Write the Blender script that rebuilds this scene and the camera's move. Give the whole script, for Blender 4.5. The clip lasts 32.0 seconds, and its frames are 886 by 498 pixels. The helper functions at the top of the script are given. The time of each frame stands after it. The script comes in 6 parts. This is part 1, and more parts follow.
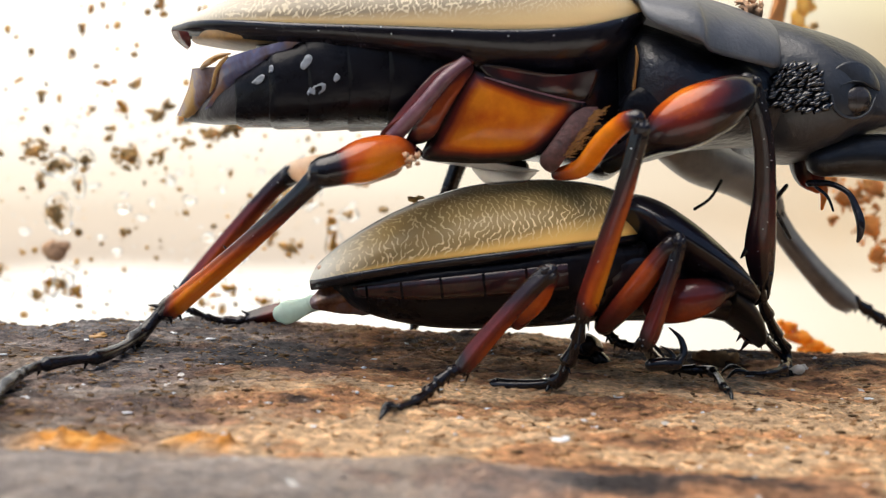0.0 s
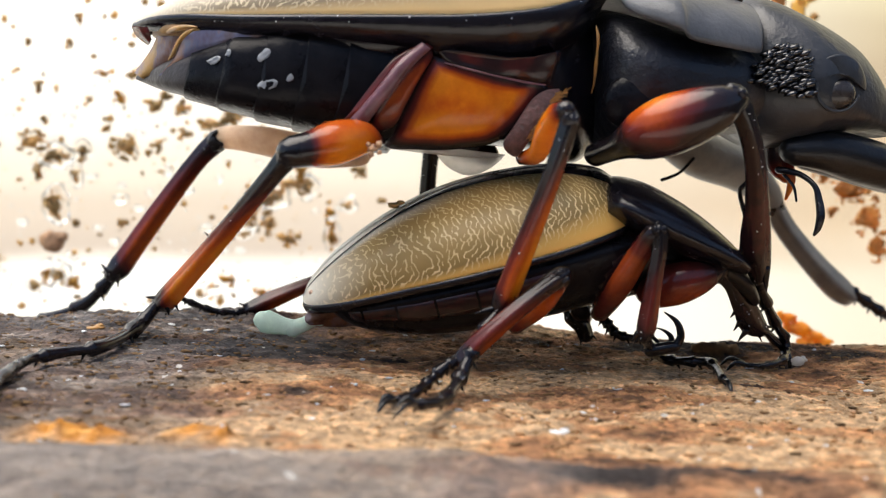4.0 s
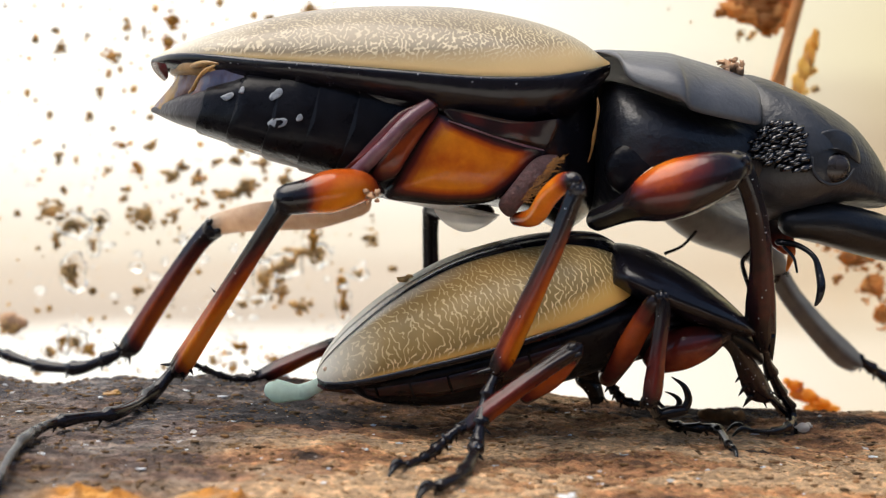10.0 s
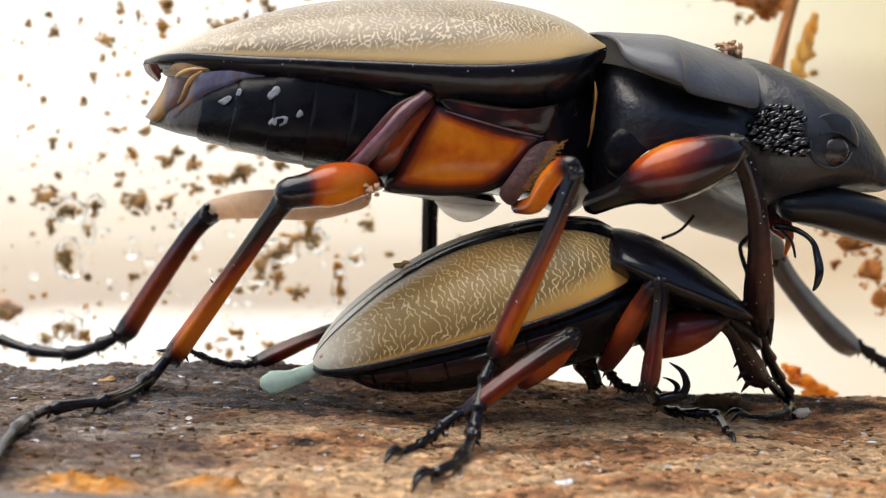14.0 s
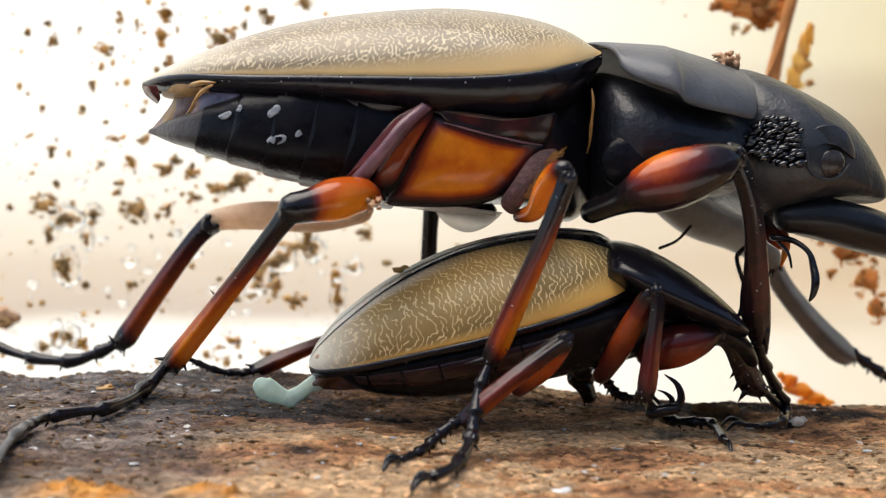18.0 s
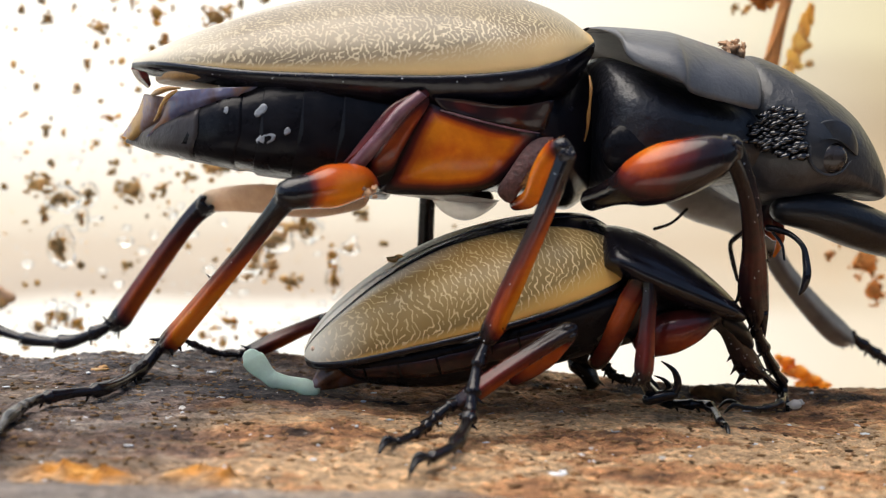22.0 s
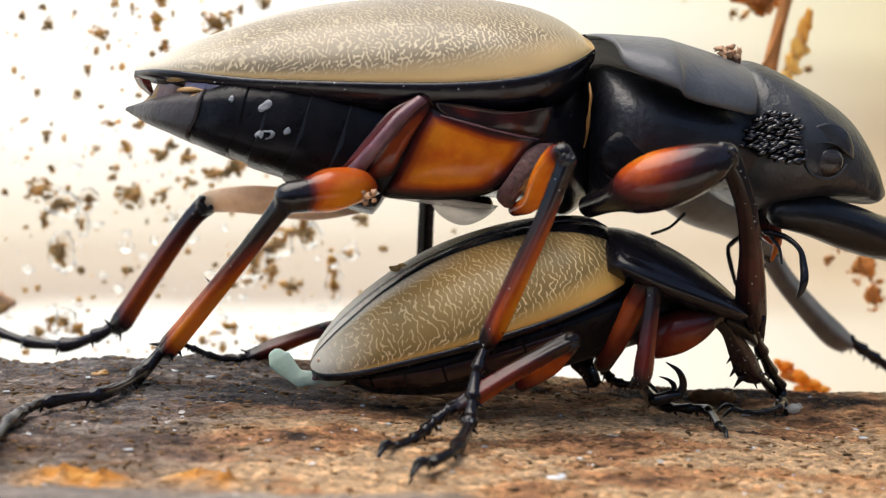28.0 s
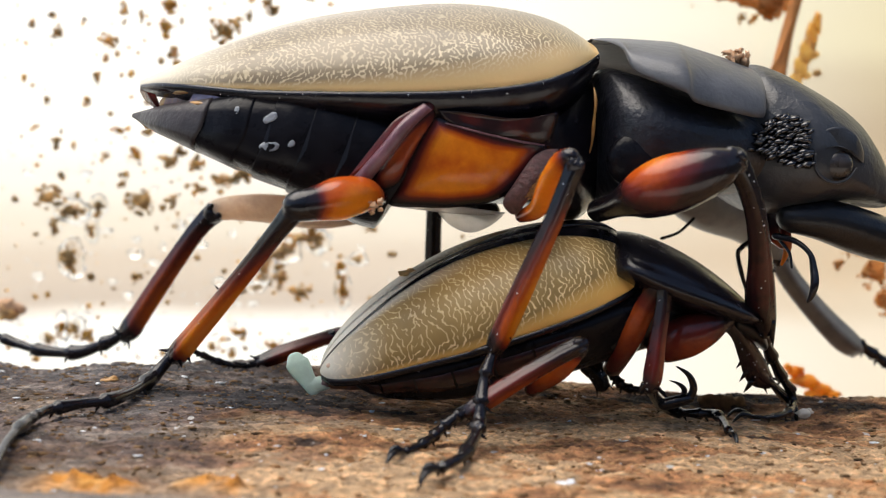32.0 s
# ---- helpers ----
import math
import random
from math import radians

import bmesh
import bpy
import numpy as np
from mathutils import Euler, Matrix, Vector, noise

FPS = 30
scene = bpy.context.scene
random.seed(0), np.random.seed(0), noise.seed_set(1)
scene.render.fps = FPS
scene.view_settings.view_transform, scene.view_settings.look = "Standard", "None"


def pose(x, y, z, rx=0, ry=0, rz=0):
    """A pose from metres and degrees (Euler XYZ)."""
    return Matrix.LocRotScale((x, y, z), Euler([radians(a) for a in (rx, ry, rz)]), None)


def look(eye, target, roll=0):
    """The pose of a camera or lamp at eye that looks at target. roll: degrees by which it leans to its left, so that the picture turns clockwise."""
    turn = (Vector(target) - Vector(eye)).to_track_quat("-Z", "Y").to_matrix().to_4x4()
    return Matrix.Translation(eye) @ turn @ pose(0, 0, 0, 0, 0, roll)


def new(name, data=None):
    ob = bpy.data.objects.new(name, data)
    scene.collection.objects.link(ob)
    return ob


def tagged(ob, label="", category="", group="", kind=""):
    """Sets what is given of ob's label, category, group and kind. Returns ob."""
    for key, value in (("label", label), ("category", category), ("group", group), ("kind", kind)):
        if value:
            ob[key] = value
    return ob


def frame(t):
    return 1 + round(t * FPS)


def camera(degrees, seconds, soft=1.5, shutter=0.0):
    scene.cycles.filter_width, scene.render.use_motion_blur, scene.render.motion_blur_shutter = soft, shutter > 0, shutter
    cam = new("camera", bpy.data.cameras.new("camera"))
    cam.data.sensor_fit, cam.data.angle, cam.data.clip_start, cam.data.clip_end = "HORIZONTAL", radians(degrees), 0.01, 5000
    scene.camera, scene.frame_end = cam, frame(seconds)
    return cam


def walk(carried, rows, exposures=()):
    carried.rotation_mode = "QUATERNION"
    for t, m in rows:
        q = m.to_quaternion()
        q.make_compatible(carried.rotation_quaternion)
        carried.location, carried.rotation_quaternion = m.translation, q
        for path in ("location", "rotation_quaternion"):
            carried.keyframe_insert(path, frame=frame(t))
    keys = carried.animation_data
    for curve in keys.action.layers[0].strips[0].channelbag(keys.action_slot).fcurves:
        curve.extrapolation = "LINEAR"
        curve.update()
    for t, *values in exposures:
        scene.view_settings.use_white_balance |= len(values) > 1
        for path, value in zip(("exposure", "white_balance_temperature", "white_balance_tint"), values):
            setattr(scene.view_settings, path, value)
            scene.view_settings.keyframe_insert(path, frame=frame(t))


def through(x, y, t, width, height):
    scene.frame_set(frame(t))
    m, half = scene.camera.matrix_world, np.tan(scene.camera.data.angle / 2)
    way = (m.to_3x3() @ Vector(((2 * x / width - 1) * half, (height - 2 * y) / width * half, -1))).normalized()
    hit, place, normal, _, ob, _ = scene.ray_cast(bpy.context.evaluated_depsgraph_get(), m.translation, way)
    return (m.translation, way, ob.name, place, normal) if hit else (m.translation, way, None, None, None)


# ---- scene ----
cam = camera(44, 32.0, soft=1.2)
cam.data.dof.use_dof, cam.data.dof.focus_distance, cam.data.dof.aperture_fstop = True, 0.088, 38
walk(cam, [
    (0, pose(-0.00007, -0.09358, 0.02076, 82.698, -0.088, -0.397)),
    (0.5, pose(-0.00006, -0.09358, 0.02089, 82.654, -0.073, -0.382)),
    (1, pose(-0.00010, -0.09352, 0.02073, 82.706, -0.082, -0.382)),
    (1.5, pose(-0.00012, -0.09349, 0.02088, 82.512, -0.104, -0.428)),
    (2, pose(-0.00020, -0.09328, 0.02075, 82.456, -0.170, -0.493)),
    (2.5, pose(-0.00005, -0.09320, 0.02082, 82.273, -0.111, -0.478)),
    (3, pose(-0.00008, -0.09317, 0.02079, 82.206, -0.130, -0.499)),
    (3.5, pose(-0.00012, -0.09328, 0.02082, 82.189, -0.140, -0.498)),
    (5.5, pose(-0.00013, -0.09328, 0.02078, 82.447, -0.160, -0.454)),
    (6, pose(-0.00013, -0.09343, 0.02079, 82.826, -0.126, -0.418)),
    (6.5, pose(-0.00010, -0.09404, 0.02085, 83.469, -0.073, -0.310)),
    (7, pose(-0.00000, -0.09542, 0.02093, 84.493, -0.039, -0.194)),
    (7.5, pose(0.00005, -0.09570, 0.02096, 85.620, -0.003, -0.177)),
    (8, pose(0.00001, -0.09553, 0.02098, 85.903, -0.012, -0.185)),
    (8.5, pose(0.00004, -0.09539, 0.02106, 85.855, 0.026, -0.123)),
    (9, pose(-0.00003, -0.09539, 0.02110, 85.684, -0.043, -0.110)),
    (9.5, pose(-0.00006, -0.09507, 0.02103, 85.701, -0.037, 0.009)),
    (10, pose(-0.00004, -0.09540, 0.02108, 85.722, -0.066, 0.064)),
    (10.5, pose(-0.00003, -0.09538, 0.02105, 85.836, -0.025, 0.163)),
    (11, pose(-0.00004, -0.09559, 0.02106, 85.939, -0.026, 0.203)),
    (11.5, pose(-0.00001, -0.09551, 0.02104, 85.944, 0.007, 0.226)),
    (12, pose(-0.00001, -0.09519, 0.02103, 85.795, 0.016, 0.167)),
    (12.5, pose(-0.00003, -0.09510, 0.02104, 85.556, 0.007, 0.067)),
    (13, pose(-0.00000, -0.09500, 0.02100, 85.300, -0.000, 0.000)),
    (13.5, pose(-0.00005, -0.09490, 0.02097, 85.126, -0.018, -0.076)),
    (14, pose(0.00002, -0.09479, 0.02099, 84.974, 0.003, -0.086)),
    (14.5, pose(0.00004, -0.09471, 0.02092, 84.966, -0.003, -0.108)),
    (16.5, pose(-0.00001, -0.09523, 0.02105, 85.254, -0.063, -0.165)),
    (17, pose(0.00003, -0.09516, 0.02104, 85.340, -0.049, -0.162)),
    (17.5, pose(0.00002, -0.09514, 0.02104, 85.386, -0.042, -0.174)),
    (18, pose(-0.00004, -0.09513, 0.02102, 85.430, -0.093, -0.234)),
    (18.5, pose(0.00002, -0.09529, 0.02105, 85.415, -0.110, -0.239)),
    (19, pose(-0.00004, -0.09519, 0.02102, 85.392, -0.129, -0.282)),
    (19.5, pose(-0.00001, -0.09510, 0.02103, 85.331, -0.126, -0.251)),
    (20, pose(0.00001, -0.09502, 0.02100, 85.236, -0.147, -0.272)),
    (20.5, pose(0.00002, -0.09491, 0.02098, 85.087, -0.153, -0.301)),
    (21, pose(-0.00003, -0.09486, 0.02098, 84.912, -0.193, -0.319)),
    (21.5, pose(-0.00008, -0.09476, 0.02102, 84.687, -0.255, -0.368)),
    (22, pose(-0.00003, -0.09454, 0.02107, 84.391, -0.275, -0.371)),
    (22.5, pose(0.00001, -0.09445, 0.02097, 84.232, -0.336, -0.396)),
    (23, pose(-0.00002, -0.09450, 0.02103, 84.084, -0.354, -0.387)),
    (23.5, pose(-0.00006, -0.09445, 0.02097, 84.052, -0.356, -0.464)),
    (24, pose(0.00002, -0.09437, 0.02108, 84.008, -0.366, -0.470)),
    (24.5, pose(-0.00001, -0.09458, 0.02095, 84.225, -0.333, -0.511)),
    (25, pose(0.00002, -0.09507, 0.02110, 84.371, -0.351, -0.546)),
    (25.5, pose(-0.00002, -0.09499, 0.02110, 84.594, -0.357, -0.575)),
    (27.5, pose(0.00011, -0.09481, 0.02103, 84.715, -0.236, -0.386)),
    (28, pose(0.00010, -0.09481, 0.02102, 84.681, -0.227, -0.345)),
    (28.5, pose(0.00011, -0.09483, 0.02103, 84.655, -0.188, -0.304)),
    (29, pose(0.00006, -0.09478, 0.02106, 84.646, -0.177, -0.299)),
    (29.5, pose(0.00012, -0.09482, 0.02104, 84.737, -0.141, -0.241)),
    (30, pose(0.00020, -0.09494, 0.02105, 84.856, -0.075, -0.159)),
    (30.5, pose(0.00024, -0.09544, 0.02105, 85.223, -0.038, -0.082)),
    (31, pose(0.00012, -0.09519, 0.02102, 85.431, -0.072, -0.003)),
    (31.5, pose(0.00011, -0.09484, 0.02107, 85.083, -0.086, 0.074)),
    (32, pose(0.00016, -0.09479, 0.02098, 84.986, -0.008, 0.120)),
], [(0.0, 0.26), (3.5, 0.32), (6.0, 0.3), (7.0, 0.22), (9.0, 0.14), (13.0, 0.14), (32.0, 0.15)])

# ---- light: bright daylight outside a clear tub, soft light from above ----
world = bpy.data.worlds.new("daylight")
scene.world = world
world.use_nodes = True
SUN_EL, SUN_ROT = 71, 261
_sky = world.node_tree.nodes.new("ShaderNodeTexSky")
_sky.sky_type, _sky.sun_disc = "NISHITA", False
_sky.sun_elevation, _sky.sun_rotation = radians(SUN_EL), radians(SUN_ROT)
world.node_tree.links.new(_sky.outputs[0], world.node_tree.nodes["Background"].inputs[0])
world.node_tree.nodes["Background"].inputs[1].default_value = 0.15
_sun = new("sun", bpy.data.lights.new("sun", "SUN"))
_sun.data.energy, _sun.data.angle, _sun.data.color = 5.0, radians(62), (1.0, 0.92, 0.81)
_sun.matrix_world = look((-0.2, -0.03, 0.6), (0, 0, 0))

MM = 0.001
BASE_MALE, BASE_FEMALE = Vector((0, 0, 0)), Vector((8, -4, 0))


# ---- materials ----
def material(name, rough=0.5, spec=0.5, coat=0.0, metal=0.0):
    m = bpy.data.materials.new(name)
    m.use_nodes = True
    b = m.node_tree.nodes["Principled BSDF"]
    b.inputs["Roughness"].default_value = rough
    b.inputs["Specular IOR Level"].default_value = spec
    b.inputs["Coat Weight"].default_value = coat
    b.inputs["Metallic"].default_value = metal
    return m, m.node_tree.nodes, m.node_tree.links, b


def ramp(nodes, stops, interpolation="LINEAR"):
    r = nodes.new("ShaderNodeValToRGB")
    r.color_ramp.interpolation = interpolation
    e = r.color_ramp.elements
    while len(e) < len(stops):
        e.new(0.5)
    for el, (p, c) in zip(e, stops):
        el.position, el.color = p, (*c, 1)
    return r


def texture(nodes, links, scale, detail=4, rough=0.6, stretch=(1, 1, 1), kind="ShaderNodeTexNoise", coord="Object"):
    c = nodes.new("ShaderNodeTexCoord")
    mp = nodes.new("ShaderNodeMapping")
    mp.inputs["Scale"].default_value = stretch
    links.new(c.outputs[coord], mp.inputs[0])
    n = nodes.new(kind)
    n.inputs["Scale"].default_value = scale
    if kind == "ShaderNodeTexNoise":
        n.inputs["Detail"].default_value, n.inputs["Roughness"].default_value = detail, rough
    links.new(mp.outputs[0], n.inputs["Vector"])
    return n


def bump(nodes, links, b, source, strength, distance):
    n = nodes.new("ShaderNodeBump")
    n.inputs["Strength"].default_value, n.inputs["Distance"].default_value = strength, distance
    links.new(source, n.inputs["Height"])
    links.new(n.outputs[0], b.inputs["Normal"])
    return n


def blend(nodes, links, fac, a, c, kind="MIX"):
    n = nodes.new("ShaderNodeMix")
    n.data_type, n.blend_type = "RGBA", kind
    for sock, val in ((n.inputs[0], fac), (n.inputs[6], a), (n.inputs[7], c)):
        if hasattr(val, "links"):
            links.new(val, sock)
        elif isinstance(val, (int, float)):
            sock.default_value = val
        else:
            sock.default_value = (*val, 1)
    return n.outputs[2]


def chitin_leg():
    """Shell of legs and plates: black at 0, dark red, brown, orange at 1, by the pigment that each mesh carries."""
    m, n, l, b = material("pigmented_chitin", 0.22, 0.18, 0.34)
    a = n.new("ShaderNodeAttribute")
    a.attribute_name = "pigment"
    t = texture(n, l, 900, 5, 0.65)
    add = n.new("ShaderNodeMath")
    add.operation = "MULTIPLY_ADD"
    l.new(t.outputs[0], add.inputs[0])
    add.inputs[1].default_value = 0.16
    l.new(a.outputs["Fac"], add.inputs[2])
    sub = n.new("ShaderNodeMath")
    sub.operation = "SUBTRACT"
    sub.inputs[1].default_value = 0.08
    l.new(add.outputs[0], sub.inputs[0])
    r = ramp(n, [(0, (0.006, 0.006, 0.008)), (0.22, (0.02, 0.008, 0.009)), (0.45, (0.12, 0.016, 0.011)),
                 (0.68, (0.5, 0.09, 0.008)), (0.85, (0.85, 0.27, 0.012)), (1, (0.92, 0.42, 0.05))])
    l.new(sub.outputs[0], r.inputs[0])
    l.new(r.outputs[0], b.inputs["Base Color"])
    b.inputs["Subsurface Weight"].default_value = 0.15
    b.inputs["Subsurface Radius"].default_value = (0.001, 0.0004, 0.0002)
    b.inputs["Coat Roughness"].default_value = 0.08
    tr = n.new("ShaderNodeBsdfTranslucent")
    l.new(r.outputs[0], tr.inputs[0])
    mx = n.new("ShaderNodeMixShader")
    amt = ramp(n, [(0.4, (0, 0, 0)), (1.0, (0.38, 0.38, 0.38))])
    l.new(sub.outputs[0], amt.inputs[0])
    l.new(amt.outputs[0], mx.inputs[0])
    l.new(b.outputs[0], mx.inputs[1])
    l.new(tr.outputs[0], mx.inputs[2])
    l.new(mx.outputs[0], n["Material Output"].inputs[0])
    t2 = texture(n, l, 1900, 4, 0.65)
    bump(n, l, b, t2.outputs[0], 0.4, 0.0001)
    return m


def chitin_black(name, rough, colour=(0.004, 0.004, 0.005), grain=2200, relief=0.25, spec=0.35):
    m, n, l, b = material(name, rough, spec, spec * 0.3)
    t = texture(n, l, 350, 6, 0.7)
    r = ramp(n, [(0.3, colour), (0.75, tuple(c * 2.2 + 0.002 for c in colour))])
    l.new(t.outputs[0], r.inputs[0])
    l.new(r.outputs[0], b.inputs["Base Color"])
    rr = ramp(n, [(0.3, (rough * 0.75,) * 3), (0.7, (rough * 1.35,) * 3)])
    l.new(t.outputs[0], rr.inputs[0])
    l.new(rr.outputs[0], b.inputs["Roughness"])
    t2 = texture(n, l, grain, 3, 0.6)
    bump(n, l, b, t2.outputs[0], relief, 0.22 / grain)
    return m


def elytra_shell(name, ground, line, edge, period, along, width, lean, pale=(0.62, 0.56, 0.44), seam=None, coat=0.22, wander=0.55, run=2.2):
    """Wing-case shell with fine winding lines that fade out towards the rim; the mesh gives 'rim' (0 middle, 1 edge)."""
    m, n, l, b = material(name, 0.42, 0.16 + coat * 0.7, coat)
    c = n.new("ShaderNodeTexCoord")
    jit = texture(n, l, 600, 2, 0.5)
    off = n.new("ShaderNodeVectorMath")
    off.operation = "MULTIPLY_ADD"
    off.inputs[1].default_value = (period * wander,) * 3
    l.new(jit.outputs["Color"], off.inputs[0])
    l.new(c.outputs["Object"], off.inputs[2])
    g = n.new("ShaderNodeTexGabor")
    g.gabor_type = "3D"
    g.inputs["Scale"].default_value = 1.0 / (period * run)
    g.inputs["Frequency"].default_value = run
    g.inputs["Anisotropy"].default_value = along
    for sock in g.inputs:
        if sock.name == "Orientation" and sock.type == "VECTOR":
            sock.default_value = lean
    l.new(off.outputs[0], g.inputs["Vector"])
    mid = n.new("ShaderNodeMath")
    mid.operation = "SUBTRACT"
    mid.inputs[1].default_value = 0.5
    l.new(g.outputs["Phase"], mid.inputs[0])
    dist = n.new("ShaderNodeMath")
    dist.operation = "ABSOLUTE"
    l.new(mid.outputs[0], dist.inputs[0])
    lines = ramp(n, [(width * 0.6, (1, 1, 1)), (width * 1.5, (0, 0, 0))])
    l.new(dist.outputs[0], lines.inputs[0])
    a = n.new("ShaderNodeAttribute")
    a.attribute_name = "rim"
    fade = ramp(n, [(0.0, (0.55, 0.55, 0.55)), (0.16, (1, 1, 1)), (0.5, (1, 1, 1)), (0.8, (0, 0, 0))])
    l.new(a.outputs["Fac"], fade.inputs[0])
    blot = texture(n, l, 160, 4, 0.6)
    mul = n.new("ShaderNodeMath")
    mul.operation = "MULTIPLY"
    l.new(lines.outputs[0], mul.inputs[0])
    l.new(fade.outputs[0], mul.inputs[1])
    part = ramp(n, [(0.3, (0.7, 0.7, 0.7)), (0.6, (1, 1, 1))])
    l.new(blot.outputs[0], part.inputs[0])
    mul2 = n.new("ShaderNodeMath")
    mul2.operation = "MULTIPLY"
    l.new(mul.outputs[0], mul2.inputs[0])
    l.new(part.outputs[0], mul2.inputs[1])
    gr = ramp(n, [(0.3, tuple(v * 0.78 for v in ground)), (0.7, tuple(min(1, v * 1.25) for v in ground))])
    l.new(blot.outputs[0], gr.inputs[0])
    er = ramp(n, [(0.45, (0, 0, 0)), (0.9, (1, 1, 1))])
    l.new(a.outputs["Fac"], er.inputs[0])
    gg = blend(n, l, er.outputs[0], gr.outputs[0], edge)
    tl = n.new("ShaderNodeAttribute")
    tl.attribute_name = "tail"
    tf = n.new("ShaderNodeMath")
    tf.operation = "MULTIPLY"
    tf.inputs[1].default_value = 0.85
    l.new(tl.outputs["Fac"], tf.inputs[0])
    if seam:
        ft = ramp(n, [(0.0, (0, 0, 0)), (1.0, (1, 1, 1))])
        top = n.new("ShaderNodeAttribute")
        top.attribute_name = "top"
        l.new(top.outputs["Fac"], ft.inputs[0])
        gg = blend(n, l, ft.outputs[0], gg, seam)
    col = blend(n, l, tf.outputs[0], blend(n, l, mul2.outputs[0], gg, line), pale)
    l.new(col, b.inputs["Base Color"])
    b.inputs["Coat Roughness"].default_value = 0.16
    t2 = texture(n, l, 3000, 3, 0.6)
    bump(n, l, b, t2.outputs[0], 0.15, 0.0001)
    return m


def log_wood():
    m, n, l, b = material("rotten_wood", 0.8, 0.25)
    big = texture(n, l, 75, 7, 0.66, (0.4, 1, 1))
    mid = texture(n, l, 420, 7, 0.76, (0.28, 1, 1))
    fine = texture(n, l, 1700, 5, 0.75, (0.4, 1, 1))
    # carries charring, dark wood and the shade painted into the log's colour
    a = n.new("ShaderNodeAttribute")
    a.attribute_name = "char_and_shade"
    s1 = n.new("ShaderNodeMath")
    s1.operation = "MULTIPLY_ADD"
    s1.inputs[1].default_value = 0.75
    l.new(mid.outputs[0], s1.inputs[0])
    l.new(big.outputs[0], s1.inputs[2])
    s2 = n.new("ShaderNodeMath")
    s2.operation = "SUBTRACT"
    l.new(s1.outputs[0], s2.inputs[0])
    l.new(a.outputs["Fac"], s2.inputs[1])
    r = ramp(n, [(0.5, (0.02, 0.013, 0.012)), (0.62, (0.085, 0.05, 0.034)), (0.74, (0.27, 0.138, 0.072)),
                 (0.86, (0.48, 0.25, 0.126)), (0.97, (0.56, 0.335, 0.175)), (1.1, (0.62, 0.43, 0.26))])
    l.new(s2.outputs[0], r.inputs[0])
    grey = ramp(n, [(0.38, (0.014, 0.015, 0.02)), (0.51, (0.105, 0.103, 0.113)), (0.62, (0.26, 0.245, 0.245)), (0.76, (0.44, 0.4, 0.37))])
    l.new(mid.outputs[0], grey.inputs[0])
    gr = n.new("ShaderNodeAttribute")
    gr.attribute_name = "grey"
    gmix = n.new("ShaderNodeMath")
    gmix.operation = "MULTIPLY_ADD"
    gmix.inputs[1].default_value = 1.6
    gmix.inputs[2].default_value = -0.92
    l.new(big.outputs[0], gmix.inputs[0])
    gsum = n.new("ShaderNodeMath")
    gsum.use_clamp = True
    l.new(gmix.outputs[0], gsum.inputs[0])
    l.new(gr.outputs["Fac"], gsum.inputs[1])
    col0 = blend(n, l, gsum.outputs[0], r.outputs[0], grey.outputs[0])
    fr = ramp(n, [(0.32, (0.3, 0.28, 0.27)), (0.5, (0.95, 0.93, 0.9)), (0.68, (1.5, 1.45, 1.4))])
    l.new(fine.outputs[0], fr.inputs[0])
    col = blend(n, l, 0.9, col0, fr.outputs[0], "MULTIPLY")
    cell = texture(n, l, 2700, stretch=(0.6, 1, 1), kind="ShaderNodeTexVoronoi")
    cv = n.new("ShaderNodeSeparateColor")
    l.new(cell.outputs["Color"], cv.inputs[0])
    cr = ramp(n, [(0.1, (0.36, 0.34, 0.33)), (0.6, (1.0, 0.97, 0.94)), (0.95, (1.8, 1.6, 1.35))])
    l.new(cv.outputs[0], cr.inputs[0])
    col = blend(n, l, 0.4, col, cr.outputs[0], "MULTIPLY")
    oa = n.new("ShaderNodeAttribute")
    oa.attribute_name = "ochre"
    orr = ramp(n, [(0.38, (0.25, 0.08, 0.012)), (0.5, (0.72, 0.3, 0.05)), (0.66, (0.92, 0.52, 0.16))])
    l.new(mid.outputs[0], orr.inputs[0])
    col = blend(n, l, oa.outputs["Fac"], col, orr.outputs[0])
    la = n.new("ShaderNodeAttribute")
    la.attribute_name = "lip"
    lr = ramp(n, [(0.35, (0.18, 0.16, 0.155)), (0.5, (0.33, 0.295, 0.275)), (0.66, (0.48, 0.43, 0.39))])
    l.new(mid.outputs[0], lr.inputs[0])
    col = blend(n, l, la.outputs["Fac"], col, lr.outputs[0])
    spots = texture(n, l, 900, 1, 0.3)
    sp = ramp(n, [(0.76, (0, 0, 0)), (0.79, (1, 1, 1))])
    l.new(spots.outputs[0], sp.inputs[0])
    col2 = blend(n, l, sp.outputs[0], col, (0.6, 0.57, 0.54))
    l.new(col2, b.inputs["Base Color"])
    rr = ramp(n, [(0.35, (0.55,) * 3), (0.6, (0.92,) * 3)])
    l.new(mid.outputs[0], rr.inputs[0])
    l.new(rr.outputs[0], b.inputs["Roughness"])
    mx = n.new("ShaderNodeMath")
    mx.operation = "MULTIPLY_ADD"
    mx.inputs[1].default_value = 0.4
    l.new(fine.outputs[0], mx.inputs[0])
    l.new(mid.outputs[0], mx.inputs[2])
    mz = n.new("ShaderNodeMath")
    mz.operation = "MULTIPLY_ADD"
    mz.inputs[1].default_value = -0.1
    l.new(cell.outputs["Distance"], mz.inputs[0])
    l.new(mx.outputs[0], mz.inputs[2])
    bump(n, l, b, mz.outputs[0], 1.0, 0.0014)
    return m


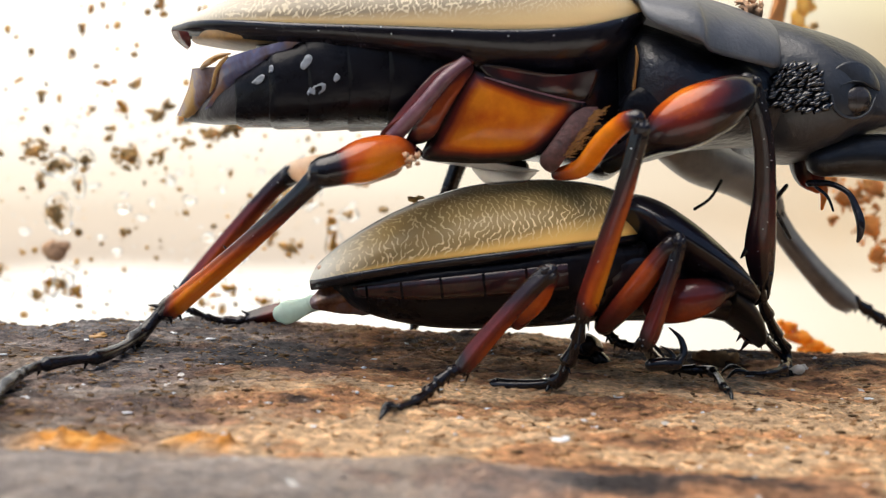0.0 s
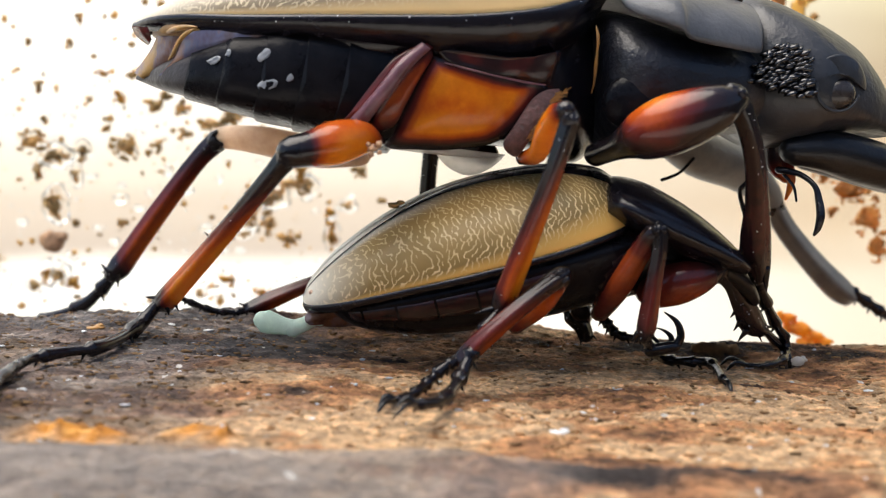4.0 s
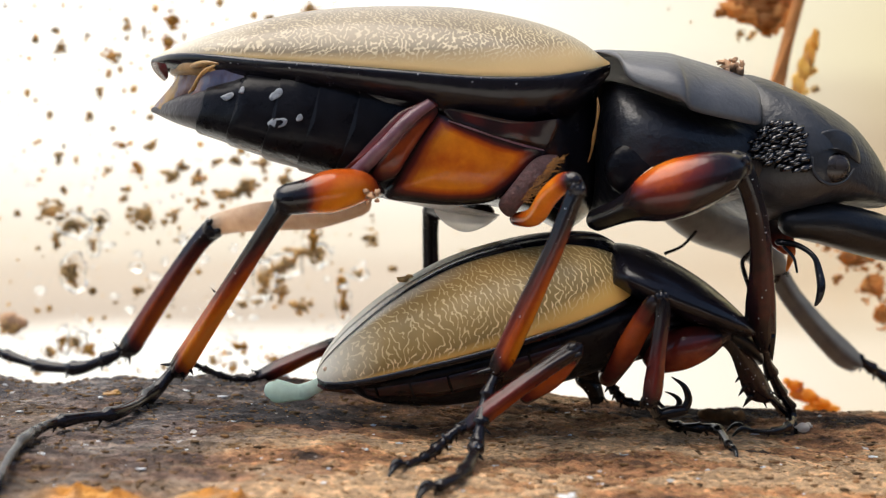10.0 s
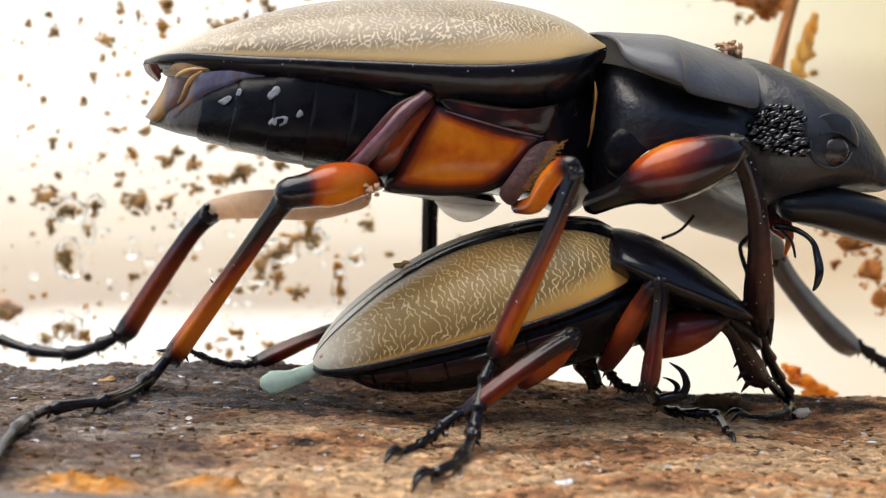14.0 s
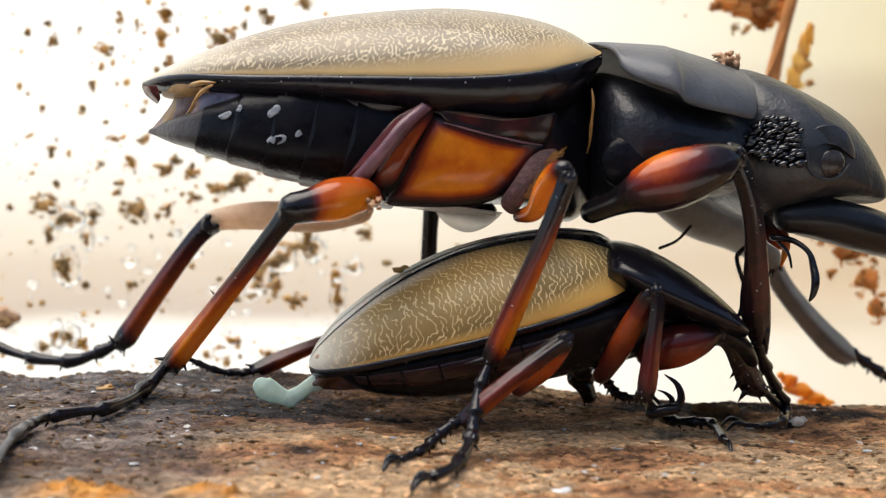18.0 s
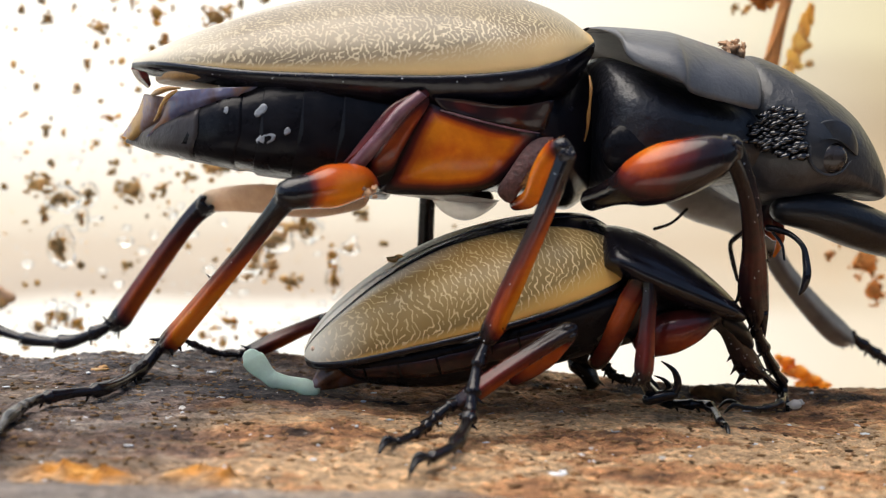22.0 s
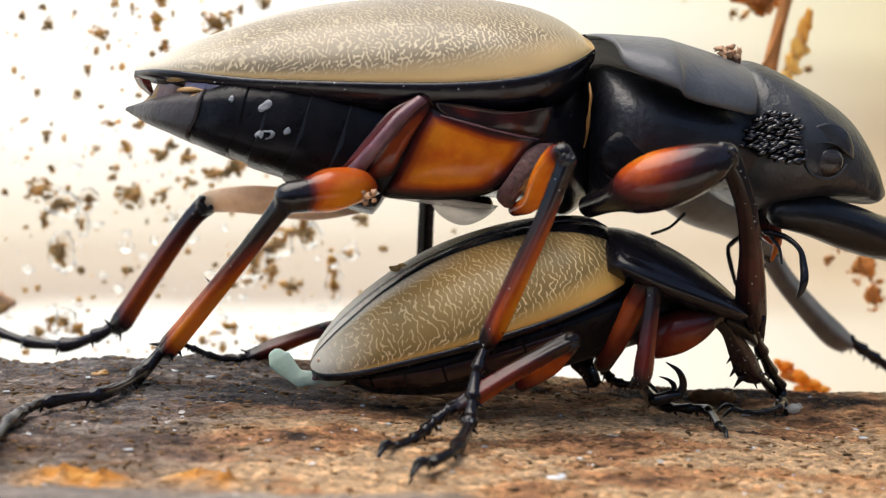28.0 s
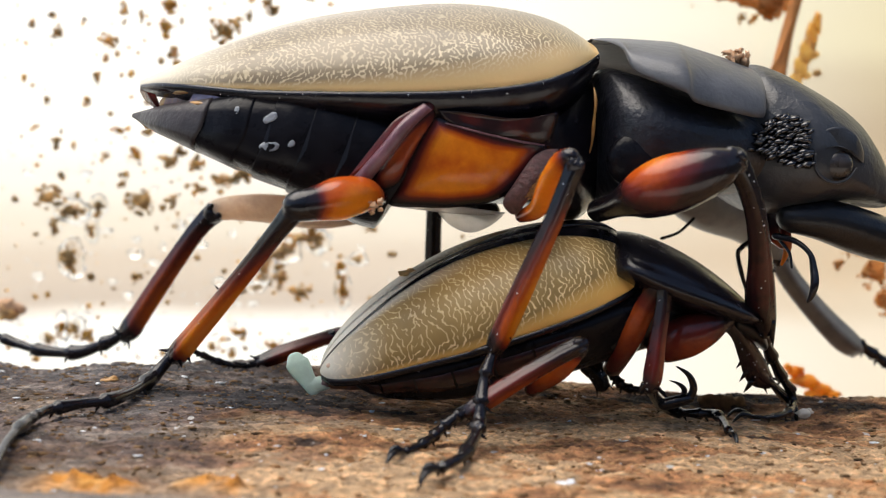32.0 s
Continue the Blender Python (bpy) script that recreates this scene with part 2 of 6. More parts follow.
def crumb_soil(name, dark, light, wet=0.6):
    m, n, l, b = material(name, wet, 0.5)
    o = n.new("ShaderNodeObjectInfo")
    g = n.new("ShaderNodeNewGeometry")
    add = n.new("ShaderNodeMath")
    add.operation = "ADD"
    l.new(o.outputs["Random"], add.inputs[0])
    l.new(g.outputs["Random Per Island"], add.inputs[1])
    fr = n.new("ShaderNodeMath")
    fr.operation = "FRACT"
    l.new(add.outputs[0], fr.inputs[0])
    t = texture(n, l, 1100, 4, 0.7)
    s = n.new("ShaderNodeMath")
    s.operation = "MULTIPLY_ADD"
    s.inputs[1].default_value = 0.55
    l.new(fr.outputs[0], s.inputs[0])
    l.new(t.outputs[0], s.inputs[2])
    r = ramp(n, [(0.3, dark), (1.0, light)])
    l.new(s.outputs[0], r.inputs[0])
    l.new(r.outputs[0], b.inputs["Base Color"])
    bump(n, l, b, t.outputs[0], 0.7, 0.0005)
    tr = n.new("ShaderNodeBsdfTranslucent")
    l.new(r.outputs[0], tr.inputs[0])
    mx = n.new("ShaderNodeMixShader")
    mx.inputs[0].default_value = 0.6
    l.new(b.outputs[0], mx.inputs[1])
    l.new(tr.outputs[0], mx.inputs[2])
    l.new(mx.outputs[0], n["Material Output"].inputs[0])
    return m


def clear_plastic():
    m = bpy.data.materials.new("clear_plastic")
    m.use_nodes = True
    n, l = m.node_tree.nodes, m.node_tree.links
    n.clear()
    out = n.new("ShaderNodeOutputMaterial")
    tr = n.new("ShaderNodeBsdfTransparent")
    gl = n.new("ShaderNodeBsdfGlossy")
    gl.inputs["Roughness"].default_value = 0.08
    mx = n.new("ShaderNodeMixShader")
    mx.inputs[0].default_value = 0.03
    l.new(tr.outputs[0], mx.inputs[1])
    l.new(gl.outputs[0], mx.inputs[2])
    l.new(mx.outputs[0], out.inputs[0])
    return m


def glass(name, colour=(1, 1, 1), rough=0.02):
    m, n, l, b = material(name, rough, 0.5)
    b.inputs["Base Color"].default_value = (*colour, 1)
    b.inputs["Transmission Weight"].default_value = 1
    b.inputs["IOR"].default_value = 1.33
    return m


def plain(name, colour, rough=0.5, vary=0.25, scale=600, sss=0.0, relief=0.2):
    m, n, l, b = material(name, rough, 0.5)
    t = texture(n, l, scale, 5, 0.65)
    r = ramp(n, [(0.3, tuple(c * (1 - vary) for c in colour)), (0.7, tuple(min(1, c * (1 + vary)) for c in colour))])
    l.new(t.outputs[0], r.inputs[0])
    l.new(r.outputs[0], b.inputs["Base Color"])
    b.inputs["Subsurface Weight"].default_value = sss
    b.inputs["Subsurface Radius"].default_value = (0.002, 0.0015, 0.001)
    bump(n, l, b, t.outputs[0], relief, 0.0003)
    return m


def folded_film(name, stops, scale=260):
    """Thin wet shell that shifts from brown to lavender in soft folds."""
    m, n, l, b = material(name, 0.26, 0.55, 0.2)
    t = texture(n, l, scale * 0.7, 4, 0.6, (1.2, 1, 0.9))
    r = ramp(n, stops)
    l.new(t.outputs[0], r.inputs[0])
    l.new(r.outputs[0], b.inputs["Base Color"])
    tr = n.new("ShaderNodeBsdfTranslucent")
    l.new(r.outputs[0], tr.inputs[0])
    mx = n.new("ShaderNodeMixShader")
    mx.inputs[0].default_value = 0.3
    l.new(b.outputs[0], mx.inputs[1])
    l.new(tr.outputs[0], mx.inputs[2])
    l.new(mx.outputs[0], n["Material Output"].inputs[0])
    bump(n, l, b, t.outputs[0], 0.6, 0.0008)
    return m


def milky(name, colour, through=0.45, clear=0.0):
    """Soft pale tissue that lets light through."""
    m, n, l, b = material(name, 0.3, 0.5, 0.2)
    t = texture(n, l, 700, 5, 0.65)
    r = ramp(n, [(0.3, tuple(c * 0.82 for c in colour)), (0.65, colour)])
    l.new(t.outputs[0], r.inputs[0])
    l.new(r.outputs[0], b.inputs["Base Color"])
    tr = n.new("ShaderNodeBsdfTranslucent")
    l.new(r.outputs[0], tr.inputs[0])
    mx = n.new("ShaderNodeMixShader")
    mx.inputs[0].default_value = through
    l.new(b.outputs[0], mx.inputs[1])
    l.new(tr.outputs[0], mx.inputs[2])
    cl = n.new("ShaderNodeBsdfTransparent")
    cx = n.new("ShaderNodeMixShader")
    cx.inputs[0].default_value = clear
    l.new(mx.outputs[0], cx.inputs[1])
    l.new(cl.outputs[0], cx.inputs[2])
    l.new(cx.outputs[0], n["Material Output"].inputs[0])
    bump(n, l, b, t.outputs[0], 0.35, 0.0003)
    return m


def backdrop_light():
    """Glowing panel for the blown-out daylight behind the tub: white, with soft beige bands low down and a tan side in
    its emission colour.
    """
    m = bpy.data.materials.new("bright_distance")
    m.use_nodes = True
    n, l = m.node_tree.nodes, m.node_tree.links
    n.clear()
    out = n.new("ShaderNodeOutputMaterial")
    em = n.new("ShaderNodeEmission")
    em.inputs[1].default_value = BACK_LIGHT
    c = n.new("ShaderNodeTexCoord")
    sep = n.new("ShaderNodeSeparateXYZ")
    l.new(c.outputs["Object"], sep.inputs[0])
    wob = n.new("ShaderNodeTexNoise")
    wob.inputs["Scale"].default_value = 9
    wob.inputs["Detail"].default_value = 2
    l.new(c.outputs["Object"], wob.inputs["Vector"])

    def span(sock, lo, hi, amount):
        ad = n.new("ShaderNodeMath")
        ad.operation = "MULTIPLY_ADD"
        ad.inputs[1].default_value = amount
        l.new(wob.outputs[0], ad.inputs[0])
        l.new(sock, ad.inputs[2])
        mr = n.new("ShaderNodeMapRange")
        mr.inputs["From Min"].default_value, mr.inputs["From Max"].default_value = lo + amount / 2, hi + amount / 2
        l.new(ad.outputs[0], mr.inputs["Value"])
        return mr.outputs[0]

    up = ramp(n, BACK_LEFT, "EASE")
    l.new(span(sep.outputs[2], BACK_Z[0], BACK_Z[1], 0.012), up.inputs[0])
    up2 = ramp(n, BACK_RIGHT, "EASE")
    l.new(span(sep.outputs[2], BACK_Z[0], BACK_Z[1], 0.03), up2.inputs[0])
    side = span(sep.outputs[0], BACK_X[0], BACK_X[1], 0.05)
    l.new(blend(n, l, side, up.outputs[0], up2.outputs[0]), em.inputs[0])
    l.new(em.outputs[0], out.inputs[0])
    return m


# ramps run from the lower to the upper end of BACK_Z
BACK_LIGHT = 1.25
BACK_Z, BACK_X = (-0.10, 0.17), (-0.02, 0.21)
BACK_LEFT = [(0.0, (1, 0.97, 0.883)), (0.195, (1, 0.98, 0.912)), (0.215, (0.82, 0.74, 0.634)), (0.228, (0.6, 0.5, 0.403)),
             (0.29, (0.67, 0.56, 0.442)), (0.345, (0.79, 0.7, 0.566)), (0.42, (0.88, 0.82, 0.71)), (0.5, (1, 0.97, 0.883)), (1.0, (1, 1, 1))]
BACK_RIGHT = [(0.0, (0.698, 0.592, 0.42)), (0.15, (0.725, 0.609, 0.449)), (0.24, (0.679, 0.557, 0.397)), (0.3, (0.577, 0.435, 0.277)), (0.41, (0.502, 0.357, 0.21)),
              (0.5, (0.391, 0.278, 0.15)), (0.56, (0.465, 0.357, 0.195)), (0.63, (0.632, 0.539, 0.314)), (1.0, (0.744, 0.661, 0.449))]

LEG = chitin_leg()
BLACK = chitin_black("black_chitin", 0.22, (0.004, 0.0035, 0.0055), 1400, 0.3, 0.3)
SATIN = chitin_black("satin_black_chitin", 0.28, (0.0032, 0.003, 0.0042), 700, 0.4, 0.1)
ROUGH_BLACK = chitin_black("dull_black_chitin", 0.34, (0.004, 0.004, 0.005), 2600, 0.5, 0.28)
MALE_SHELL = elytra_shell("male_wing_case", (0.18, 0.136, 0.08), (0.55, 0.45, 0.285), (0.68, 0.47, 0.21), 0.0003, 0.5, 0.125, (1.0, 0.0, 0.35), coat=0.26, wander=1.3, run=3.2)
FEMALE_SHELL = elytra_shell("female_wing_case", (0.235, 0.156, 0.056), (0.78, 0.6, 0.32), (0.92, 0.54, 0.14), 0.00038, 0.62, 0.085, (1.0, 0.0, 0.6), (0.6, 0.59, 0.52), (0.3, 0.17, 0.05), 0.06, 1.9)
WOOD = log_wood()
SOIL = crumb_soil("damp_soil", (0.18, 0.105, 0.04), (0.96, 0.7, 0.32))
OCHRE = crumb_soil("ochre_fibre", (0.45, 0.2, 0.03), (0.9, 0.58, 0.14))
DUFF = crumb_soil("wood_duff", (0.03, 0.02, 0.014), (0.4, 0.25, 0.12), 0.8)
WRINKLED = chitin_black("wrinkled_black_chitin", 0.46, (0.005, 0.0055, 0.009), 800, 0.9, 0.42)
HEADSHELL = chitin_black("head_chitin", 0.41, (0.013, 0.014, 0.017), 1300, 0.6, 0.42)
DUSTY = chitin_black("dusty_black_chitin", 0.48, (0.044, 0.046, 0.052), 1500, 0.5, 0.45)
PALE = milky("pale_membrane", (0.8, 0.97, 0.84), 0.3)
MILK = milky("milky_tissue", (0.93, 0.9, 0.86), 0.7, 0.45)
WAXY = plain("waxy_flesh", (0.66, 0.5, 0.38), 0.3, 0.3, 500, 0.3)
PEACH = crumb_soil("peach_chitin", (0.74, 0.52, 0.36), (0.97, 0.8, 0.62), 0.3)
SPOT = plain("chalky_spot", (0.2, 0.215, 0.24), 0.5, 0.3, 1500)
PLUM = plain("plum_chitin", (0.13, 0.055, 0.068), 0.34, 0.35, 900)
BARKY = plain("rough_brown_chitin", (0.085, 0.035, 0.032), 0.5, 0.5, 2200, 0.0, 0.8)
GLOSSY = chitin_black("polished_black_chitin", 0.14, (0.004, 0.004, 0.005), 1400, 0.2, 0.6)
EYE = chitin_black("eye_lens", 0.24, (0.014, 0.011, 0.01), 1400, 0.08, 0.4)
# lighter grey base colour that stands for backlit haze on the far front leg
HAZE_GREY = chitin_black("haze_grey_chitin", 0.55, (0.09, 0.09, 0.085), 1500, 0.5, 0.4)
TANCHIP = crumb_soil("tan_wood_chip", (0.16, 0.09, 0.045), (0.62, 0.38, 0.19), 0.85)
# black chitin lightened to grey brown for the reflection on the abdomen's tip
REFLECTION_BROWN = chitin_black("reflection_brown_chitin", 0.4, (0.019, 0.0155, 0.016), 700, 0.5, 0.25)
# for pale grains and a chip, and for the painted glints on the shells
GRAIN_GLINT = plain("pale_grain_and_glint", (0.62, 0.64, 0.66), 0.6, 0.15)
HAIR = plain("golden_hair", (0.26, 0.12, 0.02), 0.5, 0.3)
TUB = plain("cream_plastic", (0.75, 0.7, 0.62), 0.35, 0.05, 60)
UNSEEN_ROOM = plain("unseen_dark_room", (0.06, 0.06, 0.068), 0.8, 0.2, 8)
STEM = plain("dry_stem", (0.5, 0.2, 0.05), 0.6, 0.35, 400, 0.2)
WOODY = plain("pinkish_wood", (0.46, 0.27, 0.15), 0.7, 0.45, 1500, 0.0, 0.6)
IRIS = folded_film("iridescent_flap", [(0.32, (0.03, 0.013, 0.015)), (0.46, (0.09, 0.055, 0.065)), (0.56, (0.12, 0.12, 0.21)), (0.68, (0.26, 0.13, 0.08))])
TAUPE = folded_film("grey_brown_flap", [(0.32, (0.06, 0.025, 0.015)), (0.45, (0.24, 0.12, 0.07)), (0.55, (0.26, 0.2, 0.22)), (0.66, (0.5, 0.3, 0.1))], 340)
AMBER = plain("amber_fibre", (0.34, 0.19, 0.06), 0.4, 0.35, 700, 0.4)
ORANGE = crumb_soil("orange_wood_fibre", (0.4, 0.16, 0.035), (0.9, 0.5, 0.16))
GLOW = crumb_soil("bright_orange_wood", (0.85, 0.34, 0.03), (0.98, 0.55, 0.1))
RESIN = crumb_soil("yellow_resin", (0.9, 0.52, 0.09), (0.98, 0.78, 0.32), 0.3)
PLASTIC = clear_plastic()
WATER = glass("water")
WET = crumb_soil("wet_membrane", (0.75, 0.72, 0.68), (0.95, 0.93, 0.9), 0.12)
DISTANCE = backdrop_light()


# ---- mesh helpers; all lengths in millimetres ----
def link_mesh(name, verts, faces, mat, parent=None, origin=(0, 0, 0), base=(0, 0, 0), label="", attrs=None, smooth=True):
    o = Vector(origin)
    me = bpy.data.meshes.new(name)
    me.from_pydata([tuple((Vector(v) - o) * MM) for v in verts], [], faces)
    if smooth:
        me.polygons.foreach_set("use_smooth", [True] * len(me.polygons))
    for key, vals in (attrs or {}).items():
        me.attributes.new(key, "FLOAT", "POINT").data.foreach_set("value", vals)
    me.materials.append(mat)
    me.update()
    ob = new(name, me)
    ob.parent = parent
    ob.location = (o - Vector(base)) * MM
    if label:
        tagged(ob, label)
    return ob


def glide(rows, n):
    """Catmull-Rom between rows of equal length."""
    rows = [np.array(r, float) for r in rows]
    out = []
    for i in range(len(rows) - 1):
        p0, p1, p2, p3 = rows[max(i - 1, 0)], rows[i], rows[i + 1], rows[min(i + 2, len(rows) - 1)]
        for k in range(n):
            t = k / n
            out.append(0.5 * (2 * p1 + (p2 - p0) * t + (2 * p0 - 5 * p1 + 4 * p2 - p3) * t * t + (3 * p1 - p0 - 3 * p2 + p3) * t ** 3))
    out.append(rows[-1])
    return out


def tube_data(rows, segs=14, n=4, flat=1.0, cap=True, ridge=0.0, tint=0.0):
    """Rings along rows of (x, y, z, radius, pigment); flat squeezes the depth; ridge makes keels along the limb; tint
    makes one side darker than the other.
    """
    pts = glide(rows, n)
    verts, faces, pig = [], [], []
    cs = [Vector(p[:3]) for p in pts]
    full = []
    if cap:
        d0 = (cs[0] - cs[1]).normalized()
        d1 = (cs[-1] - cs[-2]).normalized()
        for f, h in ((0.35, 0.85), (0.75, 0.55)):
            full.append((cs[0] + d0 * pts[0][3] * h, pts[0][3] * f, pts[0][4]))
    full += [(c, p[3], p[4]) for c, p in zip(cs, pts)]
    if cap:
        for f, h in ((0.75, 0.55), (0.35, 0.85)):
            full.append((cs[-1] + d1 * pts[-1][3] * h, pts[-1][3] * f, pts[-1][4]))
    up = Vector((0, -1, 0))
    for i, (c, r, g) in enumerate(full):
        d = (full[min(i + 1, len(full) - 1)][0] - full[max(i - 1, 0)][0]).normalized()
        side = d.cross(up)
        if side.length < 0.05:
            side = d.cross(Vector((0, 0, 1)))
        side.normalize()
        dep = side.cross(d)
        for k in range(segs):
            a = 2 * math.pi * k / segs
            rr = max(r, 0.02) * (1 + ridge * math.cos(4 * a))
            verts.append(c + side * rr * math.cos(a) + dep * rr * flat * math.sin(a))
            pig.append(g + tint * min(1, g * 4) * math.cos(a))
    rings = len(full)
    for i in range(rings - 1):
        for k in range(segs):
            k2 = (k + 1) % segs
            faces.append((i * segs + k, i * segs + k2, (i + 1) * segs + k2, (i + 1) * segs + k))
    faces.append(tuple(range(segs - 1, -1, -1)))
    faces.append(tuple((rings - 1) * segs + k for k in range(segs)))
    return verts, faces, pig


def join(*datas):
    verts, faces, pig = [], [], []
    for v, f, p in datas:
        o = len(verts)
        verts += v
        faces += [tuple(i + o for i in q) for q in f]
        pig += p
    return verts, faces, pig


def limb(name, rows, parent, base, mat=None, label="", segs=14, n=4, flat=1.0, extra=(), ridge=0.0, origin=None, tint=0.0):
    data = join(tube_data(rows, segs, n, flat, True, ridge, tint), *extra)
    return link_mesh(name, data[0], data[1], mat or LEG, parent, origin or rows[0][:3], base, label, {"pigment": data[2]})


def spike(p, q, r, g=0.0):
    return tube_data([(*p, r, g), (*[(a * 2 + b) / 3 for a, b in zip(p, q)], r * 0.75, g), (*q, r * 0.12, g)], 6, 2, 1.0, False)


def loft(name, rows, parent, base, mat, label="", segs=36, n=6, power=2.0, origin=None, lean=0.0):
    """Body section along x; rows of (x, y, z, half width, rise above z, fall below z)."""
    pts = glide(rows, n)
    verts, faces = [], []
    for x, y, z, w, hu, hd in pts:
        for k in range(segs):
            a = 2 * math.pi * k / segs
            ca, sa = math.cos(a), math.sin(a)
            e = 2.0 / power
            h = hu if sa > 0 else hd
            dz = max(h, 0.02) * math.copysign(abs(sa) ** e, sa)
            verts.append((x + (lean * dz if dz < 0 else 0.2 * lean * dz), y + max(w, 0.02) * math.copysign(abs(ca) ** e, ca), z + max(h, 0.02) * math.copysign(abs(sa) ** e, sa)))
    rings = len(pts)
    for i in range(rings - 1):
        for k in range(segs):
            k2 = (k + 1) % segs
            faces.append((i * segs + k, (i + 1) * segs + k, (i + 1) * segs + k2, i * segs + k2))
    faces.append(tuple(range(segs)))
    faces.append(tuple((rings - 1) * segs + k for k in range(segs - 1, -1, -1)))
    pig = {"pigment": [0.1] * len(verts)}
    return link_mesh(name, verts, faces, mat, parent, origin or rows[0][:3], base, label, pig)


def plate(name, outline, parent, base, mat, bulge, rim=0.15, heart=0.9, label="", out=(0, -1, 0), rings=10, thick=1.2, spread=2.6):
    """A domed shield with a turned-in rim: outline points, raised by bulge along out."""
    pts = [Vector(p[:3]) for p in glide(list(outline) + [outline[0]], 5)[:-1]]
    c = sum(pts, Vector()) / len(pts)
    o = Vector(out).normalized()
    verts, faces, pig = [], [], []
    m = len(pts)
    for k in pts:
        verts.append(k - o * thick)
        pig.append(rim)
    for i in range(rings):
        f = 1 - i / rings
        for k in pts:
            d = k - c
            rise = o * d.dot(o)
            verts.append(c + (d - rise) * f + rise * f ** 2.5 + o * bulge * (1 - f ** 2.2))
            u = min(1, (1 - f) * spread)
            stain = 0.12 * noise.noise(verts[-1] * 0.55)
            pig.append(rim + (heart - rim) * u * u * (3 - 2 * u) + stain * u)
    verts.append(c + o * bulge)
    pig.append(heart)
    for i in range(rings):
        for k in range(m):
            k2 = (k + 1) % m
            faces.append((i * m + k, i * m + k2, (i + 1) * m + k2, (i + 1) * m + k))
    for k in range(m):
        faces.append((rings * m + k, rings * m + (k + 1) % m, len(verts) - 1))
    return link_mesh(name, verts, faces, mat, parent, c, base, label, {"pigment": pig})


def ball(name, c, r, parent, base, mat, label="", segs=20, rings=12, pigment=0.0):
    verts, faces = [], []
    for i in range(rings + 1):
        t = math.pi * i / rings
        for k in range(segs):
            a = 2 * math.pi * k / segs
            verts.append((c[0] + r[0] * math.sin(t) * math.cos(a), c[1] + r[1] * math.sin(t) * math.sin(a), c[2] + r[2] * math.cos(t)))
    for i in range(rings):
        for k in range(segs):
            faces.append((i * segs + k, (i + 1) * segs + k, (i + 1) * segs + (k + 1) % segs, i * segs + (k + 1) % segs))
    return link_mesh(name, verts, faces, mat, parent, c, base, label, {"pigment": [pigment] * len(verts)})


def elytron(name, rows, side, parent, base, mat, label, n=8, arc=22, thick=0.25, place=None):
    """One wing case; rows of (x, half width, z of the rim, rise to the seam). side -1 or 1 in y. place: pose of the animal's own axes."""
    pts = glide(rows, n)
    outer, inner, rim, tail, crest = [], [], [], [], []
    for i, (x, w, z, h) in enumerate(pts):
        s = i / (len(pts) - 1)
        for k in range(arc + 1):
            a = math.pi / 2 * k / arc
            p = Vector((x, side * (w * math.cos(a) + 0.04), z + h * math.sin(a) ** 0.92))
            outer.append(p)
            inner.append(Vector((x, side * (max(w - thick, 0) * math.cos(a) + 0.04), z + max(h - thick, 0) * math.sin(a) ** 0.92)))
            f = min(max((s - 0.35) / 0.5, 0), 1)
            e = 1 - min(k / arc / (0.16 + 0.6 * f * f), 1)
            ends = max(0, 1 - (1 - s) / 0.14)
            q = k / arc
            tail.append(max(0, min(1, 1.7 - s / (0.17 + 0.1 * q * (1 - q))), min(1, 1.8 - s / 0.3) * min(1, max(0, (q - 0.72) / 0.08))))
            crest.append(min(1, max(0, (q - 0.5) / 0.3)) * min(1, max(0, (s - 0.3) / 0.15)) * (1 - min(1, max(0, (s - 0.6) / 0.3))))
            top = max(0, (k / arc - 0.9) / 0.1)
            rim.append(min(1, max(e, ends, top * 0.5)))
    verts = outer + inner
    N = len(outer)
    faces = []
    for i in range(len(pts) - 1):
        for k in range(arc):
            q = (i * (arc + 1) + k, (i + 1) * (arc + 1) + k, (i + 1) * (arc + 1) + k + 1, i * (arc + 1) + k + 1)
            faces.append(q if side < 0 else q[::-1])
            q2 = tuple(v + N for v in q)
            faces.append(q2[::-1] if side < 0 else q2)
        for k in (0, arc):
            a0, a1 = i * (arc + 1) + k, (i + 1) * (arc + 1) + k
            faces.append((a0, a0 + N, a1 + N, a1))
    if place:
        verts = [place @ v for v in verts]
    return link_mesh(name, verts, faces, mat, parent, verts[0], base, label, {"rim": rim + rim, "tail": tail + tail, "top": crest + crest})


def strip(name, lines, parent, base, mat, label="", n=8, place=None, thick=0.3, pigment=0.05):
    """A bent band: two or more lines of points of equal count, joined side by side, with thickness inwards (towards y = 0)."""
    ls = [glide(li, n) for li in lines]
    m = len(ls[0])
    verts, faces = [], []
    for li in ls:
        verts += [Vector(p[:3]) for p in li]
    N = len(verts)
    for v in verts[:N]:
        s = -1 if v.y < 0 else 1
        verts.append(Vector((v.x, v.y - s * thick, v.z + thick * 0.3)))
    for j in range(len(ls) - 1):
        for i in range(m - 1):
            q = (j * m + i, j * m + i + 1, (j + 1) * m + i + 1, (j + 1) * m + i)
            faces.append(q)
            faces.append(tuple(N + k for k in q[::-1]))
    for i in range(m - 1):
        faces.append((i, N + i, N + i + 1, i + 1))
        t = (len(ls) - 1) * m + i
        faces.append((t, t + 1, N + t + 1, N + t))
    if place:
        verts = [place @ v for v in verts]
    return link_mesh(name, verts, faces, mat, parent, verts[0], base, label, {"pigment": [pigment] * len(verts)})


ICO = {}


